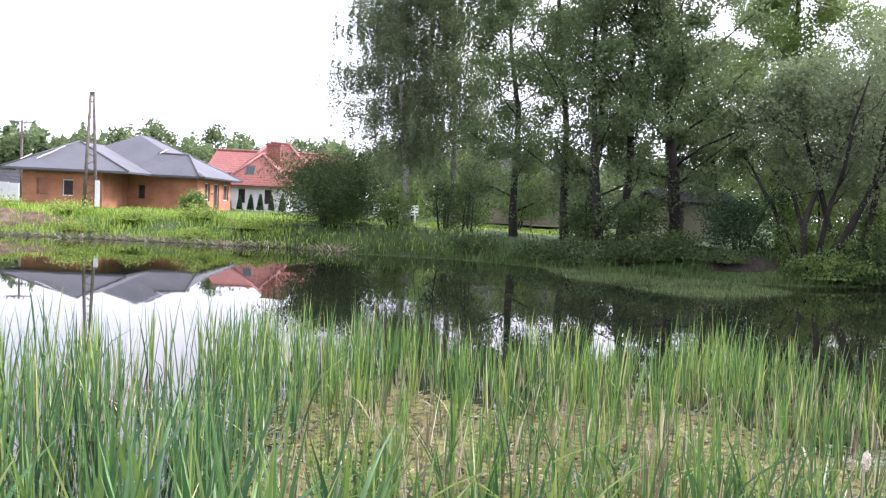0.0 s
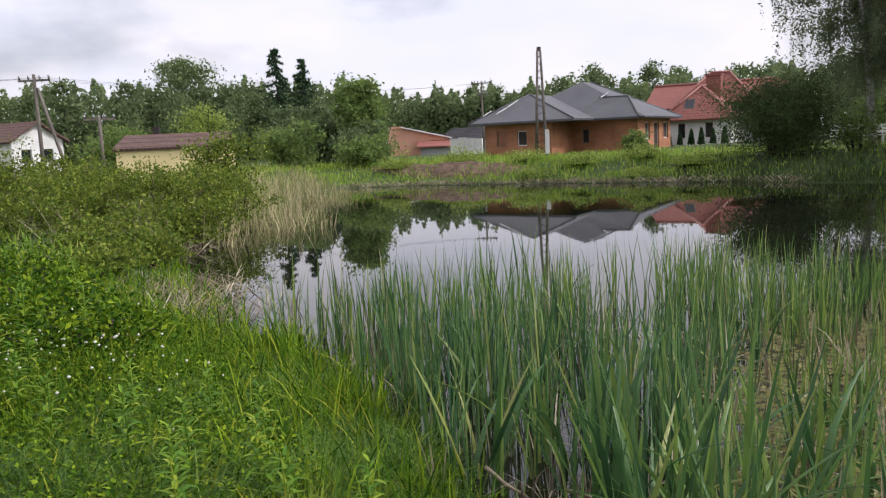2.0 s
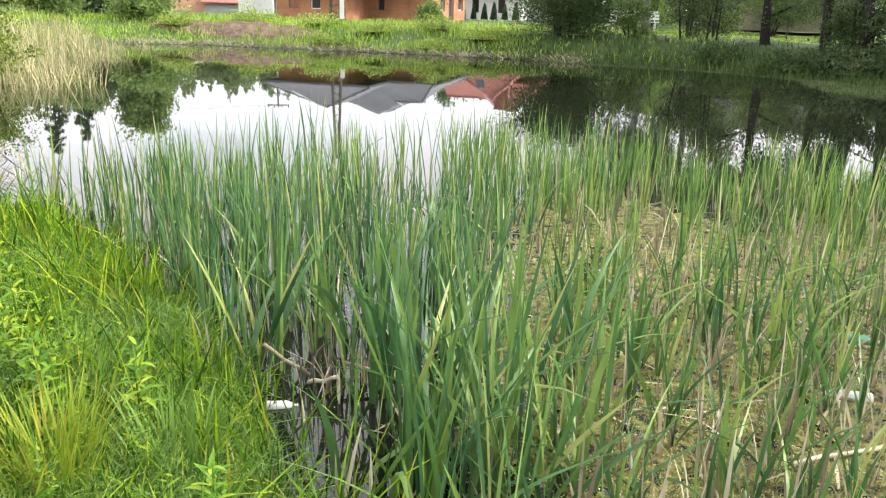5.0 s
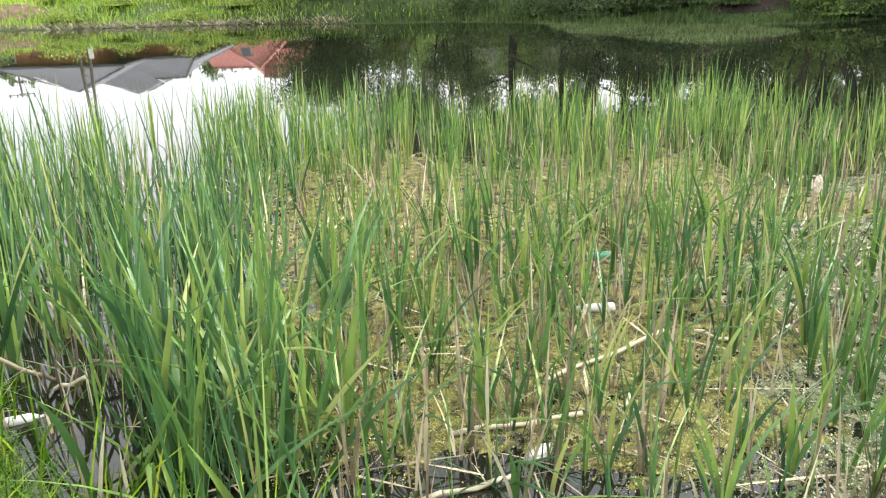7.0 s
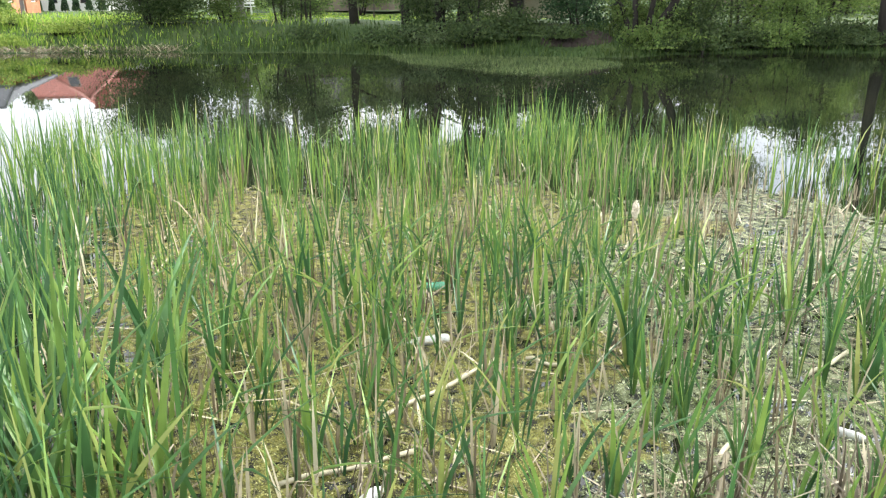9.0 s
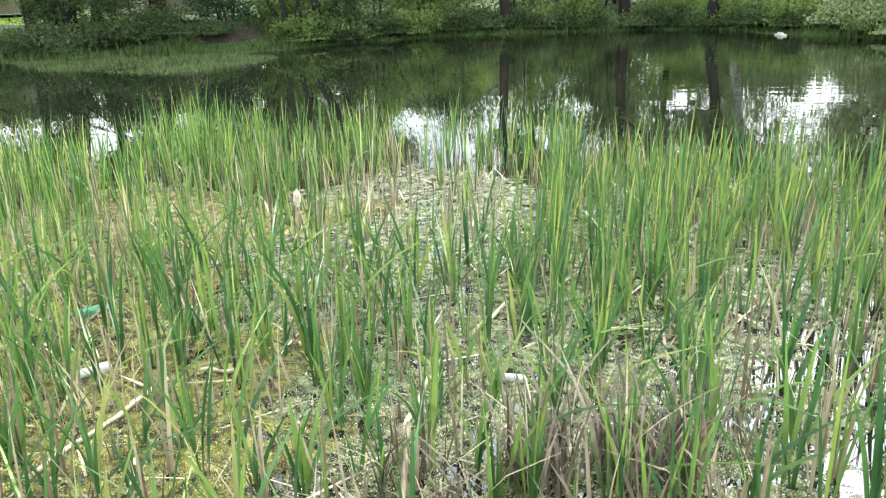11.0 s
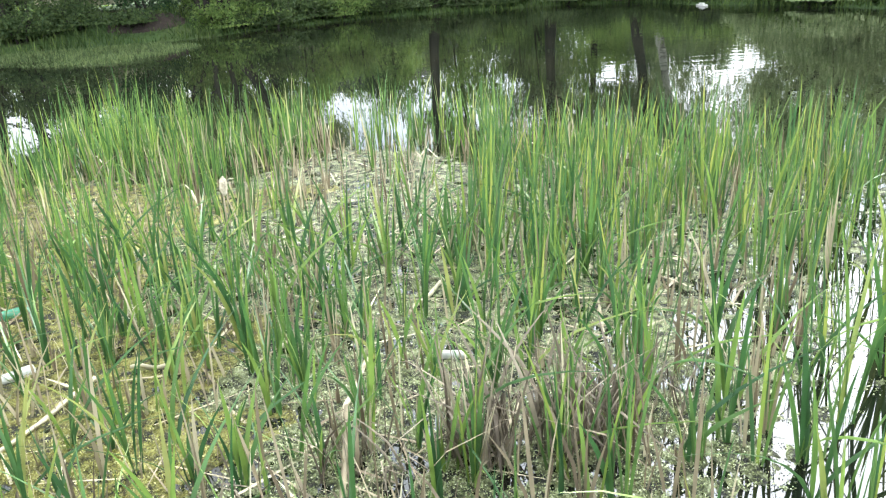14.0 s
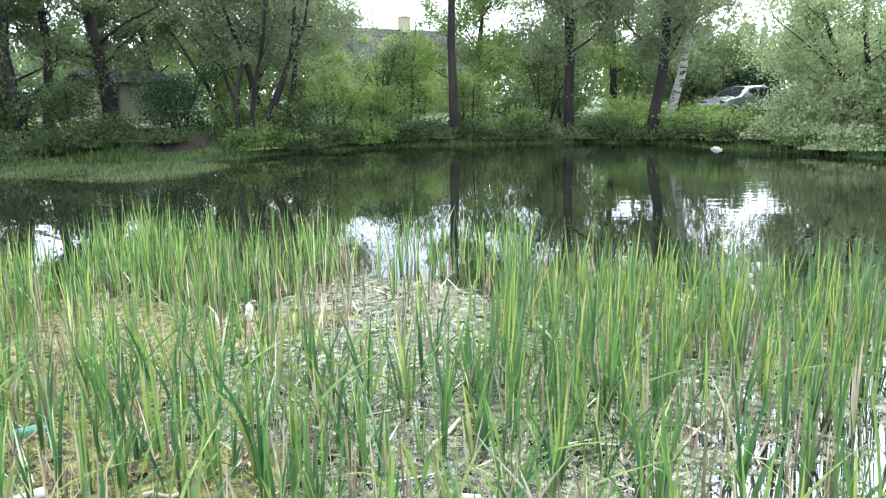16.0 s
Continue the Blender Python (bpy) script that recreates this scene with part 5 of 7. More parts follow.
def dry_canes():
    x, y = scatter(700, -20, -10.5, 7.6, 13.5, lambda x, y: np.where(pond_distance(x, y) > -0.3, np.exp(-(np.clip(pond_distance(x, y), 0, 9) / 3.0) ** 2), 0))
    n = len(x)
    base = np.stack([x, y, ground_height(x, y)], 1)
    return ribbons(base, rng.uniform(0.3, 1.0, n), rng.uniform(0.006, 0.011, n), rng.uniform(0, 6.3, n), np.abs(rng.normal(0.3, 0.3, n)), rng.uniform(0, 0.9, n), 4)


stuff("dry_canes", dry_canes(), M_DEAD, "dry arching stems tangled through the brambles", "dead stems")

# weeds along the far shores
# some shore weeds share the shade-toned shrub leaf
for i, (x, y, h, rad, mat, lab) in enumerate((
        (-21.5, 31.5, 0.5, 0.9, M_WEEDLEAF, "rank weeds on the far bank"), (-15.5, 33.4, 0.35, 0.9, M_WEEDLEAF, "bright nettles on the far bank"), (-12.5, 32.4, 0.40, 0.9, M_WEEDLEAF, "yellowish weeds on the far bank"),
        (-10.0, 33.6, 0.40, 1.0, M_WEEDLEAF, "leafy weeds near the pole"), (-7.6, 32.0, 0.45, 0.8, M_WEEDLEAF, "leafy weeds beside the round bush"), (-13.9, 30.6, 0.4, 0.6, M_WEEDLEAF, "low weeds by the waterline"),
        (-9.2, 30.4, 0.4, 0.6, M_WEEDLEAF, "low weeds by the waterline"), (-18.8, 33.6, 0.45, 1.0, M_WEEDLEAF, "tall weeds behind the dug soil"), (-24.5, 33.0, 0.6, 1.2, M_WEEDLEAF, "tall weeds at the bank's end"),
        (6.0, 25.2, 1.0, 0.8, M_SHADETINT_SHRUB_L, "shade-toned shrub behind the water grass"), (4.6, 26.2, 0.9, 0.8, M_SHADETINT_SHRUB_L, "shade-toned leafy weeds behind the water grass"), (8.9, 24.2, 0.5, 0.7, M_SHADETINT_SHRUB_L, "leafy weeds at the soil's edge"), (13.2, 23.9, 1.14, 0.63, M_SHADETINT_SHRUB_L, "leafy weeds hanging over the east shore"), (15.6, 23.6, 1.00, 0.80, M_LIGHT_L, "leafy weeds hanging over the east shore"), (17.3, 23.3, 0.95, 0.65, M_SHADETINT_SHRUB_L, "leafy weeds hanging over the east shore"), (19.6, 22.2, 0.94, 0.63, M_SHADETINT_SHRUB_L, "leafy weeds hanging over the east shore"), (20.9, 21.4, 1.17, 0.86, M_LIGHT_L, "leafy weeds hanging over the east shore"), (22.9, 19.6, 0.97, 0.69, M_SHADETINT_SHRUB_L, "leafy weeds hanging over the east shore"), (23.9, 16.4, 1.15, 0.77, M_LIGHT_L, "leafy weeds hanging over the east shore"), (23.2, 14.4, 1.14, 0.85, M_LIGHT_L, "leafy weeds hanging over the east shore"), (11.2, 23.4, 0.95, 0.72, M_LIGHT_L, "leafy weeds hanging over the east shore"), (22.8, 11.8, 1.00, 0.73, M_WILLOW_L, "leafy weeds hanging over the east shore"), (22.5, 10.2, 0.78, 0.69, M_WILLOW_L, "leafy weeds hanging over the east shore"), 
        (1.2, 28.6, 0.6, 0.8, M_SHADETINT_SHRUB_L, "shade-toned weeds under the trees"), (3.2, 27.0, 0.6, 0.8, M_SHADETINT_SHRUB_L, "shade-toned nettles under the trees"), (12.4, 24.0, 0.7, 0.9, M_LIGHT_L, "weeds on the shore"),
        (14.6, 23.9, 0.7, 0.8, M_SHADETINT_SHRUB_L, "weeds above the shore"), (16.4, 23.9, 0.7, 0.8, M_LIGHT_L, "bright weeds above the shore"), (18.0, 23.4, 0.8, 0.7, M_SHADETINT_SHRUB_L, "weeds at the alder's foot"),
        (20.0, 22.3, 0.8, 0.8, M_LIGHT_L, "bright weeds between the trunks"), (23.9, 19.0, 0.8, 0.8, M_LIGHT_L, "weeds beside the leaning trunk"), (24.6, 17.6, 0.6, 0.7, M_LIGHT_L, "yellowish weeds at the trunk's foot"),
        (23.6, 15.6, 0.7, 0.7, M_SHADETINT_SHRUB_L, "weeds overhanging the water"), (23.4, 12.8, 0.9, 0.8, M_WILLOW_L, "pale weeds below the willow"))):
    bush(x, y, 300 + i, h, rad, mat, lab, 2000, 0.068, name="weed_clump", category="weeds", group="bank weeds", stems=5, clump=0.16)

# overgrown edge of the east shore
edge_r = random.Random(21)
for (ax, ay), (bx, by) in (((4.4, 25.1), (7.6, 24.0)), ((10.6, 22.9), (16.5, 23.3)), ((16.5, 23.3), (18.8, 21.9)), ((18.8, 21.9), (22.4, 19.4)), ((22.4, 19.4), (23.3, 17.0)), ((23.3, 17.0), (22.4, 13.6)), ((22.4, 13.6), (21.8, 9.5)), ((21.8, 9.5), (20.8, 3.6))):
    steps = max(2, int(math.hypot(bx - ax, by - ay) / 0.85))
    nx, ny = (ay - by) / math.hypot(bx - ax, by - ay), (bx - ax) / math.hypot(bx - ax, by - ay)
    for k in range(steps):
        u, off = (k + edge_r.random()) / steps, edge_r.uniform(0.15, 0.9)
        # shaded bank: the darkened leaf colour is drawn most often
        mat = edge_r.choice((M_SHADETINT_SHRUB_L, M_SHADETINT_SHRUB_L, M_ALDER_L, M_SHADETINT_SHRUB_L)) if ay > 14 else edge_r.choice((M_WILLOW_L, M_LIGHT_L, M_ALDER_L))
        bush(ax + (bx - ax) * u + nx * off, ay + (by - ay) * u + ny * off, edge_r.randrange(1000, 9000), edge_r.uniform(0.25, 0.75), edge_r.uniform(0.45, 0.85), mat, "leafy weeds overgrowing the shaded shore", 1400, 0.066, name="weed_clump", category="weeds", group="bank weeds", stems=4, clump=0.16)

for i, (x, y, h, rad) in enumerate(((-7.2, 4.0, 0.5, 0.45), (-8.0, 4.5, 0.6, 0.55), (-8.9, 4.6, 0.65, 0.55), (-5.3, 3.2, 0.5, 0.36), (-6.1, 3.0, 0.45, 0.4), (-6.6, 3.7, 0.42, 0.42))):
    bush(x, y, 120 + i, h, rad, M_CLOVER, "leafy nettle clump with yellowish tips on the bank", 3600, 0.036, name="nettle_clump", category="herb", group="nettles", stems=6, clump=0.12)

# trees behind the west bank
tree("maple_tree", at(-30.0, 40.5), 131, 5.0, 0.12, 2.0, M_LIGHT_L, "light green young maple behind the reed bed", 13000, 0.15, 20, 0.10)
bush(-33.2, 40.0, 132, 3.8, 2.2, M_ALDER_L, "dense green bush beside the maple", 9000, 0.14, stems=5)
bush(-35.5, 41.0, 133, 4.0, 2.2, M_ALDER_L, "dense green bush on the far field", 9000, 0.14, stems=5)
bush(-28.6, 38.5, 134, 2.4, 1.8, M_ALDER_L, "grey-green bush on the far field", 6000, 0.13, stems=5)
bush(-33.0, 30.5, 135, 4.0, 1.5, M_WEEDLEAF, "airy yellow-green bush behind a dark roof", 5000, 0.085, stems=5)
bush(-20.5, 19.3, 140, 2.3, 1.1, M_BRAMBLE_L, "tall airy bramble bush before the yellow wall", 4200, 0.075, stems=5)
bush(-27.6, 30.5, 136, 2.6, 1.5, M_LIGHT_L, "bright bush at the end of the yellow building", 6000, 0.12, stems=4)
bush(-37.6, 28.8, 137, 2.6, 2.0, M_LIGHT_L, "field bush beside the pole", 6000, 0.13, stems=4)
bush(-24.0, 32.5, 138, 1.4, 1.6, M_LIGHT_L, "low bush on the far bank", 4000, 0.11, stems=4)
bush(-14.2, 46.6, 139, 1.3, 0.4, M_LIGHT_L, "small shrub growing at the corner of the brick house", 2500, 0.12, stems=3)


def spruce(x, y, seed, height, radius, label, bare=0.3):
    r, g = random.Random(seed), np.random.default_rng(seed)
    ob = thing("spruce_tree", at(x, y), label, "tree", "spruces")
    bm = bmesh.new()
    tube(bm, [(0, 0, -0.1), (0.03, 0, height * 0.5), (0, 0.02, height)], [0.16, 0.10, 0.015], 8)
    part("trunk", bm, M_BARK, ob)
    cs = []
    bm = bmesh.new()
    tiers = 24
    for i in range(tiers):
        f = bare + (1 - bare) * i / tiers
        ln = radius * (1 - f) ** 0.75 * r.uniform(0.7, 1.15) / (1 - bare) ** 0.75 + 0.12
        for k in range(r.randrange(3, 6)):
            a = r.uniform(0, 6.3)
            p0, p1 = Vector((0, 0, height * f)), Vector((math.cos(a) * ln, math.sin(a) * ln, height * f - r.uniform(0.15, 0.5) * ln + 0.1))
            tube(bm, [p0, p1], [0.02, 0.006], 4)
            u = g.uniform(0.15, 1, 30)[:, None]
            cs.append(np.array(p0) * (1 - u) + np.array(p1) * u + g.normal(0, 0.06, (30, 3)) - np.array([0, 0, 0.1]))
    tagged(part("brushwood", bm, M_BARK, ob), kind="stuff")
    c = np.concatenate(cs)
    v, q, _ = leaf_quads(c, g.uniform(0.10, 0.20, len(c)), long=1.8)
    part("crown", mesh_np("crown", v, q, material=M_CONIFER), M_CONIFER, ob)
    return ob


spruce(-46.9, 52.0, 5, 9.6, 1.7, "tall dark spruce with a bare lower trunk", 0.45)
spruce(-46.0, 54.3, 6, 8.9, 1.6, "dark spruce next to a taller one", 0.40)
spruce(-47.0, 78.0, 7, 6.6, 1.8, "dark spruce on the forest edge", 0.05)
spruce(-42.0, 80.0, 8, 5.8, 1.8, "young dark spruce on the forest edge", 0.05)
spruce(-39.5, 79.0, 9, 6.2, 1.7, "spruce standing before the woods", 0.05)

# the woods on the horizon
def woods_mass():
    """The unbroken leafy wall of the woods behind the single trees."""
    n = 140000
    a = np.where(rng.uniform(0, 1, n) < 0.68, rng.uniform(8, 82, n), rng.uniform(-80, 8, n))
    dist = np.where(a > 8, rng.uniform(86, 100, n), rng.uniform(62, 74, n))
    top = np.where(a < 8, 5.2, np.where(a < 36, 6.4, 7.8)) + 0.6 * np.sin(a * 1.9) + 0.5 * np.sin(a * 4.7 + 1) + 0.35 * np.sin(a * 11.0)
    z = 0.8 + top * rng.uniform(0, 1, n) ** 0.6
    ra = np.radians(a)
    return leaf_quads(np.stack([-dist * np.sin(ra), dist * np.cos(ra), z], 1), rng.uniform(0.18, 0.46, n), long=1.3)


stuff("woods", woods_mass(), M_FOREST, "unbroken leafy wall of distant mixed woods", "woods")
FAR = [tree("forest_tree", pose(-60, 96, 0.9) @ Matrix.Scale(0.62, 4), 200, 8.5, 0.2, 3.4, M_FOREST, "distant leafy woodland tree", 2000, 0.30, 18, 0.04, clump=0.50, group="distant woods", limb_parts=False),
       tree("forest_tree", pose(-53, 99, 0.9) @ Matrix.Scale(0.55, 4), 201, 9.5, 0.2, 3.0, M_FOREST, "distant tall woodland tree", 2000, 0.30, 18, 0.04, clump=0.50, group="distant woods", limb_parts=False),
       tree("forest_tree", pose(-67, 94, 0.9) @ Matrix.Scale(0.66, 4), 202, 7.5, 0.2, 3.6, M_FOREST, "distant broad woodland tree", 2000, 0.30, 18, 0.03, clump=0.55, group="distant woods", limb_parts=False)]
wr = random.Random(3)
for i in range(68):
    a = 78 - i * 1.38 + wr.uniform(-0.4, 0.4)
    dist = (84 if a > 38 else 98) + wr.uniform(-9, 22)
    s = wr.uniform(0.85, 1.12) * (0.76 if a > 38 else 0.80 if a > 23 else 0.97)
    x, y = -dist * math.sin(radians(a)), dist * math.cos(radians(a))
    ob = copy_thing(FAR[i % 3], pose(x, y, 0.8, 0, 0, wr.uniform(0, 360)))
    ob.scale = (s, s, s)
tree("oak_tree", at(-67.0, 60.0), 210, 10.2, 0.3, 4.6, M_FOREST, "large round oak above the woods", 11000, 0.22, 16, 0.2, clump=0.7)
tree("oak_tree", at(-60.0, 62.0), 211, 7.2, 0.3, 4.0, M_FOREST, "broad oak at the field edge", 9000, 0.22, 16, 0.15, clump=0.7)
for i, (x, y, h) in enumerate(((-75, 52, 8.5), (-82, 44, 8.5), (-84, 36, 8.0), (-70, 42, 6.0), (-57, 44, 6.5), (-53, 47, 6.8), (-50, 49, 6.0), (-88, 28, 9), (-92, 20, 9))):
    ob = copy_thing(FAR[i % 3], at(x, y, i * 77))
    ob.scale = (h / 11.5, h / 11.5, h / 11.5)


# ---- grasses of the far banks ----
def far_grass(n, x0, x1, y0, y1, keep, h0, h1, width, z=None, bend=0.25):
    x, y = scatter(n, x0, x1, y0, y1, keep)
    n = len(x)
    base = np.stack([x, y, (ground_height(x, y) if z is None else np.full(n, z)) - 0.03], 1)
    return ribbons(base, rng.uniform(h0, h1, n) * (0.35 + 0.8 * clumpy(x, y, 1.1, 4)), rng.uniform(0.7, 1.3, n) * width, rng.uniform(0, 6.3, n), rng.normal(0.1, 0.15, n), np.abs(rng.normal(bend, 0.2, n)), 2)


def west_bank(x, y):
    d = pond_distance(x, y)
    # thinned eastward, where the shade-coloured shore grass takes over
    return np.where((d > 0.1) & (d < 18), np.exp(-d / 8) * 1.2, 0) * (1 - 0.8 * smooth01((x + 7) / 3))


stuff("tall_bank_grass", far_grass(42000, -32, 2, 28, 48, west_bank, 0.14, 0.46, 0.035), M_BANKGRASS, "tall bright meadow grass on the far bank", "grass")
stuff("mown_lawn", far_grass(16000, -7, 13, 36.5, 50, lambda x, y: np.ones(x.shape), 0.05, 0.12, 0.05), M_BANKGRASS, "sunlit mown lawn behind the shore trees", "grass")
# the darkened green stands in for the trees' shade here
stuff("shore_grass", far_grass(140000, -8, 27, 2, 34, lambda x, y: np.where((pond_distance(x, y) > -0.25) & (pond_distance(x, y) < 5) & (y > 2.5) & (y + x > 22), np.exp(-pond_distance(x, y) / 2.2), 0), 0.12, 0.48, 0.03), M_SHADETINT_GRASS,
      "rough shore grass, its green darkened for tree shade", "grass")


def in_poly(x, y, poly):
    ins = np.zeros(x.shape, bool)
    for (ax, ay), (bx, by) in zip(poly, poly[1:] + poly[:1]):
        if ay != by:
            ins ^= ((ay > y) != (by > y)) & (x < (bx - ax) * (y - ay) / (by - ay) + ax)
    return ins


SPIT = [(3.3, 25.4), (3.6, 21.8), (5.4, 18.4), (6.4, 18.0), (8.0, 18.9), (9.2, 20.1), (8.9, 21.6), (8.4, 23.2)]
stuff("water_grass", far_grass(15000, 3, 10, 17, 26, lambda x, y: np.where(in_poly(x, y, SPIT), 1.0, 0), 0.07, 0.17, 0.022, z=0.0), M_SPIT, "pale green grass growing in shallow water", "grass")
stuff("shore_algae", far_grass(26000, -6, 5, 24, 31, lambda x, y: np.where((pond_distance(x, y) < 0.05) & (pond_distance(x, y) > -0.55 + 0.3 * np.sin(x * 0.8)), 1.0, 0), 0.02, 0.06, 0.03, z=0.02, bend=0.6), M_SPIT, "thin bright strip of water plants along the far shore", "water weed")
stuff("dry_reed_bed", far_grass(13000, -24, -8, 8, 29, lambda x, y: np.where((pond_distance(x, y) > -1.9 - 0.8 * np.sin(y)) & (pond_distance(x, y) < 2.0) & (x < -9.5) & (y < 26 - 0.8 * np.sin(x * 2)) & (y > 10.5), 1.0, 0), 0.75, 1.2, 0.022, bend=0.12), M_DRYBED,
      "bed of half-dry buff reeds along the west shore", "reeds")
stuff("field_grass", far_grass(26000, -34, -6, 2, 34, lambda x, y: np.where((pond_distance(x, y) > 1.0) & (pond_distance(x, y) < 16), 0.8, 0), 0.2, 0.55, 0.03), M_BANKGRASS, "rough meadow grass on the west side", "grass")


def dry_patch():
    x, y = scatter(11000, -13.2, -6.2, 4.9, 11.0, lambda x, y: np.exp(-((pond_distance(x, y) - 0.05) / 0.6) ** 2) * np.where(x > -8.9, 1.0, np.where(x < -11.2, 0.5, 0.06)))
    n = len(x)
    base = np.stack([x, y, ground_height(x, y).clip(0) + 0.0], 1)
    return ribbons(base, rng.uniform(0.05, 0.30, n), rng.uniform(0.008, 0.018, n), rng.uniform(0, 6.3, n), rng.uniform(0.3, 2.5, n), rng.uniform(0, 0.6, n), 3)


stuff("dry_stalks", dry_patch(), M_DEAD, "matted pale dry stalks at the bank's corner", "dead reeds")


def shore_litter():
    x, y = scatter(16000, -22, -3, 27.8, 31.2, lambda x, y: np.exp(-((pond_distance(x, y) - 0.15) / 0.35) ** 2) * (0.3 + 0.7 * clumpy(x, y, 1.3)))
    n = len(x)
    base = np.stack([x, y, np.maximum(ground_height(x, y), 0)], 1)
    return ribbons(base, rng.uniform(0.03, 0.25, n), rng.uniform(0.02, 0.04, n), rng.uniform(0, 6.3, n), rng.uniform(0.2, 3, n), rng.uniform(0, 0.5, n), 2)


stuff("shore_litter", shore_litter(), M_DEAD, "pale dry stalks washed up along the far waterline", "dead reeds")


def soil_strip(name, cx, cy, rx, ry, h, label, mat):
    g = np.linspace(-1, 1, 41)
    X, Y = np.meshgrid(g, g)
    rr = np.clip(1 - X ** 2 - Y ** 2, 0, 1)
    x, y = cx + X.ravel() * rx, cy + Y.ravel() * ry
    z = ground_height(x, y) + (rr.ravel() ** 0.6) * h * (0.7 + 0.5 * clumpy(x, y, 2.2)) - 0.05 + 0.03 * rng.normal(0, 1, len(x)) * (rr.ravel() > 0)
    idx = np.arange(41 * 41).reshape(41, 41)
    q = np.stack([idx[:-1, :-1], idx[:-1, 1:], idx[1:, 1:], idx[1:, :-1]], -1).reshape(-1, 4)
    ob = new(name, mesh_np(name, np.stack([x, y, z], 1), q, smooth=True, material=mat))
    return tagged(ob, label, "soil")


soil_strip("earth_mound", -18.5, 31.6, 4.6, 0.9, 0.30, "long heap of brown dug soil on the far bank", M_SOIL)
soil_strip("earth_mound", 9.3, 24.3, 1.25, 0.7, 0.20, "dark bare earth mound above the shore", M_WETSOIL)

# ---- buildings ----
def wall_mesh(w, h, thick, openings):
    """A wall along +x from 0 to w, outer face at y=0, with openings (x0, x1, z0, z1) through it."""
    xs = sorted({0, w, *(o[0] for o in openings), *(o[1] for o in openings)})
    zs = sorted({0, h, *(o[2] for o in openings), *(o[3] for o in openings)})
    bm = bmesh.new()
    for xa, xb in zip(xs, xs[1:]):
        for za, zb in zip(zs, zs[1:]):
            if not any(o[0] <= xa and xb <= o[1] and o[2] <= za and zb <= o[3] for o in openings):
                box(bm, xa, xb, 0, thick, za, zb)
    bmesh.ops.remove_doubles(bm, verts=bm.verts[:], dist=1e-4)
    seen = {}
    for f in bm.faces[:]:
        c = tuple(round(v, 3) for v in f.calc_center_median())
        if c in seen:
            bmesh.ops.delete(bm, geom=[f, seen[c]], context="FACES_ONLY")
        else:
            seen[c] = f
    return bm


def window(parent, x0, x1, z0, z1, frame_mat, pane_mat, depth=0.12):
    """A framed window in an opening of its parent wall."""
    bm = bmesh.new()
    t = 0.06
    box(bm, x0, x1, depth, depth + 0.06, z0, z0 + t)
    box(bm, x0, x1, depth, depth + 0.06, z1 - t, z1)
    box(bm, x0, x0 + t, depth, depth + 0.06, z0 + t, z1 - t)
    box(bm, x1 - t, x1, depth, depth + 0.06, z0 + t, z1 - t)
    w = part("window", bm, frame_mat, parent)
    bm = bmesh.new()
    box(bm, x0 + t, x1 - t, depth + 0.02, depth + 0.035, z0 + t, z1 - t)
    part("pane", bm, pane_mat, w)
    return w


def poly_roof(faces, thick=0.12):
    """A roof from its sloping faces, with a soffit below."""
    bm = bmesh.new()
    for f in faces:
        bm.faces.new([bm.verts.new(p) for p in f])
    bmesh.ops.remove_doubles(bm, verts=bm.verts[:], dist=0.01)
    bmesh.ops.recalc_face_normals(bm, faces=bm.faces[:])
    r = bmesh.ops.solidify(bm, geom=bm.faces[:], thickness=thick)
    return bm


def hip_faces(x0, x1, y0, y1, z, a, b):
    """A hipped roof over a rectangle, with its ridge from a to b."""
    c = [(x0, y0, z), (x1, y0, z), (x1, y1, z), (x0, y1, z)]
    if abs(a[1] - b[1]) > abs(a[0] - b[0]):      # ridge runs along y, a in front
        return [[c[0], c[1], a], [c[1], c[2], b, a], [c[2], c[3], b], [c[3], c[0], a, b]]
    return [[c[0], c[1], b, a], [c[1], c[2], b], [c[2], c[3], a, b], [c[3], c[0], a]]


def rot_z(x, y, z, deg=0.0):
    return pose(x, y, z, 0, 0, deg)


EYE = Vector((-0.09, -0.33, 1.889))
NEARER = Matrix.Translation(EYE * 0.1) @ Matrix.Scale(0.9, 4)      # both houses are laid out on a plan a ninth too large


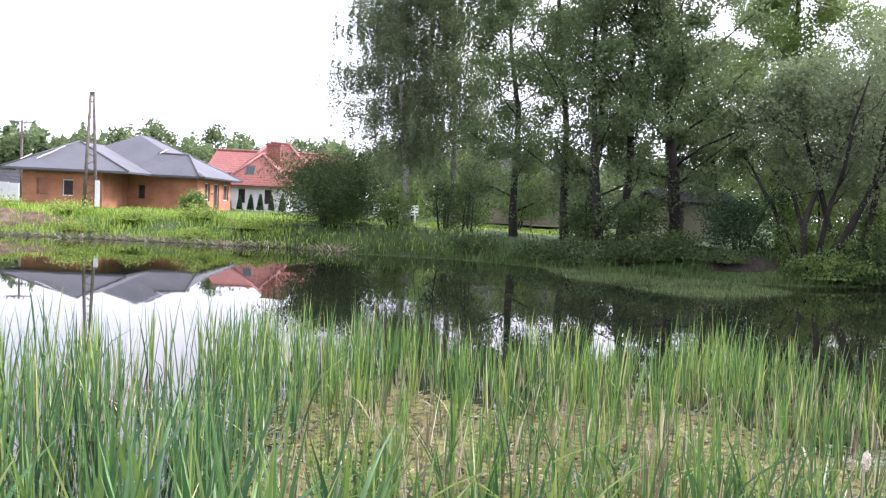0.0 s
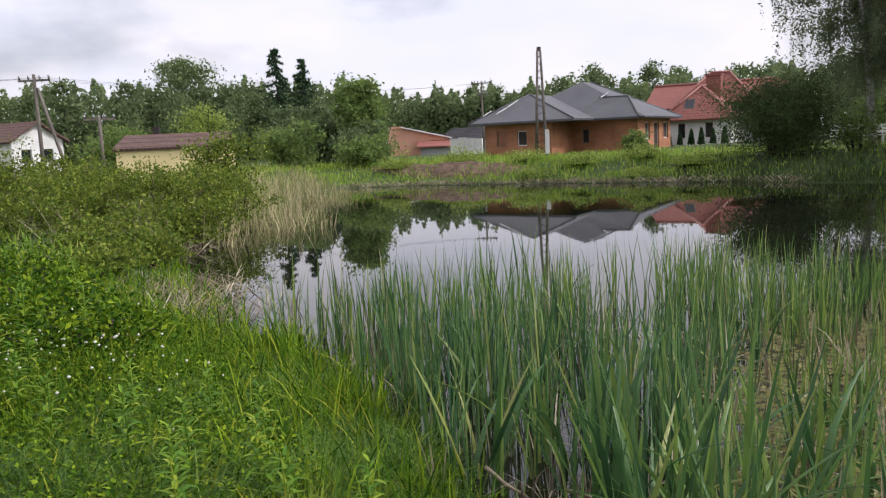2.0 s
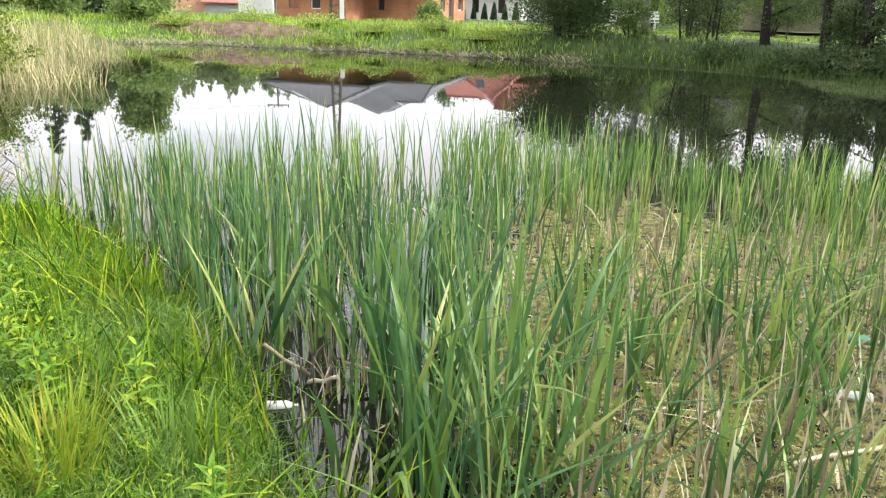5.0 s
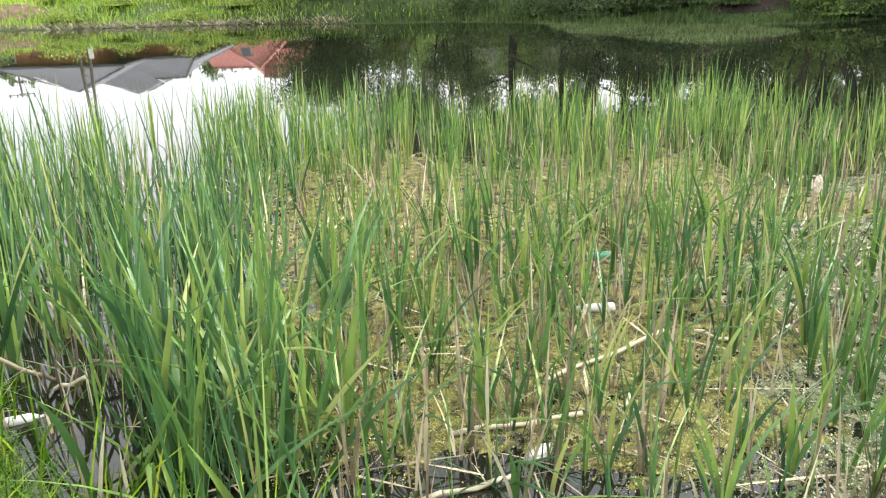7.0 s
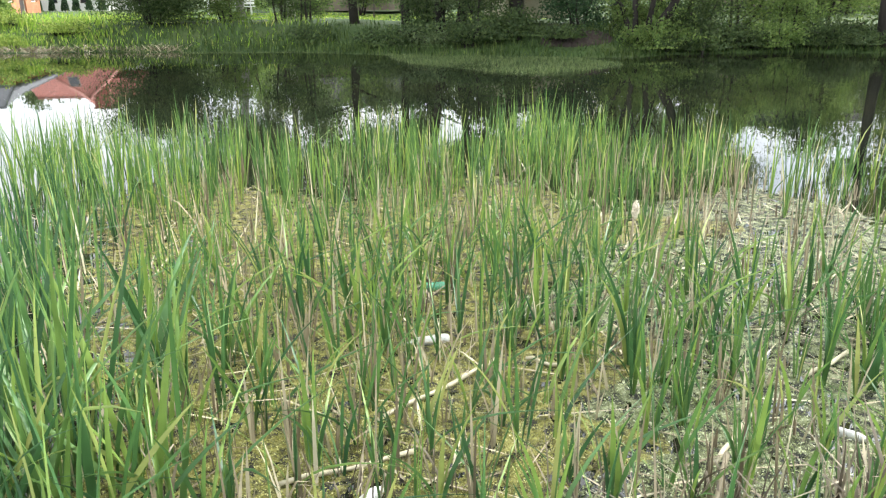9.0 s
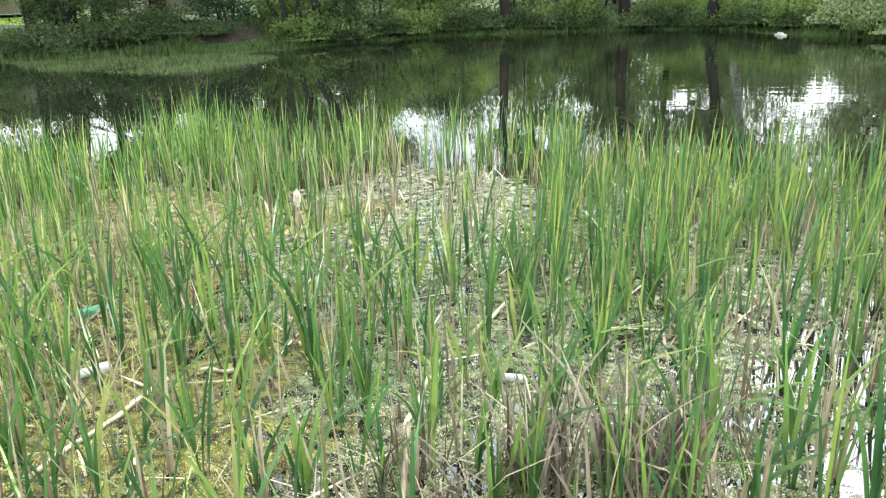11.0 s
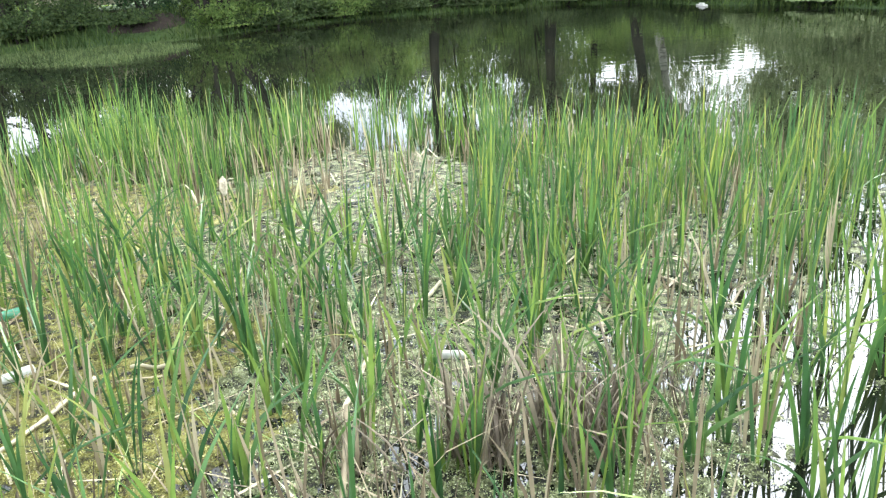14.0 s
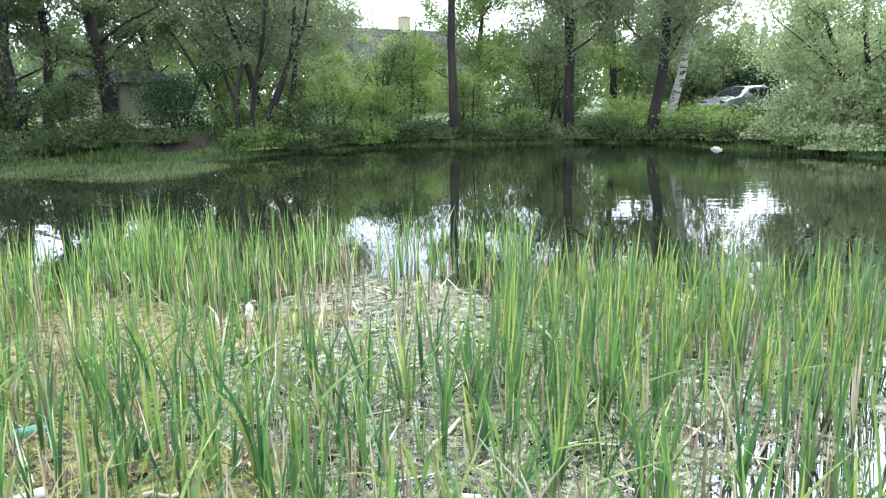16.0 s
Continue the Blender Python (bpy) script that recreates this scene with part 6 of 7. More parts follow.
def brick_house():
    ob = thing("brick_house", NEARER, "unfinished single-storey house of orange blocks under a grey hipped roof", "house")
    z0, h = 0.55, 2.5
    wing = part("wall", wall_mesh(4.95, h, 0.3, [(0.90, 1.64, 0.85, 1.85), (2.46, 3.16, 0.82, 1.84)]), M_BRICK, ob)
    wing.matrix_basis = rot_z(-25.83, 49.5, z0)
    window(wing, 0.90, 1.64, 0.85, 1.85, M_WOOD, M_BOARD)
    w = window(wing, 2.46, 3.16, 0.82, 1.84, M_WHITEPAINT, M_DARK)
    step = part("wall", wall_mesh(3.7, h, 0.3, []), M_BRICK, ob)
    step.matrix_basis = rot_z(-20.88, 49.8, z0, 90)
    main = part("wall", wall_mesh(4.67, h, 0.3, [(0.68, 1.18, 0.80, 1.78)]), M_BRICK, ob)
    main.matrix_basis = rot_z(-20.88, 53.5, z0)
    window(main, 0.68, 1.18, 0.80, 1.78, M_WOOD, M_DARK)
    side = part("wall", wall_mesh(7.9, h, 0.3, [(1.4, 2.6, 0.9, 2.1), (3.6, 5.0, 0.1, 2.1), (6.2, 7.6, 0.9, 2.1)]), M_BRICK, ob)
    side.matrix_basis = rot_z(-16.21, 53.8, z0, 90)
    window(side, 1.4, 2.6, 0.9, 2.1, M_WHITEPAINT, M_DARK)
    window(side, 3.6, 5.0, 0.1, 2.1, M_WHITEPAINT, M_DARK)
    window(side, 6.2, 7.6, 0.9, 2.1, M_WHITEPAINT, M_DARK)
    back = part("wall", wall_mesh(9.62, h, 0.3, []), M_BRICK, ob)
    back.matrix_basis = rot_z(-16.21, 62.0, z0, 180)
    west = part("wall", wall_mesh(11.9, h, 0.3, []), M_BRICK, ob)
    west.matrix_basis = rot_z(-25.83, 61.7, z0, 270)
    e = 3.02
    part("roof", poly_roof(hip_faces(-27.0, -15.5, 52.8, 62.8, e, (-21.45, 57.0, 5.85), (-21.3, 58.4, 5.85))), M_GREYROOF, ob)
    part("roof", poly_roof(hip_faces(-26.75, -19.0, 48.8, 58.0, e, (-23.7, 52.6, 4.95), (-23.5, 56.0, 4.95))), M_GREYROOF, ob, "lower hipped roof of the front wing")
    part("roof", poly_roof(hip_faces(-20.6, -15.9, 52.7, 58.5, e, (-19.3, 54.6, 4.5), (-17.3, 55.0, 4.5))), M_GREYROOF, ob, "small hipped roof over the corner")
    for a, b in (((-26.75, 48.8, e), (-23.7, 52.6, 4.95)), ((-19.0, 48.8, e), (-23.7, 52.6, 4.95)), ((-15.9, 52.7, e), (-17.3, 55.0, 4.5)), ((-19.3, 54.6, 4.5), (-17.3, 55.0, 4.5)), ((-15.5, 62.8, e), (-21.3, 58.4, 5.85))):
        bm = bmesh.new()
        tube(bm, [Vector(a) + Vector((0, 0, 0.02)), Vector(b) + Vector((0, 0, 0.02))], [0.06, 0.06], 6)
        part("ridge_cap", bm, M_GREYROOF, ob)
    for x0, x1, yy in ((-26.75, -19.0, 48.74), (-19.0, -15.9, 52.64)):
        bm = bmesh.new()
        box(bm, x0, x1, yy - 0.05, yy + 0.05, e - 0.16, e - 0.02, 0.02)
        part("gutter", bm, M_GREYROOF, ob)
    for k, (x, y, z, ln) in enumerate(((-24.5, 50.6, 4.0, 0.9), (-24.8, 50.2, 3.72, 0.9), (-25.05, 49.75, 3.5, 0.8), (-26.0, 49.6, 3.40, 0.8), (-19.0, 54.1, 4.35, 0.7))):
        bm = bmesh.new()
        box(bm, -0.03, 0.03, -0.02, 0.02, 0, ln)
        b = part("roof_batten", bm, M_WHITEPAINT, ob, "pale batten lying on the roof")
        b.matrix_basis = pose(x, y, z + 0.12, -62, 0, -35)
    return ob


brick_house()


def red_house():
    ob = thing("red_roofed_house", NEARER, "white house with steep red-tiled roofs and a brick chimney", "house")
    z0 = 0.7
    front = part("wall", wall_mesh(5.1, 2.15, 0.3, [(0.9, 1.5, 0.6, 1.8), (3.1, 3.7, 0.6, 1.8)]), M_WHITEWALL, ob)
    front.matrix_basis = rot_z(-17.7, 66.6, z0)
    window(front, 0.9, 1.5, 0.6, 1.8, M_WOOD, M_GLASS)
    window(front, 3.1, 3.7, 0.6, 1.8, M_WOOD, M_GLASS)
    side = part("wall", wall_mesh(4.05, 2.15, 0.3, []), M_WHITEWALL, ob)
    side.matrix_basis = rot_z(-12.6, 66.9, z0, 90)
    west = part("wall", wall_mesh(4.05, 2.15, 0.3, []), M_WHITEWALL, ob)
    west.matrix_basis = rot_z(-17.7, 70.95, z0, 270)
    wide = part("wall", wall_mesh(11.0, 2.9, 0.3, [(8.6, 9.4, 1.4, 2.5)]), M_WHITEWALL, ob)
    wide.matrix_basis = rot_z(-20.4, 71.0, z0)
    window(wide, 8.6, 9.4, 1.4, 2.5, M_WOOD, M_GLASS)
    wide_e = part("wall", wall_mesh(5.7, 2.9, 0.3, []), M_WHITEWALL, ob)
    wide_e.matrix_basis = rot_z(-9.4, 71.3, z0, 90)
    part("roof", poly_roof(hip_faces(-18.2, -12.2, 66.0, 75.0, 2.8, (-15.15, 68.0, 5.5), (-15.1, 73.0, 5.6))), M_REDROOF, ob)
    part("roof", poly_roof([[(-20.9, 70.4, 3.9), (-9.2, 70.4, 3.9), (-9.2, 73.6, 6.0), (-20.6, 73.6, 6.0)], [(-20.6, 73.6, 6.0), (-9.2, 73.6, 6.0), (-9.2, 77, 3.9), (-20.9, 77, 3.9)]]), M_REDROOF, ob, "long red-tiled ridge roof")
    part("roof", poly_roof(hip_faces(-17.6, -11.4, 70.0, 77.5, 4.2, (-15.4, 72.2, 6.75), (-13.8, 72.4, 6.75))), M_REDROOF, ob, "raised red-tiled hip")
    for a, b in (((-18.2, 66.0, 2.8), (-15.15, 68.0, 5.5)), ((-12.2, 66.0, 2.8), (-15.15, 68.0, 5.5)), ((-15.15, 68.0, 5.5), (-15.1, 73.0, 5.6)), ((-17.6, 70.0, 4.2), (-15.4, 72.2, 6.75)),
                 ((-11.4, 70.0, 4.2), (-13.8, 72.4, 6.75)), ((-15.4, 72.2, 6.75), (-13.8, 72.4, 6.75)), ((-20.6, 73.6, 6.0), (-9.2, 73.6, 6.0))):
        bm = bmesh.new()
        tube(bm, [Vector(a) + Vector((0, 0, 0.05)), Vector(b) + Vector((0, 0, 0.05))], [0.11, 0.11], 8)
        part("ridge_cap", bm, M_REDCAP, ob)
    bm = bmesh.new()
    box(bm, -15.2, -14.0, 69.6, 70.4, 4.2, 6.4)
    box(bm, -15.3, -13.9, 69.5, 70.5, 6.4, 6.55)
    part("chimney", bm, M_REDROOF, ob, "red brick chimney")
    bm = bmesh.new()
    box(bm, -0.42, 0.42, -0.03, 0.06, -0.5, 0.5)
    sky = part("skylight", bm, M_WOOD, ob)
    sky.matrix_basis = pose(-15.9, 66.95, 4.05, -37, 0, 0)
    bm = bmesh.new()
    box(bm, -0.34, 0.34, -0.045, -0.031, -0.42, 0.42)
    part("pane", bm, M_GLASS, sky)
    return ob


red_house()


def thuja(m, h, group, label):
    ob = thing("thuja", m, label, "shrub", group)
    g = np.random.default_rng(int(h * 1000))
    bm = bmesh.new()
    tube(bm, [(0, 0, -0.05), (0, 0, h * 0.9)], [0.03, 0.01], 5)
    part("stem", bm, M_BARK, ob)
    n = 700
    u = g.uniform(0, 1, n)
    rad = 0.24 * (1 - u) ** 0.6 * np.sqrt(g.uniform(0.3, 1, n))
    a = g.uniform(0, 6.3, n)
    v, q, _ = leaf_quads(np.stack([rad * np.cos(a), rad * np.sin(a), 0.05 + u * h * 0.95], 1), g.uniform(0.06, 0.12, n))
    part("foliage", mesh_np("foliage", v, q, material=M_CONIFER), M_CONIFER, ob)
    return ob


th = thuja(at(-15.3, 58.0), 1.1, "thujas along the white house", "small dark column thuja before the white house")
for x, s in ((-14.5, 0.95), (-13.7, 1.05), (-13.0, 1.1), (-12.2, 1.0), (-11.4, 1.1)):
    copy_thing(th, at(x, 58.0, x * 50) @ Matrix.Scale(s, 4))


def simple_house(name, x0, x1, y0, y1, z0, eave, ridge, wall_mat, roof_mat, label, axis="x", over=0.35, openings=(), openings_e=(), win=None, category="house"):
    """A gabled building; the front wall lies along x at y0."""
    ob = thing(name, rot_z(0, 0, 0), label, category)
    w, d, h = x1 - x0, y1 - y0, eave - z0
    f = part("wall", wall_mesh(w, h, 0.25, list(openings)), wall_mat, ob)
    f.matrix_basis = rot_z(x0, y0, z0)
    for o in openings:
        window(f, *o, win or M_WOOD, M_GLASS)
    for px, py, deg, ln, op in ((x1, y0 + 0.25, 90, d - 0.5, openings_e), (x1, y1, 180, w, ()), (x0, y1 - 0.25, 270, d - 0.5, ())):
        side = part("wall", wall_mesh(ln, h, 0.25, list(op)), wall_mat, ob)
        side.matrix_basis = rot_z(px, py, z0, deg)
        for o in op:
            window(side, *o, win or M_WOOD, M_GLASS)
    xm, ym, o = (x0 + x1) / 2, (y0 + y1) / 2, over
    sl = (ridge - eave)
    if axis == "x":
        dz = sl * o / (d / 2)
        faces = [[(x0 - o, y0 - o, eave - dz), (x1 + o, y0 - o, eave - dz), (x1 + o, ym, ridge), (x0 - o, ym, ridge)], [(x0 - o, ym, ridge), (x1 + o, ym, ridge), (x1 + o, y1 + o, eave - dz), (x0 - o, y1 + o, eave - dz)]]
        gables = [[(x0 + 0.02, y0, eave), (x0 + 0.02, y1, eave), (x0 + 0.02, ym, ridge)], [(x1 - 0.02, y0, eave), (x1 - 0.02, y1, eave), (x1 - 0.02, ym, ridge)]]
    else:
        dz = sl * o / (w / 2)
        faces = [[(x0 - o, y0 - o, eave - dz), (xm, y0 - o, ridge), (xm, y1 + o, ridge), (x0 - o, y1 + o, eave - dz)], [(xm, y0 - o, ridge), (x1 + o, y0 - o, eave - dz), (x1 + o, y1 + o, eave - dz), (xm, y1 + o, ridge)]]
        gables = [[(x0, y0 + 0.02, eave), (x1, y0 + 0.02, eave), (xm, y0 + 0.02, ridge)], [(x0, y1 - 0.02, eave), (x1, y1 - 0.02, eave), (xm, y1 - 0.02, ridge)]]
    part("roof", poly_roof(faces), roof_mat, ob)
    for g in gables:
        bm = bmesh.new()
        bm.faces.new([bm.verts.new((p[0], p[1], p[2] - 0.03)) for p in g])
        bm.normal_update()
        bmesh.ops.solidify(bm, geom=bm.faces[:], thickness=0.1)
        part("gable", bm, wall_mat, ob)
    return ob


# peach building with a lean-to, and a white garden wall beside the brick house
def peach_building():
    ob = thing("peach_building", Matrix.Translation((-37.0, 58.5, 0)) @ pose(0, 0, 0, 0, 0, 31) @ Matrix.Diagonal((0.86, 1, 1, 1)) @ Matrix.Translation((37.0, -58.5, 0)), "low peach-coloured building with a shallow roof and a red lean-to", "building")
    bm = bmesh.new()
    f = [bm.verts.new(p) for p in ((-40.0, 58, 0.6), (-34.0, 58, 0.6), (-34.0, 58, 2.25), (-38.5, 58, 3.2), (-40.0, 58, 3.2))]
    face = bm.faces.new(f)
    r = bmesh.ops.extrude_face_region(bm, geom=[face])
    bmesh.ops.translate(bm, verts=[v for v in r["geom"] if isinstance(v, bmesh.types.BMVert)], vec=(0, 6, 0))
    bmesh.ops.recalc_face_normals(bm, faces=bm.faces[:])
    part("wall", bm, M_PINKWALL, ob)
    part("roof", poly_roof([[(-38.7, 57.7, 3.36), (-33.6, 57.7, 2.28), (-33.6, 64.3, 2.28), (-38.7, 64.3, 3.36)]], 0.1), M_WHITEPAINT, ob, "white-edged shallow roof")
    bm = bmesh.new()
    box(bm, -40.1, -38.55, 57.9, 64.1, 3.2, 3.36)
    part("parapet", bm, M_PINKWALL, ob)
    bm = bmesh.new()
    box(bm, -36.8, -32.7, 56.2, 57.9, 0.6, 1.45)
    part("lean_to", bm, M_GREYWALL, ob)
    part("roof", poly_roof([[(-37.1, 55.8, 1.5), (-32.5, 55.8, 1.5), (-32.5, 57.95, 2.0), (-37.1, 57.95, 2.0)]], 0.08), M_REDROOF, ob, "red lean-to roof")
    return ob


peach_building()
simple_house("grey_roofed_house", -41.5, -35.5, 70, 76, 0.7, 2.2, 3.3, M_GREYWALL, M_DARKROOF, "small house with a dark pitched roof behind the peach building")


def garden_wall():
    ob = thing("garden_wall", rot_z(0, 0, 0), "white concrete panel fence beside the brick house", "fence")
    for i in range(4):
        bm = bmesh.new()
        box(bm, -32.4 + i * 0.74, -31.69 + i * 0.74, 56.0, 56.08, 0.6, 2.1 - 0.05 * (i % 2) + (0.12 if i == 1 else 0))
        part("panel", bm, M_WHITEWALL, ob)
    return ob


garden_wall()
outhouse = simple_house("yellow_building", -4.5, 0.0, 0.0, 4.7, 0.5, 2.22, 2.82, M_YELLOWWALL, M_BROWNROOF, "low pale yellow outbuilding with a dark felt roof", over=0.12)
outhouse.matrix_basis = rot_z(-26.4, 25.2, 0, 38)
bm = bmesh.new()
box(bm, -3.5, -3.2, 2.9, 3.2, 2.4, 3.2)
part("chimney", bm, M_DARK, outhouse, "square dark chimney")
simple_house("white_house", -55.9, -48.9, 29.3, 32.9, 0.6, 3.3, 4.4, M_WHITEWALL, M_BROWNROOF, "white gabled house with a brown-red roof", openings=[(4.2, 5.0, 1.0, 1.9)], openings_e=[(0.4, 1.1, 1.1, 2.0), (1.9, 2.6, 1.1, 2.0)])
simple_house("grey_cottage", 0.8, 9.5, 50.0, 57.0, 0.9, 3.2, 5.2, M_TAUPE, M_DARKROOF, "cottage with a grey roof behind the alders", openings=[(1.5, 2.4, 0.8, 1.9), (6.0, 6.9, 0.8, 1.9)])
simple_house("cream_shed", 8.7, 11.2, 30.5, 34.0, 0.9, 2.5, 2.9, M_CREAM, M_DARKROOF, "small cream-coloured shed in the trees' shade", category="shed", openings=[(0.15, 0.75, 0.1, 1.5)])
cottage = simple_house("dark_roofed_house", 27.3, 36.3, 41.0, 48.6, 1.0, 3.6, 6.1, M_TAUPE, M_SLATE, "house with a dark ridge roof beyond the trees")
bm = bmesh.new()
box(bm, 32.2, 32.8, 44.5, 45.1, 5.7, 6.85)
box(bm, 32.15, 32.85, 44.45, 45.15, 6.85, 6.95)
part("chimney", bm, M_CREAM, cottage, "square rendered chimney")
bm = bmesh.new()
tube(bm, [(30.0, 44.8, 5.9), (30.0, 44.8, 7.9)], [0.03, 0.02], 6)
tube(bm, [(29.6, 44.8, 7.7), (30.4, 44.8, 7.7)], [0.015, 0.015], 5)
tube(bm, [(29.7, 44.8, 7.4), (30.3, 44.8, 7.4)], [0.015, 0.015], 5)
part("antenna", bm, M_METAL, cottage)


def lawn_bench(x, y, deg):
    ob = thing("garden_bench", on_ground(x, y, deg), "white slatted garden bench on the lawn", "bench")
    for z, yy in ((0.45, 0.0), (0.45, 0.14), (0.45, 0.28), (0.62, 0.38), (0.78, 0.40), (0.94, 0.42)):
        bm = bmesh.new()
        box(bm, -1.3, 1.3, yy - 0.05 if z < 0.5 else yy - 0.015, yy + 0.05 if z < 0.5 else yy + 0.015, z - 0.02 if z < 0.5 else z - 0.06, z + 0.02 if z < 0.5 else z + 0.06)
        part("slat", bm, M_WHITEPAINT, ob)
    for xx in (-1.1, 1.1):
        bm = bmesh.new()
        box(bm, xx - 0.03, xx + 0.03, -0.05, 0.02, -0.05, 0.43)
        part("leg", bm, M_WHITEPAINT, ob)
        bm = bmesh.new()
        box(bm, xx - 0.03, xx + 0.03, 0.45, 0.5, -0.05, 1.0)
        part("leg", bm, M_WHITEPAINT, ob)
    return ob


lawn_bench(-2.4, 45.0, 8)


def fence_posts():
    for i, (x, y, h) in enumerate(((10.9, 28.0, 1.3), (13.6, 28.4, 1.0), (4.5, 38.5, 1.1), (7.2, 38.5, 1.1))):
        bm = bmesh.new()
        box(bm, -0.035, 0.035, -0.035, 0.035, -0.1, h, 0.008)
        box(bm, -0.045, 0.045, -0.045, 0.045, h, h + 0.025)
        ob = part("fence_post", bm, M_WOOD if i < 2 else M_CONCRETE)
        ob.matrix_basis = on_ground(x, y)
        tagged(ob, "grey square fence post on the bank" if i < 2 else "grey square fence post by the lawn", "post", "fence posts")


fence_posts()


# ---- poles and wires ----
def lattice_pole(x, y, h, label):
    """Two leaning concrete legs joined by rungs."""
    ob = thing("lattice_pole", on_ground(x, y, 20), label, "power pole")
    bm = bmesh.new()
    tube(bm, [(-0.31, 0, -0.2), (-0.08, 0, h)], [0.135, 0.09], 4)
    part("leg", bm, M_CONCRETE, ob)
    bm = bmesh.new()
    tube(bm, [(0.31, 0, -0.2), (0.08, 0, h)], [0.135, 0.09], 4)
    part("leg", bm, M_CONCRETE, ob)
    n = 15
    for i in range(n):
        u, u2 = (i + 0.8) / n, (i + 1.35) / n
        w, w2 = 0.29 - 0.22 * u, 0.29 - 0.22 * min(1, u2)
        bm = bmesh.new()
        tube(bm, [(-w, 0, h * u), (w2, 0, min(h, h * u2))] if i % 2 else [(w, 0, h * u), (-w2, 0, min(h, h * u2))], [0.03, 0.03], 4)
        part("rung", bm, M_CONCRETE, ob)
    bm = bmesh.new()
    box(bm, -0.12, 0.12, -0.08, 0.08, h - 0.02, h + 0.18, 0.02)
    part("cap", bm, M_CONCRETE, ob)
    bm = bmesh.new()
    box(bm, 0.24, 0.48, -0.32, -0.14, 0.1, 1.5, 0.02)
    part("cable_cover", bm, M_WHITEWALL, ob, "white cable cover on one leg")
    return ob


lattice_pole(-18.8, 43.0, 6.05, "tall narrow lattice pole with two concrete legs on the bank")


def wood_pole(x, y, h, arms, label, turn=0.0, strut=False, name="utility_pole"):
    ob = thing(name, on_ground(x, y, turn), label, "power pole", "utility poles")
    bm = bmesh.new()
    tube(bm, [(0, 0, -0.3), (0, 0, h)], [0.11, 0.08], 8)
    part("pole", bm, M_WOOD, ob)
    if strut:
        bm = bmesh.new()
        tube(bm, [(1.3, 0.2, -0.2), (0.12, 0.02, h * 0.88)], [0.10, 0.07], 8)
        part("strut", bm, M_WOOD, ob)
    for z, w in arms:
        bm = bmesh.new()
        box(bm, -w, w, -0.05, 0.05, z - 0.05, z + 0.05, 0.01)
        arm = part("crossarm", bm, M_WOOD, ob)
        for s in (-0.92, -0.35, 0.35, 0.92):
            bm = bmesh.new()
            tube(bm, [(s * w, 0, z + 0.05), (s * w, 0, z + 0.12), (s * w, 0, z + 0.24)], [0.03, 0.06, 0.045], 7)
            part("insulator", bm, M_METAL, arm)
    return ob


wood_pole(-33.0, 63.0, 6.2, ((6.0, 0.95), (5.0, 0.5)), "wooden utility pole with crossarms behind the brick house", 15)
wood_pole(-37.6, 24.0, 5.5, ((5.2, 0.8),), "grey utility pole with a leaning strut", 30, True)
wood_pole(-35.9, 26.2, 3.2, ((3.05, 0.75),), "short utility pole with a single crossarm", 50)


def wire(a, b, sag):
    bm = bmesh.new()
    pts = [Vector(a).lerp(Vector(b), u / 12) - Vector((0, 0, sag * 4 * (u / 12) * (1 - u / 12))) for u in range(13)]
    tube(bm, pts, [0.007] * 13, 4)
    tagged(part("power_wire", bm, M_RUBBER), "thin dark overhead wire strung between poles", "wire", "power wires")


for s in (-0.6, 0.0, 0.6):
    wire((-37.6 + s, 24.0, 5.9), (-33.0 + s, 63.0, 6.9), 0.7)
    wire((-37.6 + s, 24.0, 5.9), (-52.0 + s, 6.0, 6.4), 0.5)
wire((-35.9, 26.2, 3.7), (-37.6, 24.0, 3.6), 0.05)

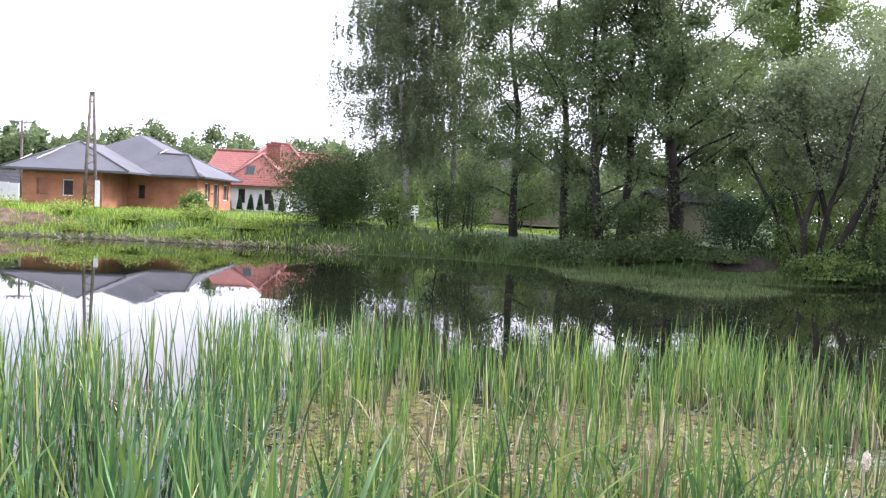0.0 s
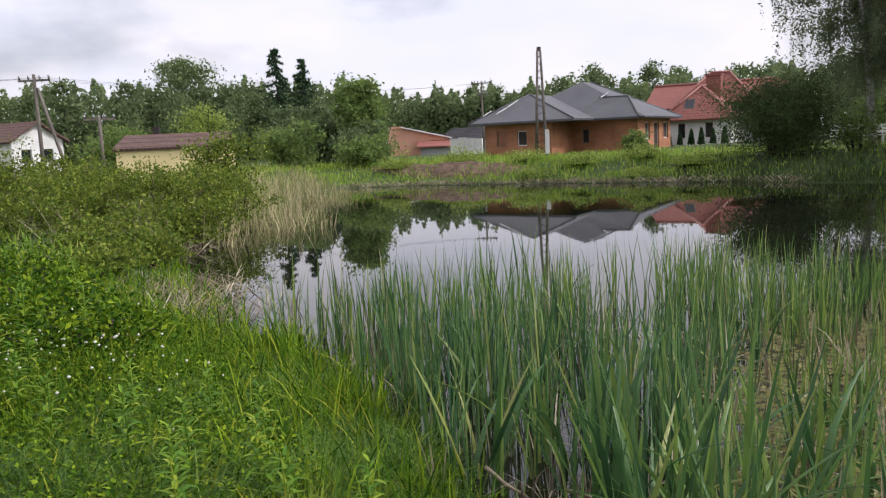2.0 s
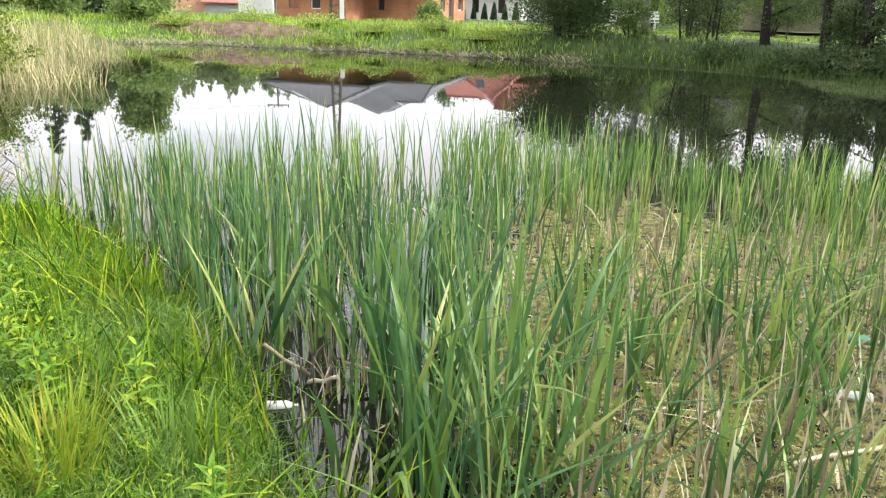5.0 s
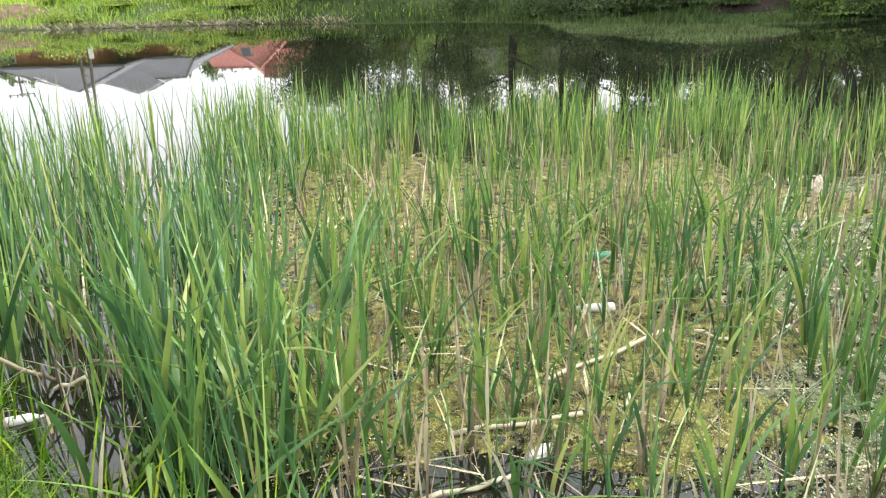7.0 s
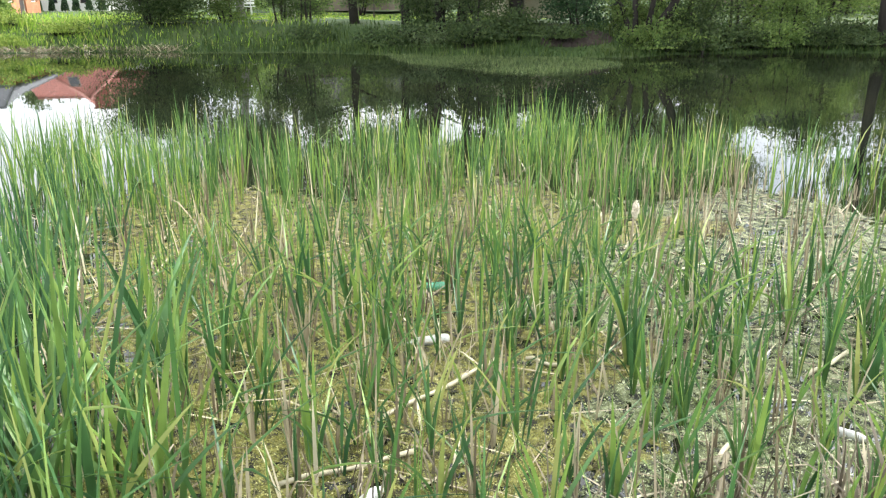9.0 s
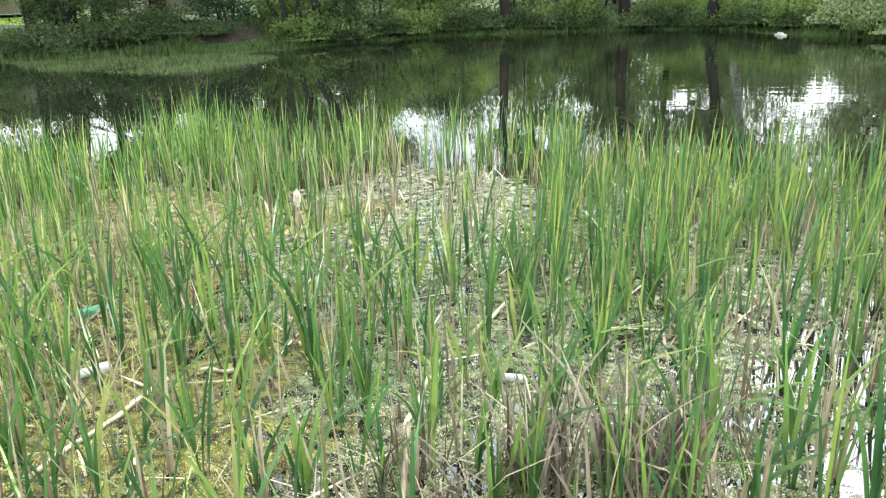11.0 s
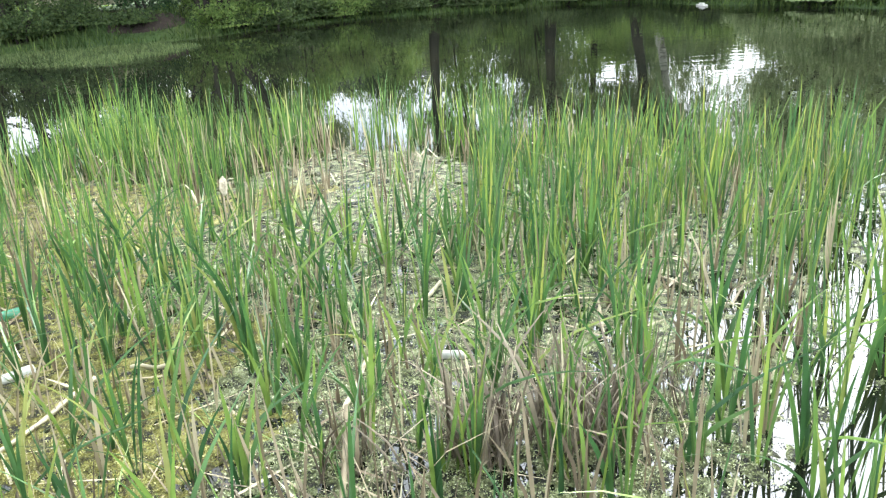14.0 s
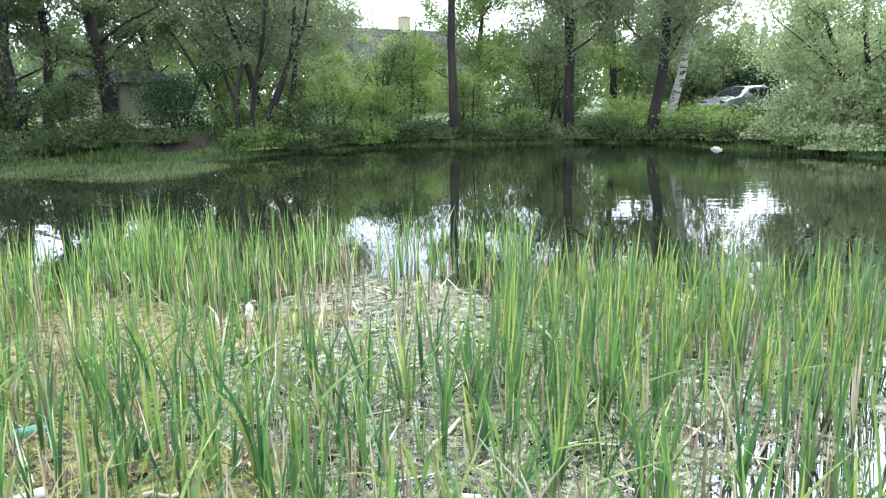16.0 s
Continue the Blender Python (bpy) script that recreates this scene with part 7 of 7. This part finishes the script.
# ---- parked car ----
def parked_car():
    ob = thing("parked_car", on_ground(36.0, 21.8, -6), "silver hatchback parked under the trees", "car")
    prof = [(-2.05, 0.35), (-2.1, 0.62), (-1.95, 0.82), (-1.05, 0.95), (-0.35, 1.40), (0.75, 1.46), (1.55, 1.18), (1.95, 0.98), (2.05, 0.6), (2.0, 0.35)]
    bm = bmesh.new()
    rows = []
    for yy, k in ((-0.84, 0.0), (-0.70, 1.0), (0.70, 1.0), (0.84, 0.0)):
        rows.append([bm.verts.new((x, yy if z < 0.96 or k else yy * 0.86, z if k or z < 0.96 else z - 0.06)) for x, z in prof])
    for a, b in zip(rows, rows[1:]):
        for i in range(len(prof) - 1):
            bm.faces.new((a[i], a[i + 1], b[i + 1], b[i])).smooth = True
        bm.faces.new((a[-1], a[0], b[0], b[-1]))
    bm.faces.new(rows[0][::-1])
    bm.faces.new(rows[-1])
    bmesh.ops.recalc_face_normals(bm, faces=bm.faces[:])
    part("body", bm, M_CAR, ob)
    for yy in (-0.80, 0.80):
        for x0, x1 in ((-0.72, 0.22), (0.28, 1.2)):
            bm = bmesh.new()
            vs = [bm.verts.new(p) for p in ((x0, yy, 0.98), (x1, yy, 0.98), (x1 - 0.12, yy * 0.93, 1.32), (x0 + (0.42 if x0 < 0 else 0.05), yy * 0.93, 1.32))]
            bm.faces.new(vs)
            bm.normal_update()
            bmesh.ops.solidify(bm, geom=bm.faces[:], thickness=0.03)
            part("side_window", bm, M_GLASS, ob)
    bm = bmesh.new()
    bm.faces.new([bm.verts.new(p) for p in ((-1.02, -0.66, 0.985), (-1.02, 0.66, 0.985), (-0.42, 0.58, 1.385), (-0.42, -0.58, 1.385))])
    bmesh.ops.translate(bm, verts=bm.verts[:], vec=(-0.02, 0, 0.015))
    bm.normal_update()
    bmesh.ops.solidify(bm, geom=bm.faces[:], thickness=0.01)
    part("windscreen", bm, M_GLASS, ob)
    for x in (-1.3, 1.3):
        for yy in (-0.78, 0.78):
            bm = bmesh.new()
            bmesh.ops.create_cone(bm, cap_ends=True, segments=20, radius1=0.31, radius2=0.31, depth=0.2, matrix=pose(x, yy, 0.31, 90))
            wheel = part("wheel", bm, M_RUBBER, ob)
            bm = bmesh.new()
            bmesh.ops.create_cone(bm, cap_ends=True, segments=16, radius1=0.19, radius2=0.17, depth=0.21, matrix=pose(x, yy + math.copysign(0.01, yy), 0.31, 90))
            part("rim", bm, M_METAL, wheel)
    for yy in (-0.55, 0.55):
        bm = bmesh.new()
        bmesh.ops.create_uvsphere(bm, u_segments=10, v_segments=6, radius=1, matrix=pose(-2.02, yy, 0.72) @ Matrix.Diagonal((0.08, 0.18, 0.08, 1)))
        part("headlight", bm, M_GLASS, ob)
    return ob


parked_car()

# ---- litter and small things on the water ----
def bottle(x, y, deg, length, r, mat, label, tilt=4.0, z=0.015):
    ob = thing("plastic_bottle", pose(x, y, z, 0, tilt, deg), label, "bottle", "floating bottles")
    bm = bmesh.new()
    prof = [(0.0, 0.55), (0.02, 0.92), (0.10, 1.0), (0.30, 1.0), (0.33, 0.93), (0.37, 1.0), (0.66, 1.0), (0.80, 0.72), (0.90, 0.36), (0.94, 0.34)]
    tube(bm, [(length * u - length / 2, 0, 0) for u, _ in prof], [r * k for _, k in prof], 14)
    part("body", bm, mat, ob)
    bm = bmesh.new()
    tube(bm, [(length * 0.44, 0, 0), (length * 0.49, 0, 0)], [r * 0.44, r * 0.44], 12)
    part("cap", bm, M_PLASTIC_W, ob)
    return ob


bottle(0.98, 3.70, 178, 0.26, 0.034, M_PLASTIC_W, "milky white plastic bottle half sunk in duckweed", z=0.006)
bottle(1.20, 4.50, 8, 0.22, 0.035, M_PLASTIC_G, "green plastic bottle lying in the duckweed mat")
bottle(2.58, 2.39, -40, 0.14, 0.022, M_PLASTIC_W, "small pale plastic bottle at a reed's foot")
bottle(-1.63, 2.72, 28, 0.16, 0.027, M_PLASTIC_W, "white plastic bottle floating by the bank", z=0.0)
bottle(0.55, 2.38, 50, 0.16, 0.03, M_PLASTIC_W, "dirty white plastic bottle under dead reeds", z=0.0)


def cane(p0, p1, r=0.010, label="pale dry reed cane lying on the mat"):
    bm = bmesh.new()
    a, b = Vector(p0), Vector(p1)
    pts = [a.lerp(b, i / 5) + Vector((0, 0, 0.008 * math.sin(i * 1.7))) for i in range(6)]
    tube(bm, pts, [r * (1.15 if i % 2 else 1.0) for i in range(6)], 7)
    tagged(part("reed_cane", bm, M_DEAD), label, "cane", "fallen canes")


for a, b in (((0.62, 2.9, 0.02), (1.28, 3.36, 0.03)), ((1.44, 3.36, 0.03), (1.60, 3.24, 0.02)), ((0.2, 2.5, 0.02), (0.75, 2.62, 0.02)), ((1.9, 2.3, 0.02), (2.25, 2.62, 0.03)), ((2.7, 2.9, 0.02), (3.1, 3.1, 0.03)),
             ((-1.62, 3.02, 0.02), (-1.80, 2.88, 0.22)), ((-1.60, 2.95, 0.02), (-1.40, 2.86, 0.12)), ((-1.05, 3.1, 0.05), (-1.45, 3.05, 0.10)), ((1.55, 1.75, 0.03), (1.85, 2.15, 0.16)), ((0.1, 2.1, 0.01), (0.42, 2.2, 0.02)),
             ((1.1, 2.0, 0.02), (1.5, 1.85, 0.05)), ((3.6, 2.9, 0.02), (3.9, 3.15, 0.02))):
    cane(a, b)


def seed_head(x, y, h):
    ob = thing("cattail_seed_head", pose(x, y, -0.05, 0, 4, 30), "old cattail stalk with a burst fluffy seed head", "cattail")
    bm = bmesh.new()
    tube(bm, [(0, 0, 0), (0.01, 0, h * 0.6), (0.0, 0, h)], [0.007, 0.006, 0.005], 6)
    part("stalk", bm, M_DEAD, ob)
    bm = bmesh.new()
    bmesh.ops.create_icosphere(bm, subdivisions=3, radius=1.0)
    for v in bm.verts:
        k = 1 + 0.35 * noise.noise(v.co * 2.3) + 0.15 * noise.noise(v.co * 6)
        v.co = Vector((v.co.x * 0.022 * k + 0.012, v.co.y * 0.022 * k, h + 0.02 + v.co.z * 0.055 * k))
    part("fluff", bm, M_FLUFF, ob)
    return ob


seed_head(2.36, 4.25, 0.55)


def waterside_board(x, y, deg):
    ob = thing("floating_board", pose(x, y, 0.02, 0, 0, deg) @ Matrix.Scale(0.55, 4), "pale weathered board floating at the far shore", "board")
    bm = bmesh.new()
    box(bm, -0.45, 0.45, -0.12, 0.12, -0.03, 0.04, 0.01)
    part("plank", bm, M_WHITEWALL, ob)
    bm = bmesh.new()
    box(bm, -0.2, 0.25, -0.08, 0.06, 0.042, 0.12, 0.01)
    part("block", bm, M_WHITEWALL, ob)
    return ob


waterside_board(22.0, 13.9, 60)
